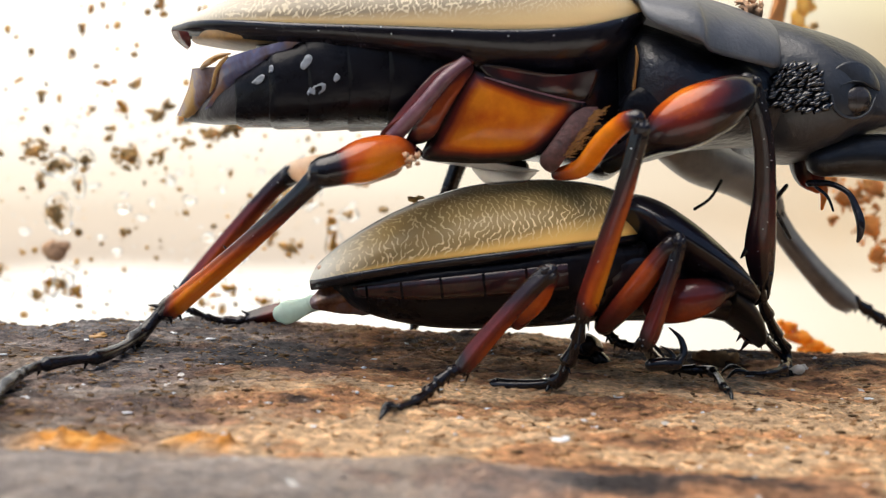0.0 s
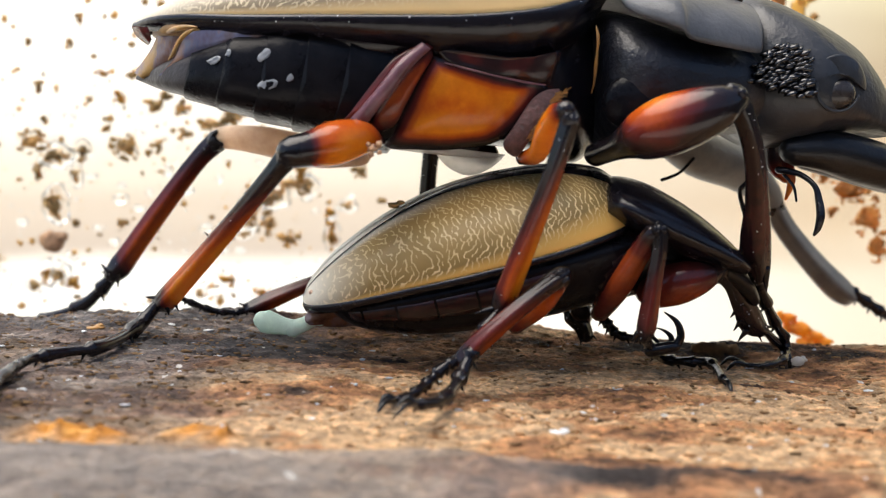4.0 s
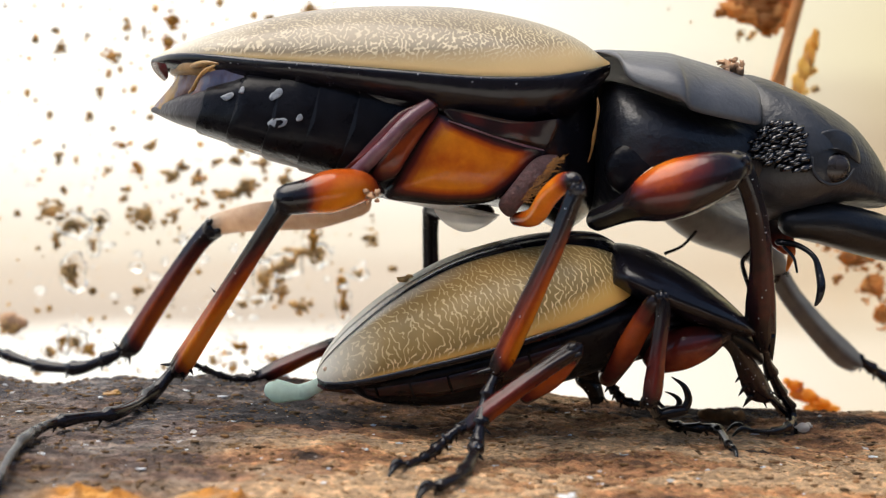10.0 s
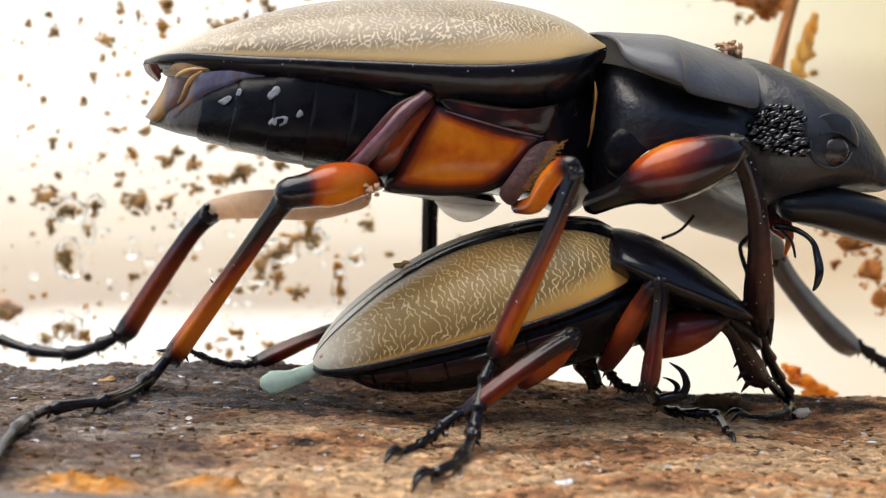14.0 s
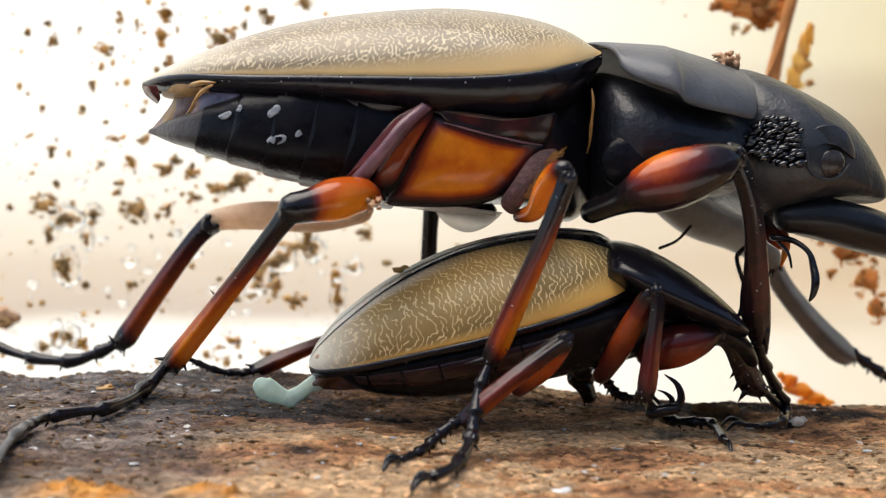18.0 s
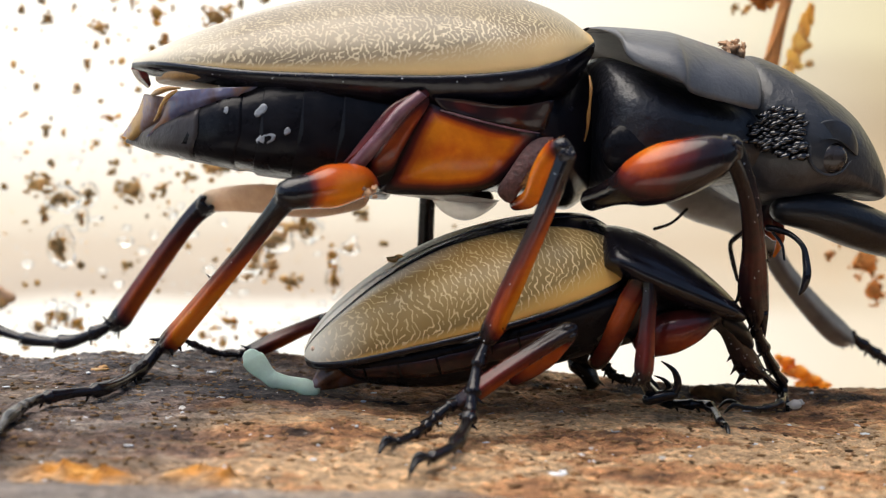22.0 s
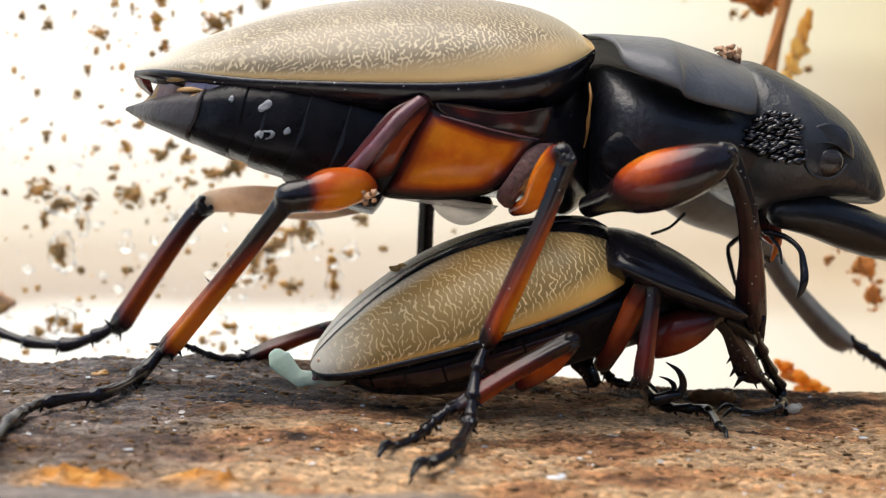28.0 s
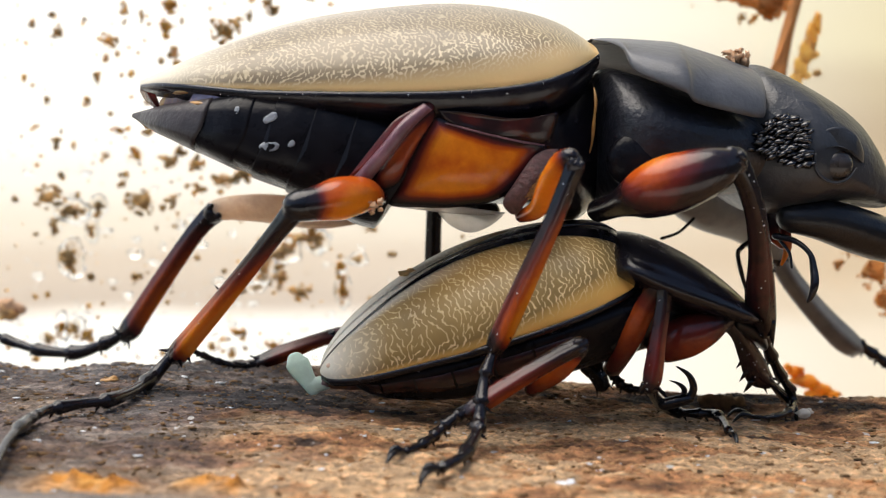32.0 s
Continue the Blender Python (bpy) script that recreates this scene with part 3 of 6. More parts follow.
def lump(c, r, seed, rough=0.5, sub=2):
    """An irregular crumb as raw mesh data."""
    if sub not in ICO:
        bm = bmesh.new()
        bmesh.ops.create_icosphere(bm, subdivisions=sub, radius=1)
        ICO[sub] = [v.co.normalized() for v in bm.verts], [tuple(v.index for v in f.verts) for f in bm.faces]
        bm.free()
    vs = []
    for d in ICO[sub][0]:
        k = 1 + rough * noise.noise(d * 1.7 + Vector((seed * 3.1, seed * 1.7, seed))) + rough * 0.6 * noise.noise(d * 4.2 + Vector((seed, 0, seed * 2)))
        vs.append(Vector((c[0] + r[0] * d.x * k, c[1] + r[1] * d.y * k, c[2] + r[2] * d.z * k)))
    return vs, list(ICO[sub][1]), [0.5] * len(vs)


# ---- the log ----
LOG_TILT = -0.043
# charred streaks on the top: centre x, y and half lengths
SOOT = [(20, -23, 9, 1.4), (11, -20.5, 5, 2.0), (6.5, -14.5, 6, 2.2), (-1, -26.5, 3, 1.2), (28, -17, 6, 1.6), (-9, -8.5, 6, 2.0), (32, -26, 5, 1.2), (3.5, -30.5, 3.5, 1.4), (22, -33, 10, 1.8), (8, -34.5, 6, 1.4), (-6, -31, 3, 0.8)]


OCHRE_SPOTS = [(-22.6, 1.9, -28.8), (-19.8, 1.2, -29.4), (-14.8, 1.7, -28.6), (-12.9, 1.0, -29.2)]


def log_top(x, y):
    """Height of the log's top before fine relief."""
    back = 8.5 - 2.6 / (1 + math.exp(-(x - 4) / 4)) + 0.8 * math.sin(x * 0.11 + 1) + 1.6 * noise.noise(Vector((x * 0.07, 3.1, 0)))
    z = LOG_TILT * x - 1.0 / (1 + math.exp((x + 34.5) / 0.7)) / (1 + math.exp(-(y + 4) / 2))
    if y > back:
        z -= min(24, ((y - back) * 0.75) ** 1.35)
    front = -34 + 1.5 * math.sin(x * 0.06)
    if y < front:
        z -= min(24, ((front - y) * 0.42) ** 1.45)
    z += 0.55 * noise.noise(Vector((x * 0.06, y * 0.12, 0.3))) + 0.35 * noise.noise(Vector((x * 0.16, y * 0.35, 1.7)))
    return z


def build_log():
    xs = np.concatenate([np.linspace(-95, -47, 50), np.linspace(-46.6, 46.6, 420), np.linspace(47, 95, 50)])
    ys = np.concatenate([np.linspace(-62, -42, 24), np.linspace(-41.7, 13, 240), np.linspace(13.6, 34, 36)])
    nx, ny = len(xs), len(ys)
    verts, char_and_shade, grey, ochre, pale_lip = [], [], [], [], []
    for y in ys:
        for x in xs:
            z = log_top(x, y)
            p = Vector((x * 0.45, y * 1.1, 0))
            z += 0.34 * noise.fractal(p * 0.5, 0.75, 2.1, 5)
            k = noise.noise(Vector((x * 0.9, y * 1.5, 4)))
            z += 0.2 * (abs(k) - 0.25) + 0.16 * noise.noise(Vector((x * 2.1, y * 3.2, 7)))
            # a dip in the top; its mask also paints the shade inside it
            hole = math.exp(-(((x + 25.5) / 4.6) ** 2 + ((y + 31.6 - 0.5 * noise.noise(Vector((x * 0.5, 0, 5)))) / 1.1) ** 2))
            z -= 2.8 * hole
            # the swollen lip along the near edge
            z += 0.9 * math.exp(-((y + 34.2) / 2.4) ** 2)
            warm = sum(math.exp(-((x - a) / b) ** 2 - ((y - c) / 1.1) ** 2) for a, b, c in OCHRE_SPOTS)
            z += warm * (0.65 + 0.7 * noise.noise(Vector((x * 1.3, y * 1.6, 12))))
            verts.append((x, y, z))
            wob = noise.noise(Vector((x * 0.1, y * 0.2, 9)))
            blot = noise.fractal(Vector((x * 0.09, y * 0.24, 2.5)), 0.8, 2.0, 4)
            # dark back wood with contact shade painted in, plus shade in the hole
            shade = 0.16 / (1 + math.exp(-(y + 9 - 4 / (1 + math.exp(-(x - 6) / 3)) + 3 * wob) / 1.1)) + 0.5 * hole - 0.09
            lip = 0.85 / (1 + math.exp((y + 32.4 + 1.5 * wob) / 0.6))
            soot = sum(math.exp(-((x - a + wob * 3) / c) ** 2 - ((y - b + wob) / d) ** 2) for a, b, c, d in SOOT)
            char_and_shade.append(shade + 0.48 * blot - 0.26 * warm - 0.1 * lip + 0.17 * min(soot, 1.2) - 0.03)
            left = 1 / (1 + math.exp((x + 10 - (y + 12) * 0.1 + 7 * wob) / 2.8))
            # grey is taken off the hole so that its painted shade shows
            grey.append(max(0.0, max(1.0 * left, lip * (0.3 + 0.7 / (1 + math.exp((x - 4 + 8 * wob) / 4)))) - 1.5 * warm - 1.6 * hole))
            pale_lip.append(lip * 0.75 / (1 + math.exp((x - 2 + 6 * wob) / 4)))
            ochre.append(min(1.0, 1.6 * warm) * min(1.0, max(0.0, 0.85 + 0.9 * k)))
    faces = [(j * nx + i, j * nx + i + 1, (j + 1) * nx + i + 1, (j + 1) * nx + i) for j in range(ny - 1) for i in range(nx - 1)]
    ob = link_mesh("rotten_log", verts, faces, WOOD, attrs={"char_and_shade": char_and_shade, "grey": grey, "ochre": ochre, "lip": pale_lip})
    tagged(ob, "weathered brown rotten log with grey charred patches and crumbly grain", "log")
    rnd = random.Random(8)
    bits, chips, pale = [], [], []
    for i in range(8500):
        x, y = rnd.uniform(-46, 46), -38 + 46 * rnd.random()
        r = 0.05 + 0.17 * rnd.random() ** 3
        z = log_top(x, y) + 0.34 * noise.fractal(Vector((x * 0.45, y * 1.1, 0)) * 0.5, 0.75, 2.1, 5) + 0.2 * (abs(noise.noise(Vector((x * 0.9, y * 1.5, 4)))) - 0.25) + 0.16 * noise.noise(Vector((x * 2.1, y * 3.2, 7)))
        u = rnd.random()
        kind = pale if u < 0.035 else chips if u < 0.8 and x > -12 and y < -6 else bits
        kind.append(lump((x, y, z + r * 0.15), (r * rnd.uniform(0.8, 2.6), r, r * 0.6), i, 0.7, 1))
    d = join(*bits)
    tagged(link_mesh("wood_crumbs", d[0], d[1], DUFF), "crumbs of rotten wood lying on the log", "wood crumbs", "", "stuff")
    d = join(*chips)
    tagged(link_mesh("wood_chips", d[0], d[1], TANCHIP), "small tan chips of rotten wood on the log", "wood chips", "", "stuff")
    d = join(*pale)
    tagged(link_mesh("pale_grains", d[0], d[1], GRAIN_GLINT), "pale mineral grains scattered on the log", "grains", "", "stuff")


build_log()


# ---- the tub: clear back wall and floor, added unseen surroundings, and the bright distance outside ----
def slab(name, lo, hi, mat, label, category="", kind="structure"):
    x0, y0, z0 = lo
    x1, y1, z1 = hi
    v = [(x, y, z) for z in (z0, z1) for y in (y0, y1) for x in (x0, x1)]
    f = [(0, 2, 3, 1), (4, 5, 7, 6), (0, 1, 5, 4), (2, 6, 7, 3), (0, 4, 6, 2), (1, 3, 7, 5)]
    ob = link_mesh(name, v, f, mat, smooth=False)
    return tagged(ob, label, category, "", kind)


WALL_Y = 42
wall_back = slab("wall_back", (-150, WALL_Y, -26), (150, WALL_Y + 1.2, 95), PLASTIC, "clear plastic tub wall spattered with soil and water", "wall")
wall_back.visible_shadow = False
slab("floor", (-150, -150, -29), (150, WALL_Y + 1.2, -26), TUB, "cream plastic tub floor under the log", "floor")
# added out of view to keep reflections dark; low on the left for sky light
slab("wall_unseen_front", (-900, -700, -400), (900, -690, 240), UNSEEN_ROOM, "unseen dark wall added behind the camera", "wall")
slab("wall_unseen_left", (-910, -690, -400), (-900, 326, -60), UNSEEN_ROOM, "unseen low dark wall added on the left, open to the sky above", "wall")
slab("wall_unseen_right", (900, -690, -400), (910, 326, 240), UNSEEN_ROOM, "unseen dark wall added on the right", "wall")
slab("ground", (-900, -690, -402), (900, 326, -400), UNSEEN_ROOM, "unseen dark ground added below the tub", "ground")
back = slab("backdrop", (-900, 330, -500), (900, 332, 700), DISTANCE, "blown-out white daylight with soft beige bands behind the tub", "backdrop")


# ---- the male ----
def build_male():
    B = BASE_MALE
    root = tagged(new("stag_beetle"), "large male stag beetle with tan wing cases standing over the female", "beetle")
    root.location = B * MM
    parts = {}
    rows = [(-25.14, 1.0, 28.82, 0.47), (-22.67, 4.2, 29.02, 1.22), (-19.25, 7.2, 28.84, 2.59),
            (-14.31, 10.0, 28.32, 4.5), (-9.48, 11.6, 27.98, 5.69), (-3.54, 12.5, 27.61, 6.43),
            (1.94, 12.5, 27.36, 6.6), (7.03, 12.0, 27.52, 5.56), (10.54, 10.5, 28.19, 3.59),
            (13.04, 7.0, 29.06, 0.92)]
    for side in (-1, 1):
        el = elytron("wing_case", rows, side, root, B, MALE_SHELL, "glossy tan wing case with fine winding brown lines")
        low = []
        drop = [0.6, 1.0, 1.2, 1.3, 1.4, 2.0, 2.7, 3.2, 2.6, 0.6]
        edge = [(r[0], side * (r[1] + 0.1), r[2] + 0.15) for r in rows]
        mid = [(r[0], side * (r[1] + 0.28), r[2] - 0.12) for r in rows]
        low = [(r[0], side * max(r[1] - 0.35 * d, 0.2), r[2] - d) for r, d in zip(rows, drop)]
        strip("rim", [edge, mid, low], el, (Vector(el.location) / MM + B), BLACK, "shiny black turned-down rim")
        parts["wing_case%d" % side] = el
        if side < 0:
            strip("curled_tip", [[(-24.95, -2.20, 28.62), (-24.53, -2.60, 27.84), (-23.44, -3.40, 26.99)], [(-24.06, -3.60, 28.50), (-23.74, -3.80, 27.84), (-23.15, -4.00, 27.09)], [(-23.01, -4.80, 28.31), (-22.88, -4.80, 27.86), (-22.85, -4.60, 27.32)]], el, Vector(el.location) / MM + B, LEG, "dark red curled tip", n=5, thick=0.15, pigment=0.36)
        if side < 0:
            rnd = random.Random(41)
            line = glide(mid, 8)
            glints([(p[0], p[1] - 0.03, p[2] + rnd.uniform(-0.3, 0.25)) for p in rnd.sample(line, 18)], el, Vector(el.location) / MM + B, 5)
    # abdomen: five overlapping rings and the tip
    def ring(x):
        """Centre height, half width, rise and fall of the abdomen at x."""
        s = [(-24.87, 24.40, 0.8, 0.15, 0.2), (-22.05, 24.47, 5.0, 1.15, 1.2), (-18.66, 24.44, 8.4, 2.35, 2.0),
             (-15.31, 24.38, 10.2, 3.85, 2.9), (-11.78, 23.85, 11.0, 5.3, 3.4), (-7.91, 23.64, 11.2, 5.7, 4.1),
             (-2.75, 22.78, 11.2, 5.6, 4.9)]
        xs = [q[0] for q in s]
        return [float(np.interp(x, xs, [q[i] for q in s])) for i in (1, 2, 3, 4)]
    cuts = [-24.9, -18.58, -15.49, -12.37, -9.29, -6.19, -1.89]
    ab = (-6.03, 0.00, 24.95)
    abd = None
    for i in (2, 0, 1, 3, 4, 5):
        x0, x1 = cuts[i], cuts[i + 1] + (1.6 if i < 2 else 0.0)
        rws = []
        lap = 0.0 if i == 0 else 0.35
        for s in (0, 0.15, 0.4, 0.7, 1.0):
            x = x0 - lap + (x1 - x0 + lap) * s
            z, w, hu, hd = ring(x)
            g = 0.14 * (1 - s) ** 1.5 - 0.04 * s if i else -0.1 * s
            rws.append((x, 0, z, w + g, hu + 0.3 * g, hd + g))
        if i == 2:
            abd = loft("abdomen", rws, root, B, SATIN, "black ringed abdomen", n=4, power=3.4, lean=0.45, origin=ab)
        else:
            ob = loft("abdomen_tip" if i == 0 else "abdominal_ring", rws, abd, ab, REFLECTION_BROWN if i == 0 else SATIN, "last ring with a grey brown reflection in its colour" if i == 0 else "", n=4, power=3.4, lean=0.45)
            if i < 2:
                parts["ring%d" % i] = ob
    parts["abdomen"] = abd
    loft("tergum", [(-17.44, 0, 27.14, 6.0, 0.4, 0.5), (-14.22, 0, 26.84, 8.4, 0.6, 1.0), (-10.51, 0, 26.65, 10.0, 0.8, 2.2), (-6.18, 0, 26.37, 11.0, 1.4, 3.0), (-1.03, 0, 25.86, 11.2, 2.0, 3.0), (4.98, 0, 25.56, 11.0, 2.0, 3.0)], root, B, BLACK, "dark back under the wing cases", power=2.6)
    loft("hind_wing", [(-23.2, 0, 27.9, 2.6, 0.9, 0.3), (-21.5, 0, 27.9, 5.4, 1.6, 0.6), (-19, 0, 27.8, 7.2, 1.9, 0.8), (-15.5, 0, 27.7, 8.6, 1.7, 0.8), (-12, 0, 27.6, 9.2, 1.2, 0.8)], root, B, AMBER, "folded amber hind wing", power=2.6)
    parts["tail_flap"] = strip("tail_flap", [[(-22.27, -3.70, 27.89), (-23.04, -3.10, 26.66), (-24.00, -2.50, 25.59), (-24.94, -1.70, 24.75)], [(-20.97, -5.30, 27.59), (-21.73, -4.70, 26.38), (-22.91, -3.70, 25.35), (-24.35, -2.50, 24.49)],
                                [(-19.83, -6.00, 27.36), (-20.35, -5.60, 26.24), (-21.88, -4.40, 25.05), (-24.07, -2.70, 24.30)], [(-19.42, -5.50, 26.86), (-19.89, -5.10, 25.91), (-21.55, -3.90, 24.89), (-23.99, -2.30, 24.22)]], abd, ab, TAUPE, "waxy grey-brown folded tail flap", n=5, thick=0.25)
    parts["inner_flap"] = strip("inner_flap", [[(-19.27, -7.00, 27.70), (-19.75, -6.90, 26.74), (-20.38, -6.60, 25.70), (-22.00, -5.20, 24.42)], [(-17.51, -8.20, 27.70), (-17.88, -8.20, 26.92), (-18.42, -7.80, 26.16), (-19.46, -6.40, 24.82)],
                                 [(-14.90, -9.10, 27.67), (-15.24, -9.20, 27.28), (-15.80, -9.00, 26.77), (-16.79, -7.60, 25.64)], [(-11.99, -9.80, 27.49), (-12.62, -9.90, 27.22), (-13.41, -9.80, 26.98), (-14.43, -8.20, 26.09)]], abd, ab, IRIS, "iridescent lavender inner flap", n=5, thick=0.2)
    fold = join(tube_data([(-18.16, -8.60, 27.92, 0.08, 0), (-19.18, -8.40, 27.93, 0.2, 0), (-20.2, -7.00, 27.85, 0.24, 0), (-21.2, -5.00, 27.75, 0.14, 0)], 10, 4, 1.5),
                tube_data([(-18.39, -8.80, 27.73, 0.1, 0), (-19.14, -8.60, 27.31, 0.18, 0), (-19.73, -8.40, 26.71, 0.13, 0), (-20.12, -8.10, 26.02, 0.16, 0), (-20.70, -7.40, 25.53, 0.06, 0)], 10, 4, 0.7))
    parts["wing_fold"] = link_mesh("wing_fold", fold[0], fold[1], AMBER, abd, (-18.39, -8.80, 27.73), ab, "folded amber hind wing edge", {"pigment": fold[2]})
    def on_side(x, z, k=0.03):
        """A point of the abdomen's near side."""
        c, w, hu, hd = ring(x)
        h = hu if z > c else hd
        return (x, -w * max(1 - abs((z - c) / h) ** 3.4, 0.1) ** (1 / 3.4) - k, z)
    for cx, cz, rx, rz, seed in ((-12.71, 25.69, 0.5, 0.42, 1), (-12.48, 23.51, 0.75, 0.5, 2), (-16.69, 25.40, 0.55, 0.3, 3), (-15.47, 25.91, 0.22, 0.24, 4), (-10.80, 23.98, 0.28, 0.24, 5)):
        pts = []
        for k in range(9):
            a = 2 * math.pi * k / 9
            q = 1.0 + 0.5 * noise.noise(Vector((math.cos(a) * 1.3, math.sin(a) * 1.3, seed * 3.7)))
            pts.append(on_side(cx + rx * q * math.cos(a), cz + rz * q * math.sin(a) + 0.3 * rx * q * math.cos(a), 0.135))
        plate("white_spot", pts, abd, ab, SPOT, 0.003, thick=0.02, rings=2)
    # thorax
    loft("thorax", [(-4.10, 0, 22.82, 8.5, 5.5, 4.5), (-1.05, 0, 22.80, 10.6, 6.0, 5.2), (3.31, 0, 22.80, 10.8, 6.0, 5.3),
                    (7.24, 0, 22.80, 10.0, 6.0, 6.0), (10.41, 0, 22.38, 8.0, 6.0, 6.8), (12.60, 0, 22.43, 5.5, 5.0, 5.5)],
         root, B, BLACK, "", power=2.5)
    plate("side_plate", [(-0.86, -11.00, 25.00), (1.11, -11.60, 24.17), (3.67, -11.80, 23.23), (6.26, -11.40, 22.47), (7.85, -10.90, 22.10), (7.18, -10.80, 20.80), (5.37, -10.80, 19.08), (3.57, -10.50, 18.03), (0.70, -10.20, 17.71), (-2.15, -10.00, 17.83), (-4.48, -9.80, 18.18), (-4.01, -10.20, 19.67), (-2.68, -10.80, 22.10), (-1.63, -11.00, 23.85)],
          root, B, LEG, 1.0, 0.04, 0.76, "glossy orange plate on the flank", spread=2.5)
    # the edge's highlight, put in as a thin plum tube
    limb("plate_edge_glint", [(0.25, -12.00, 24.15, 0.04, 0.2), (1.95, -12.20, 23.60, 0.075, 0.2), (4.07, -12.20, 22.97, 0.06, 0.2), (6.22, -11.90, 22.42, 0.075, 0.2), (7.63, -11.40, 22.17, 0.03, 0.2)], root, B, PLUM, "thin tube drawn as the highlight on the flank plate's edge", segs=8)
    plate("upper_side_plate", [(-0.34, -11.70, 25.14), (1.95, -12.00, 24.87), (4.93, -12.00, 24.32), (7.51, -11.60, 24.30), (8.75, -11.20, 24.57), (8.61, -11.00, 23.55), (7.84, -11.00, 22.27), (5.60, -11.60, 22.68), (2.81, -11.90, 23.48), (0.47, -11.80, 24.25)],
          root, B, LEG, 0.3, 0.06, 0.24, "dark red upper flank plate")
    plate("hind_coxa", [(-0.76, -11.90, 25.76), (-1.95, -12.20, 25.41), (-3.55, -12.50, 24.55), (-5.24, -12.60, 22.75), (-6.87, -12.40, 20.89), (-7.53, -12.20, 20.21), (-7.25, -12.10, 19.66), (-6.14, -12.10, 19.53), (-5.26, -12.50, 20.64), (-3.55, -12.60, 22.54), (-1.86, -12.40, 24.35), (-0.60, -11.90, 25.21)],
          root, B, LEG, 0.6, 0.3, 0.43, "dark red hip bar")
    strip("hip_ridge", [[(-1.35, -12.60, 25.64), (-3.01, -13.25, 24.40), (-4.77, -13.35, 22.44), (-7.14, -12.80, 20.09)], [(-1.01, -12.70, 25.38), (-2.59, -13.42, 24.14), (-4.26, -13.50, 22.14), (-6.67, -12.95, 19.72)], [(-0.76, -12.50, 25.14), (-2.14, -13.15, 23.94), (-3.86, -13.20, 21.98), (-6.02, -12.60, 19.63)]], root, B, PLUM, "dusty lavender ridge of the hip bar", n=6, thick=0.25)
    plate("coxa_edge", [(-0.60, -11.60, 25.23), (-0.51, -11.40, 24.64), (-1.54, -11.50, 23.11), (-2.66, -11.50, 21.28), (-3.62, -11.30, 19.78), (-5.00, -11.20, 19.26), (-5.67, -11.50, 19.69), (-4.17, -12.10, 21.83), (-2.08, -12.10, 24.15)], root, B, LEG, 0.5, 0.2, 0.52, "red brown hind edge of the hip")
    plate("mid_coxa", [(8.73, -10.80, 21.84), (7.65, -11.30, 21.79), (6.59, -11.70, 21.15), (5.31, -11.80, 19.44), (4.39, -11.50, 18.06), (4.67, -11.20, 17.27), (5.36, -11.20, 17.02), (6.18, -11.70, 18.07), (7.54, -11.70, 19.70), (8.63, -11.00, 20.89)], root, B, BARKY, 0.7, 0.2, 0.4, "rough purplish brown middle hip")
    hairs = []
    rnd = random.Random(3)
    for i in range(170):
        s = rnd.random() ** 1.5
        a = Vector((8.67, -12.20, 21.57)) * (1 - s) + Vector((6.17, -12.90, 18.03)) * s + Vector((rnd.uniform(-0.5, 0.2), 0, 0))
        hairs.append(spike(a, a + Vector((0.15 + 0.45 * rnd.random(), -0.3, -0.1 + 0.45 * rnd.random())), 0.028))
    h = join(*hairs)
    link_mesh("bristles", h[0], h[1], HAIR, root, (8.86, -12.00, 21.40), B, "golden bristles")
    limb("neck_band", [(11.86, -9.00, 26.41, 0.05, 0.9), (11.88, -9.60, 25.42, 0.13, 0.8), (11.75, -9.70, 24.33, 0.09, 0.85), (11.63, -9.70, 23.46, 0.15, 0.85), (11.53, -9.50, 22.38, 0.09, 0.85), (11.35, -9.00, 21.42, 0.05, 0.6)], root, B, HAIR, "golden hairy neck fringe", flat=0.6)
    limb("belly_film", [(-4.61, -9.00, 18.11, 0.1, 0.5), (-2.40, -8.60, 17.83, 0.22, 0.5), (0.27, -8.00, 17.45, 0.3, 0.5), (2.98, -7.40, 17.06, 0.22, 0.5), (4.58, -7.00, 16.91, 0.08, 0.5)], root, B, MILK, "wet clear film under the belly", flat=1.2)
    limb("belly_lobe", [(-0.55, -6.50, 17.16, 0.12, 0.5), (0.50, -6.50, 16.56, 0.55, 0.5), (1.87, -6.50, 16.20, 0.78, 0.5), (3.24, -6.50, 16.33, 0.5, 0.5), (4.38, -6.50, 16.75, 0.15, 0.5)], root, B, MILK, "milky soft lobe under the belly", flat=0.8)
    # prothorax and its shield
    FORE_O = Vector((16.37, 0.00, 22.53))
    pro = loft("prothorax", [(12.10, 0, 22.86, 5.5, 5.0, 6.0), (13.28, 0, 23.04, 9.0, 5.5, 6.2), (15.52, 0, 23.23, 10.4, 4.8, 6.6),
                       (19.01, 0, 22.80, 10.2, 4.0, 5.2), (22.63, 0, 22.38, 9.2, 3.6, 4.4), (25.70, 0, 21.73, 7.8, 3.6, 3.8)],
         root, B, WRINKLED, "", power=2.4, origin=FORE_O)
    parts["prothorax"] = pro
    shield = [(11.88, 4.0, 30.6, 0.3), (12.7, 6.2, 30.3, 0.65), (13.6, 8.6, 29.5, 1.45), (14.4, 10.4, 27.75, 3.25),
              (17.75, 11.8, 26.29, 4.55), (18.94, 11.2, 25.43, 5.28), (22.31, 10.3, 24.72, 5.05),
              (24.2, 9.4, 24.42, 4.75), (24.75, 8.8, 24.75, 4.2), (25.0, 8.0, 25.6, 3.2)]
    for side in (-1, 1):
        elytron("neck_shield", shield, side, pro, FORE_O, DUSTY, "satin black neck shield", thick=0.3)
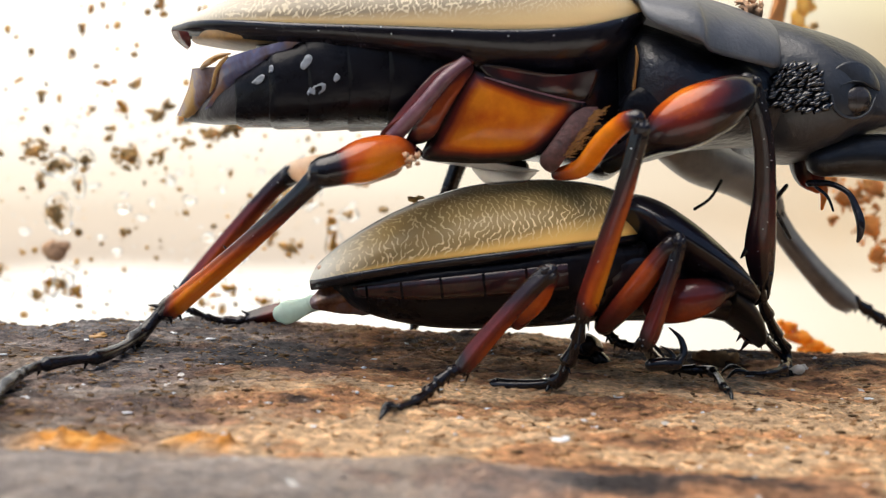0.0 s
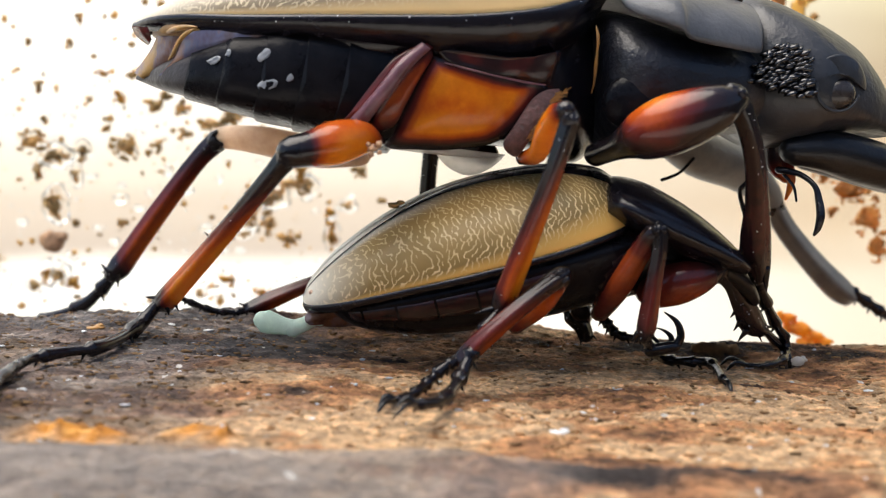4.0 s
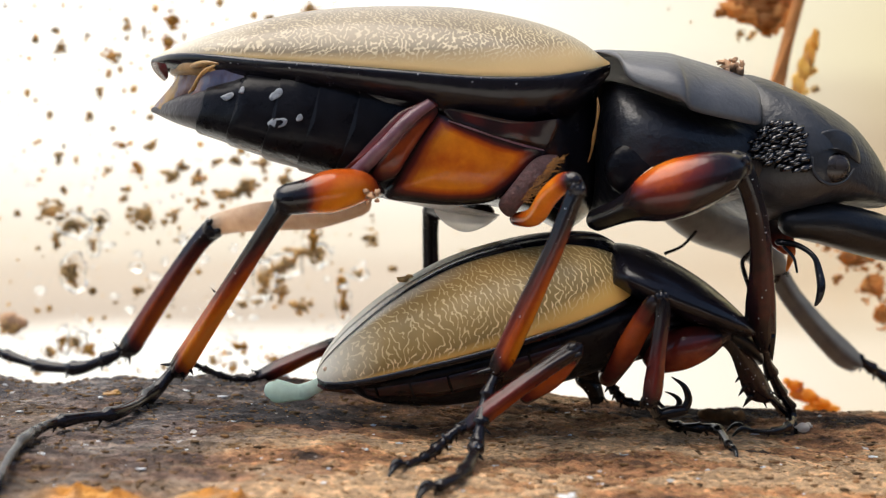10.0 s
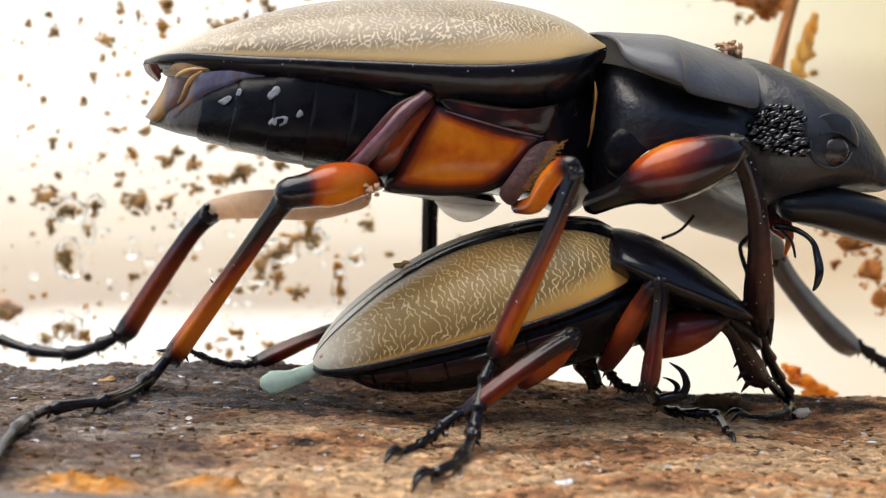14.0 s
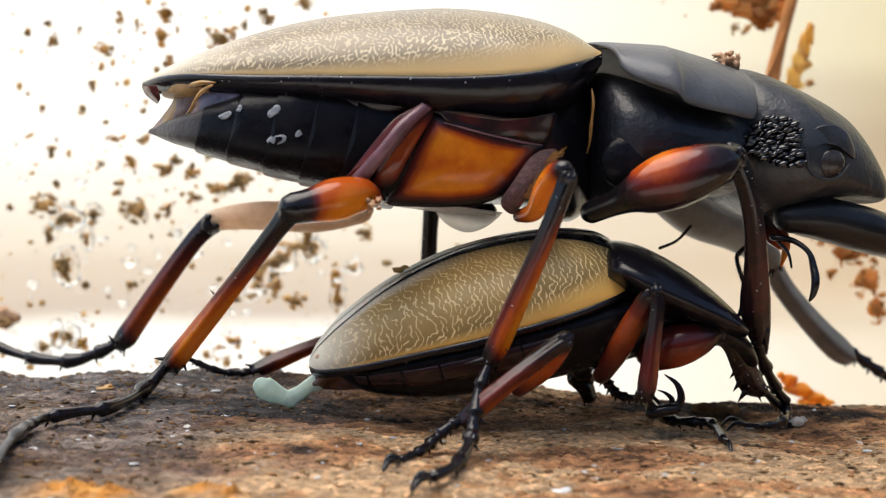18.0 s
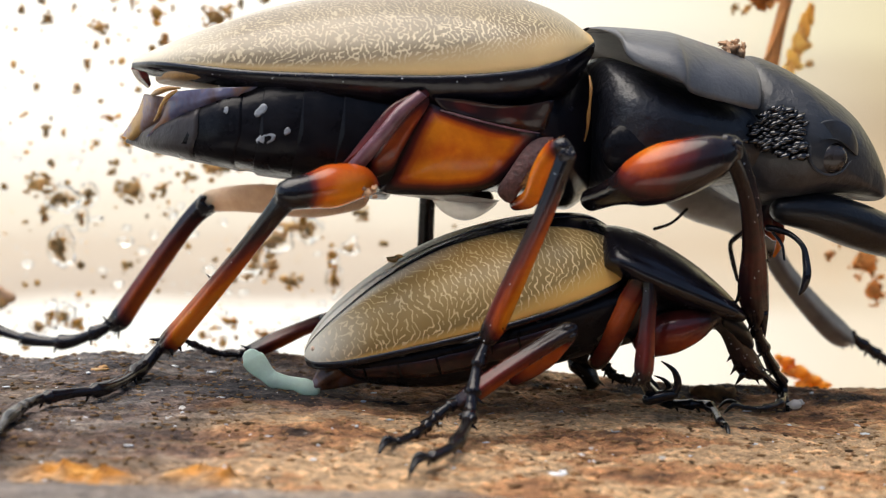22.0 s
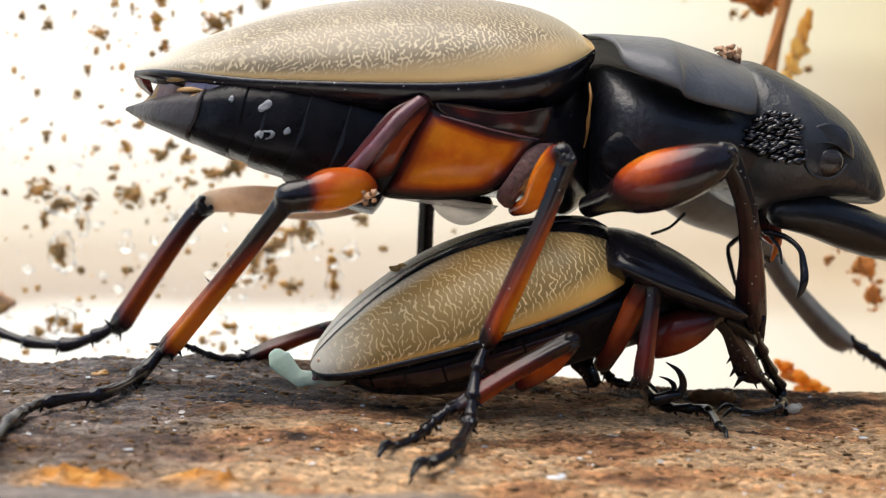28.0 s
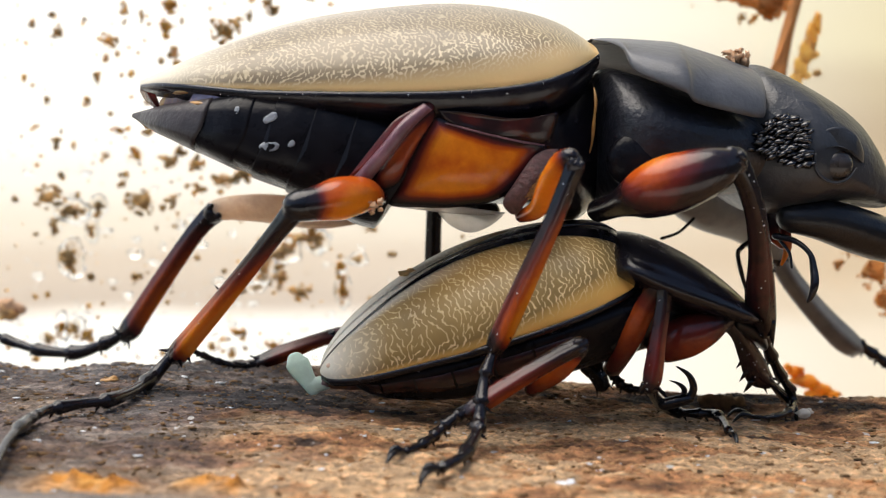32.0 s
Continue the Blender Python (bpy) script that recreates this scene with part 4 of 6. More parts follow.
    ball("front_coxa", (14.68, -9.40, 20.98), (2.3, 0.9, 2.1), pro, FORE_O, SATIN, "round black front hip")
    limb("hip_skin", [(14.50, -10.60, 19.68, 0.1, 0), (15.11, -11.00, 20.37, 0.2, 0), (15.88, -11.00, 21.06, 0.12, 0)], pro, FORE_O, WAXY, "cream joint skin")
    # head
    hp = (27.12, 0.00, 21.56)
    head = loft("head", [(23.78, 0, 21.75, 6.6, 6.8, 4.0), (25.18, 0, 21.51, 8.0, 7.5, 4.6), (27.04, 0, 21.51, 8.6, 7.1, 5.2), (29.12, 0, 21.29, 9.0, 6.4, 4.6),
                         (31.53, 0, 20.84, 8.2, 5.7, 3.4), (33.92, 0, 19.93, 6.8, 5.2, 2.2), (35.68, 0, 19.22, 5.4, 4.1, 1.6), (36.91, 0, 18.55, 4.4, 2.9, 0.9), (37.84, 0, 18.64, 3.0, 0.9, 0.5)],
                root, B, HEADSHELL, "broad black head", power=2.4, origin=hp)
    parts["head"] = head
    ball("eye", (30.81, -8.05, 21.11), (1.3, 0.9, 1.26), head, hp, EYE, "round glossy dark eye", segs=28, rings=18)
    plate("brow", [(29.05, -8.70, 21.86), (28.85, -8.70, 22.83), (29.51, -8.50, 23.76), (30.85, -8.20, 24.12), (32.21, -7.80, 23.65), (33.11, -7.30, 22.41), (33.22, -7.20, 21.43), (32.36, -7.90, 21.87), (31.59, -8.50, 22.39), (30.29, -8.90, 22.60), (29.50, -8.90, 22.30)], head, hp, HEADSHELL, 0.12, thick=0.9, label="dusty ridge over the eye")
    limb("eye_rim", [(28.78, -9.00, 21.86, 0.1, 0), (28.86, -9.10, 20.84, 0.13, 0), (29.53, -9.00, 20.05, 0.14, 0), (30.59, -8.80, 19.74, 0.13, 0), (31.66, -8.50, 20.09, 0.12, 0), (32.44, -8.00, 20.98, 0.08, 0)], head, hp, HEADSHELL, "thin rim under the eye")
    gm = lump((0, 0, 0), (0.45, 0.4, 0.19), 4, 0.4, 2)
    first = link_mesh("grain", gm[0], gm[1], GLOSSY, head, (0, 0, 0), (0, 0, 0))
    for i in range(11):
        for j in range(10):
            u, w = (i + 0.5 * (j % 2)) / 11, j / 9
            a = Vector((23.68, -8.60, 21.86)) * (1 - u) + Vector((28.88, -9.30, 20.71)) * u
            b = Vector((24.92, -8.20, 24.61)) * (1 - u) + Vector((28.20, -8.40, 24.38)) * u
            c = a * (1 - w) + b * w + Vector((rnd.uniform(-0.2, 0.2), 0, rnd.uniform(-0.12, 0.12)))
            if ((u - 0.52) / 0.56) ** 2 + ((w - 0.5) / 0.62) ** 2 > 1 + rnd.uniform(-0.15, 0.15) and i + j:
                continue
            ob = first if i + j == 0 else new("grain", first.data)
            ob.parent = head
            ob.location = (c - Vector(hp)) * MM
            ob.rotation_euler = (rnd.uniform(-0.4, 0.4), rnd.uniform(-0.75, -0.1), rnd.uniform(-0.3, 0.3))
            ob.scale = [rnd.uniform(0.75, 1.25)] * 3
    limb("mandible", [(28.27, -6.00, 16.58, 1.2, 0), (31.03, -6.00, 16.58, 1.7, 0), (34.65, -5.00, 15.74, 1.9, 0), (38.35, -4.00, 14.98, 1.7, 0), (44.93, -2.00, 15.33, 1.3, 0), (51.21, 0.00, 17.17, 0.5, 0)], head, hp, ROUGH_BLACK, "heavy black jaw")
    limb("mandible", [(32.81, 5.00, 15.68, 1.2, 0), (36.27, 6.00, 15.47, 1.8, 0), (40.87, 7.00, 14.52, 2.0, 0), (44.66, 6.00, 13.80, 1.8, 0), (48.87, 4.00, 14.45, 1.2, 0), (52.31, 2.00, 16.59, 0.5, 0)], head, hp, ROUGH_BLACK, "heavy black jaw")
    limb("mouth_brush", [(28.46, -4.00, 15.69, 0.5, 0.3), (28.97, -4.00, 14.04, 0.35, 0.7), (28.63, -4.00, 12.53, 0.12, 0.8)], head, hp, None, "short orange mouth feeler")
    ant = limb("antenna", [(27.52, -5.00, 14.95, 0.3, 0), (28.87, -6.00, 14.74, 0.24, 0), (29.85, -7.00, 13.90, 0.22, 0), (30.12, -7.50, 12.72, 0.3, 0), (30.16, -8.00, 11.63, 0.34, 0), (30.01, -8.00, 10.63, 0.26, 0), (29.75, -8.00, 10.09, 0.12, 0)], head, hp, BLACK, "elbowed black feeler")
    limb("feeler", [(27.99, -5.00, 14.58, 0.14, 0.1), (28.69, -5.50, 13.69, 0.13, 0.1), (28.84, -6.00, 12.53, 0.09, 0.1)], head, hp, BLACK)
    limb("feeler", [(20.06, 4.00, 13.27, 0.16, 0), (21.80, 5.00, 13.87, 0.14, 0), (23.25, 6.00, 15.15, 0.16, 0)], head, hp, BLACK)
    limb("antenna", [(28.44, 4.00, 13.94, 0.2, 0), (27.33, 4.00, 12.91, 0.24, 0), (27.09, 4.00, 12.30, 0.2, 0), (27.48, 4.00, 10.96, 0.22, 0), (28.14, 4.00, 9.20, 0.16, 0)], head, hp, BLACK, "elbowed black feeler")
    limb("mouth_base", [(28.26, -3.00, 17.29, 1.6, 0.1), (28.21, -3.00, 15.39, 1.2, 0.25), (28.65, -3.50, 14.24, 0.5, 0.6)], head, hp, None, "dark mouthparts")

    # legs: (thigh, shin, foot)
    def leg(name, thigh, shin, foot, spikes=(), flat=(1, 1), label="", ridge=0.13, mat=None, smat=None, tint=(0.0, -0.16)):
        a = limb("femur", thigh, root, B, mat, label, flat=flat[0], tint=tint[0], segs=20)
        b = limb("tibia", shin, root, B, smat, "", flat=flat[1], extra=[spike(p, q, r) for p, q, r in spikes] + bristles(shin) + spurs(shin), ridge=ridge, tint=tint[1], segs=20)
        knee(shin, b)
        glints_on_shin(shin, b, 16, int(abs(shin[0][0]) * 10) + 1)
        c = tarsus(foot, root, B)
        parts[name] = (a, b, c, Vector(thigh[0][:3]), Vector(shin[0][:3]), Vector(foot[0][:3]))
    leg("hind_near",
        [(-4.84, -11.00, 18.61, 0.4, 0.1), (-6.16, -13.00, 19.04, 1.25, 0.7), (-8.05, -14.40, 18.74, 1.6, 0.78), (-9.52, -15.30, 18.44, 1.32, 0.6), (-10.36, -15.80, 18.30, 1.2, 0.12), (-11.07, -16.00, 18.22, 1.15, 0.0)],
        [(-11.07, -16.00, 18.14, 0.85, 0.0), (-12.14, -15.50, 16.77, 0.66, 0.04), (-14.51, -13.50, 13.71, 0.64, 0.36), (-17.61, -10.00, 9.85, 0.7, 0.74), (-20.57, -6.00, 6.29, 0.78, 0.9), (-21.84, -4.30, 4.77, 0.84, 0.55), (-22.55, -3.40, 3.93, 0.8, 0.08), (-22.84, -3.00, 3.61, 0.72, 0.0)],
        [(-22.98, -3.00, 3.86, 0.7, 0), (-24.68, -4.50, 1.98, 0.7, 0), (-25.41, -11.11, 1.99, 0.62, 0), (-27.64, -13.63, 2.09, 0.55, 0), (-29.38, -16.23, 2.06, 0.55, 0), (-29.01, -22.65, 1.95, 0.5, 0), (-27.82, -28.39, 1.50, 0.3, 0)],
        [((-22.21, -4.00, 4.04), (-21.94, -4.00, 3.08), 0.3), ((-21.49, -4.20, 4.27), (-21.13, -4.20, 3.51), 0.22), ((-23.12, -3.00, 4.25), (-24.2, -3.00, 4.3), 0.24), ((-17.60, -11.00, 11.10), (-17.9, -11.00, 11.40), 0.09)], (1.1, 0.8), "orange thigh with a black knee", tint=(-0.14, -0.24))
    leg("hind_far",
        [(-7.35, 4.00, 17.01, 1.0, 0.5), (-11.55, 5.00, 16.35, 1.4, 0.9), (-16.43, 6.50, 16.28, 1.35, 0.9), (-19.24, 7.50, 16.02, 1.2, 0.7), (-20.66, 8.00, 15.78, 1.1, 0.05), (-21.57, 8.00, 15.57, 1.0, 0.0)],
        [(-21.57, 8.00, 15.46, 0.95, 0.0), (-23.54, 8.80, 13.60, 0.8, 0.28), (-27.02, 10.50, 9.09, 0.86, 0.53), (-29.99, 12.00, 5.00, 0.92, 0.53), (-31.08, 12.40, 3.48, 0.98, 0.15), (-31.94, 12.80, 2.73, 0.7, 0.0)],
        [(-31.77, 12.80, 2.96, 0.7, 0), (-33.77, 13.20, 1.98, 0.75, 0), (-36.60, 14.00, 0.92, 0.8, 0), (-40.09, 15.00, 0.79, 0.75, 0), (-43.04, 16.00, 1.19, 0.65, 0), (-46.31, 17.00, 2.14, 0.55, 0), (-49.61, 18.00, 3.51, 0.4, 0)],
        [((-31.14, 12.00, 3.32), (-31.12, 12.00, 1.51), 0.3), ((-31.98, 12.00, 2.98), (-32.74, 12.00, 3.88), 0.25)], (1, 0.8), "pale orange thigh with a black knee", mat=PEACH)
    leg("mid_near",
        [(5.74, -10.00, 16.78, 0.5, 0.4), (6.95, -12.50, 17.16, 0.72, 0.76), (7.6, -15.50, 18.82, 0.74, 0.84), (8.35, -18.00, 19.95, 0.7, 0.74), (8.99, -19.00, 20.12, 0.64, 0.05)],
        [(9.23, -19.00, 19.58, 0.62, 0.0), (8.77, -19.00, 18.33, 0.58, 0.02), (7.66, -18.60, 15.35, 0.6, 0.32), (5.88, -17.40, 11.02, 0.7, 0.56), (4.62, -16.50, 7.94, 0.74, 0.66), (4.11, -16.20, 6.82, 0.7, 0.3), (3.79, -16.00, 6.07, 0.56, 0.0)],
        [(3.79, -16.00, 6.03, 0.5, 0), (3.03, -16.60, 4.32, 0.6, 0), (2.59, -17.60, 2.48, 0.65, 0), (2.15, -19.00, 0.99, 0.62, 0), (1.16, -23.88, 0.75, 0.55, 0), (-0.51, -26.07, 0.52, 0.4, 0)],
        [((3.46, -16.00, 6.28), (1.98, -16.00, 5.95), 0.3), ((3.95, -16.00, 6.28), (3.03, -16.60, 3.40), 0.25)], (1, 0.8), "orange middle thigh", tint=(0, -0.26), ridge=0.15)
    foot = parts["mid_near"][2]
    for k, (x, y, z, r) in enumerate(((3.6, -16.3, 5.2, 0.16), (2.3, -19.2, 1.5, 0.2), (1.5, -23.0, 1.2, 0.2), (0.9, -24.4, 1.1, 0.15), (-0.3, -25.9, 0.9, 0.2), (3.1, -17.0, 3.6, 0.13))):
        bead = lump((x, y - 0.25, z), (r, r, r), 400 + k, 0.15, 2)
        link_mesh("water_bead", bead[0], bead[1], WATER, foot, (x, y, z), (3.79, -16.00, 6.03), "clear water bead")
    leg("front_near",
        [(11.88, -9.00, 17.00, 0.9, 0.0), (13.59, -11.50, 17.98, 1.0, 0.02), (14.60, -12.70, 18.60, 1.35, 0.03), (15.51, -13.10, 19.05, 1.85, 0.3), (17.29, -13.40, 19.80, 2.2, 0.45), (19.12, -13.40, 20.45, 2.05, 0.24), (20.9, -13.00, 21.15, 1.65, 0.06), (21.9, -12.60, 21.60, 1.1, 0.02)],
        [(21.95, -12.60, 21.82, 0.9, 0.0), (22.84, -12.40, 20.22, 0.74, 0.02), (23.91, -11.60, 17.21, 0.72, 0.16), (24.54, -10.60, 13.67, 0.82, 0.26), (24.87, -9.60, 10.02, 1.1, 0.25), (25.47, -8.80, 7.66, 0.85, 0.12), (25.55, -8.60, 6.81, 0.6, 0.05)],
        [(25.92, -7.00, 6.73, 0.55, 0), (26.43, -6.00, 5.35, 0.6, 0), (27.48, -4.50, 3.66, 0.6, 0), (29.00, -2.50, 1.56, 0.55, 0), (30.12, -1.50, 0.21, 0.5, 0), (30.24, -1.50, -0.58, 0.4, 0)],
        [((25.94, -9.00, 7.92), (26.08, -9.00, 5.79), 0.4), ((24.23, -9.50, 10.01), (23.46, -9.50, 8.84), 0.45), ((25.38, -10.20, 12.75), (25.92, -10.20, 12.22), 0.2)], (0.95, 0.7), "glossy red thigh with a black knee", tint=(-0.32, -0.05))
    leg("mid_far",
        [(3.88, 4.00, 16.50, 1.0, 0.2), (0.86, 9.00, 16.70, 1.0, 0.2), (-1.10, 12.00, 17.13, 0.8, 0.0)],
        [(-1.10, 12.00, 16.96, 0.75, 0.0), (-1.22, 12.00, 14.48, 0.68, 0.04), (-1.22, 12.00, 10.59, 0.7, 0.1), (-1.22, 12.00, 5.56, 0.7, 0.1)],
        [(-1.22, 12.00, 5.56, 0.5, 0), (-1.62, 12.00, 2.19, 0.5, 0), (-2.44, 11.00, -0.99, 0.5, 0), (-4.62, 10.00, -3.01, 0.3, 0)], (), (1, 0.9), "dark thigh")
    leg("front_far",
        [(20.59, 6.00, 17.97, 1.6, 0.05), (24.69, 10.00, 15.95, 2.2, 0.1), (29.59, 14.00, 14.35, 2.2, 0.1), (33.06, 16.00, 11.93, 1.5, 0.05), (34.43, 17.00, 10.57, 1.0, 0)],
        [(34.20, 17.00, 10.40, 1.0, 0), (35.94, 17.50, 7.71, 1.0, 0.05), (39.13, 18.00, 4.11, 1.1, 0.05), (41.70, 18.40, 1.66, 1.2, 0.1), (42.98, 18.60, 0.73, 1.0, 0)],
        [(42.66, 18.60, 1.51, 0.8, 0), (44.85, 18.80, 0.09, 0.75, 0), (47.37, 19.00, -1.57, 0.7, 0), (51.02, 19.00, -3.86, 0.6, 0)], (), (1, 1), "black thigh greyed by backlit haze in its colour", mat=HAZE_GREY, smat=HAZE_GREY)
    return root, parts


def bristles(shin):
    """Short stiff spines along a shin."""
    rnd = random.Random(int(abs(shin[0][0] * 100)))
    out = []
    pts = glide([r[:5] for r in shin], 6)
    for p, q in zip(pts[4:-3:2], pts[5:-2:2]):
        d = (Vector(q[:3]) - Vector(p[:3])).normalized()
        side = d.cross(Vector((0, 1, 0))).normalized() * rnd.choice((-1, 1))
        c = Vector(p[:3]) + side * p[3] * 0.85 + Vector((0, -p[3] * rnd.uniform(-0.2, 0.5), 0))
        out.append(spike(c, c + (side * 0.7 + d) * rnd.uniform(0.12, 0.3), 0.06, p[4] * 0.5))
    return out


def glints(points, parent, base, seed, name="dust_specks"):
    """Tiny pale specks on a shell, modelled in place of specular glints."""
    rnd = random.Random(seed)
    d = join(*[lump(p, [rnd.uniform(0.02, 0.06) for _ in range(3)], seed * 50 + i, 0.6, 1) for i, p in enumerate(points)])
    link_mesh(name, d[0], d[1], GRAIN_GLINT, parent, points[0], base, "pale specks standing for tiny glints")


def glints_on_shin(shin, parent, count, seed):
    rnd = random.Random(seed)
    pts = glide([r[:4] for r in shin], 8)
    out = []
    for i in range(count):
        p = pts[rnd.randrange(4, len(pts) - 2)]
        a = rnd.uniform(-0.9, 0.9)
        out.append((p[0] + p[3] * math.sin(a), p[1] - p[3] * 0.8 * math.cos(a), p[2] + 0.3 * p[3] * math.sin(a)))
    glints(out, parent, shin[0][:3], seed)


def spurs(shin):
    """A crown of short black spines round the ankle."""
    e, r = Vector(shin[-1][:3]), shin[-1][3]
    d = (e - Vector(shin[-2][:3])).normalized()
    s = d.cross(Vector((0, 1, 0))).normalized()
    out = []
    for k, w in ((-1, 1.0), (-0.4, 0.7), (0.5, 0.8), (1, 1.1)):
        p = e + s * k * r * 0.75 + Vector((0, -r * (1 - abs(k)) * 0.8, 0)) - d * 0.2
        out.append(spike(p, p + d * 0.9 * w + s * k * 0.35, 0.16))
    return out


def knee(shin, parent):
    """Rounded black joint with its two condyles."""
    c, r = Vector(shin[0][:3]), shin[0][3]
    d = (Vector(shin[1][:3]) - c).normalized()
    datas = [tube_data([(*(c - d * r * 0.5), r * 0.7, 0), (*c, r * 1.12, 0), (*(c + d * r * 0.7), r * 0.95, 0)], 14, 3)]
    s = d.cross(Vector((0, 1, 0))).normalized()
    for k in (-1, 1):
        p = c + s * k * r * 0.55 + Vector((0, -r * 0.75, 0))
        datas.append(tube_data([(*(p - d * 0.15), r * 0.35, 0), (*(p + d * 0.15), r * 0.35, 0)], 10, 2))
    v, f, g = join(*datas)
    link_mesh("joint", v, f, BLACK, parent, c, c, "glossy black knee joint", {"pigment": g})


def tarsus(rows, parent, base):
    """A jointed foot: five beads with bristly collars and two hooked claws, one mesh of rings along rows."""
    pts = glide([(*r[:4],) for r in rows], 10)
    out = []
    total = len(pts) - 1
    for i, p in enumerate(pts):
        s = (i / total) * 5
        f = s % 1.0
        k = 0.66 + 0.48 * f ** 2 if i < total else 0.5
        out.append((p[0], p[1], p[2], p[3] * k, 0.03))
    datas = [tube_data(out, 10, 1)]
    for j in range(1, 6):
        i = min(int(total * j / 5), total)
        c = Vector(pts[i][:3])
        d = (Vector(pts[i][:3]) - Vector(pts[max(i - 3, 0)][:3])).normalized()
        r = pts[i][3]
        sd = d.cross(Vector((0, 1, 0)))
        if sd.length > 0.1:
            sd.normalize()
            if sd.z > 0:
                sd = -sd
            datas.append(spike(c, c + d * r * 0.7 + sd * r * 1.35, r * 0.4))
            datas.append(spike(c, c + d * r * 0.9 + sd * r * 1.1 + Vector((0, r, 0)), r * 0.3))
    end = Vector(pts[-1][:3])
    d = (end - Vector(pts[-4][:3])).normalized()
    for s in (-1, 1):
        q = end + d * 1.1 + Vector((0, s * 0.8, 0.35))
        e = end + d * 2.0 + Vector((0, s * 0.9, -0.5))
        datas.append(tube_data([(*end, 0.22, 0), (*q, 0.2, 0), (*e, 0.04, 0)], 7, 4, 1, False))
    v, f, g = join(*datas)
    return link_mesh("tarsus", v, f, LEG, parent, rows[0][:3], base, "", {"pigment": g})


male, male_parts = build_male()


# ---- the female ----
FEMALE_POSE = Matrix.Translation((-10.32, -6.5, 4.38)) @ pose(0, 0, 0, 0, 0, 1.8) @ pose(0, 0, 0, 0, -17, 0) @ pose(0, 0, 0, 13.9, 0, 0)
MEMBRANE_LENGTH, TAIL_REST = 2.6, Vector((-1, 0, -0.15))


def build_female():
    B = BASE_FEMALE
    F = FEMALE_POSE
    root = tagged(new("stag_beetle"), "smaller female stag beetle with golden wing cases pressed to the log", "beetle")
    root.location = B * MM
    parts = {}
    rows = [(-0.2, 1.0, -0.6, 0.4), (0.9, 2.7, -0.45, 1.5), (3.5, 4.7, -0.1, 2.8), (8, 6.2, 0.2, 4.3), (13, 7.1, 0.3, 5.2), (18, 7.2, 0.3, 5.2), (22, 6.7, 0.3, 4.6), (25, 5.6, 0.3, 3.6), (26.2, 4.2, 0.3, 2.6)]
    for side in (-1, 1):
        el = elytron("wing_case", rows, side, root, B, FEMALE_SHELL, "golden brown wing case with cream winding lines", place=F)
        o = Vector(el.location) / MM + B
        edge = [(r[0], side * (r[1] + 0.12), r[2] + 0.2) for r in rows]
        mid = [(r[0], side * (r[1] + 0.26), r[2] - 0.05) for r in rows]
        low = [(r[0], side * max(r[1] - 0.25, 0.2), r[2] - 0.6) for r in rows]
        strip("rim", [edge, mid, low], el, o, BLACK, "shiny dark red-black rim", place=F, pigment=0.14)
        def arch(r, y):
            y = min(y, r[1] * 0.9)
            return (r[0], side * (y + 0.04), r[2] + r[3] * math.sqrt(max(1 - (y / r[1]) ** 2, 0)) ** 0.92 + 0.06)
        wide = [0.1, 0.16, 0.24, 0.45, 0.95, 1.3, 1.7, 2.6, 3.4]
        start = [0.2, 0.75, 1.2, 0.85, 0.2, 0, 0, 0, 0] if side < 0 else [0] * 9
        if side > 0:
            wide[:5] = [0.02, 0.02, 0.03, 0.05, 0.3]
        strip("seam", [[arch(r, b + w * k) for r, w, b in zip(rows, wide, start)] for k in (0.0, 0.35, 0.7, 1.0)], el, o, BLACK, "broad black seam", place=F, thick=0.02)
    ball("shoulder_spot", (14.46, -10.39, 12.00), (0.5, 0.16, 0.42), root, B, WAXY, "pale pinkish spot at the wing case's shoulder")
    ball("tail_bead", (-9.55, -8.37, 4.78), (0.2, 0.2, 0.2), root, B, WAXY, "tiny pale bead at the wing cases' end")

    def body(name, rws, mat, label="", power=2.2, parent=root, base=B):
        ob = loft(name, [(0, 0, 0, 1, 1, 1), (1, 0, 0, 1, 1, 1)], parent, base, mat, label)
        bpy.data.objects.remove(ob)
        ob = loft(name, rws, parent, base, mat, label, power=power, origin=(0, 0, 0))
        for v in ob.data.vertices:
            v.co = (F @ (Vector(v.co) / MM)) * MM
        return ob
    body("abdomen", [(1.6, 0, -1.0, 1.4, 0.5, 0.7), (4, 0, -1.0, 4.2, 1.0, 2.6), (9, 0, -0.8, 6.3, 1.2, 4.5), (15, 0, -0.8, 7.0, 1.4, 5.3), (21, 0, -0.8, 7.0, 1.4, 5.6), (26, 0, -1, 6.0, 1.4, 5.2)], SATIN, "black ringed belly")
    body("thorax", [(19, 0, -1, 6.6, 1.2, 4.6), (22, 0, -1.4, 6.6, 2.0, 5.0), (26, 0, -2.0, 6.2, 2.4, 4.6), (29, 0, -3.4, 5.4, 2.4, 3.6), (31, 0, -4.2, 4.4, 2, 3)], BLACK)
    loft("neck_shield", [(12.96, -6.5, 12.54, 5.4, 1.6, 1.4), (13.86, -6.5, 12.54, 6.6, 2.3, 1.6), (16.02, -6.6, 11.6, 7.2, 2.95, 1.9), (18.75, -6.6, 10.5, 6.9, 2.8, 1.9),
                         (21.24, -6.7, 9.5, 6.0, 2.2, 1.6), (23.21, -6.8, 8.7, 4.9, 1.3, 1.2), (24.3, -6.8, 8.2, 3.6, 0.6, 0.8)], root, B, BLACK, "polished black neck shield", power=1.85)
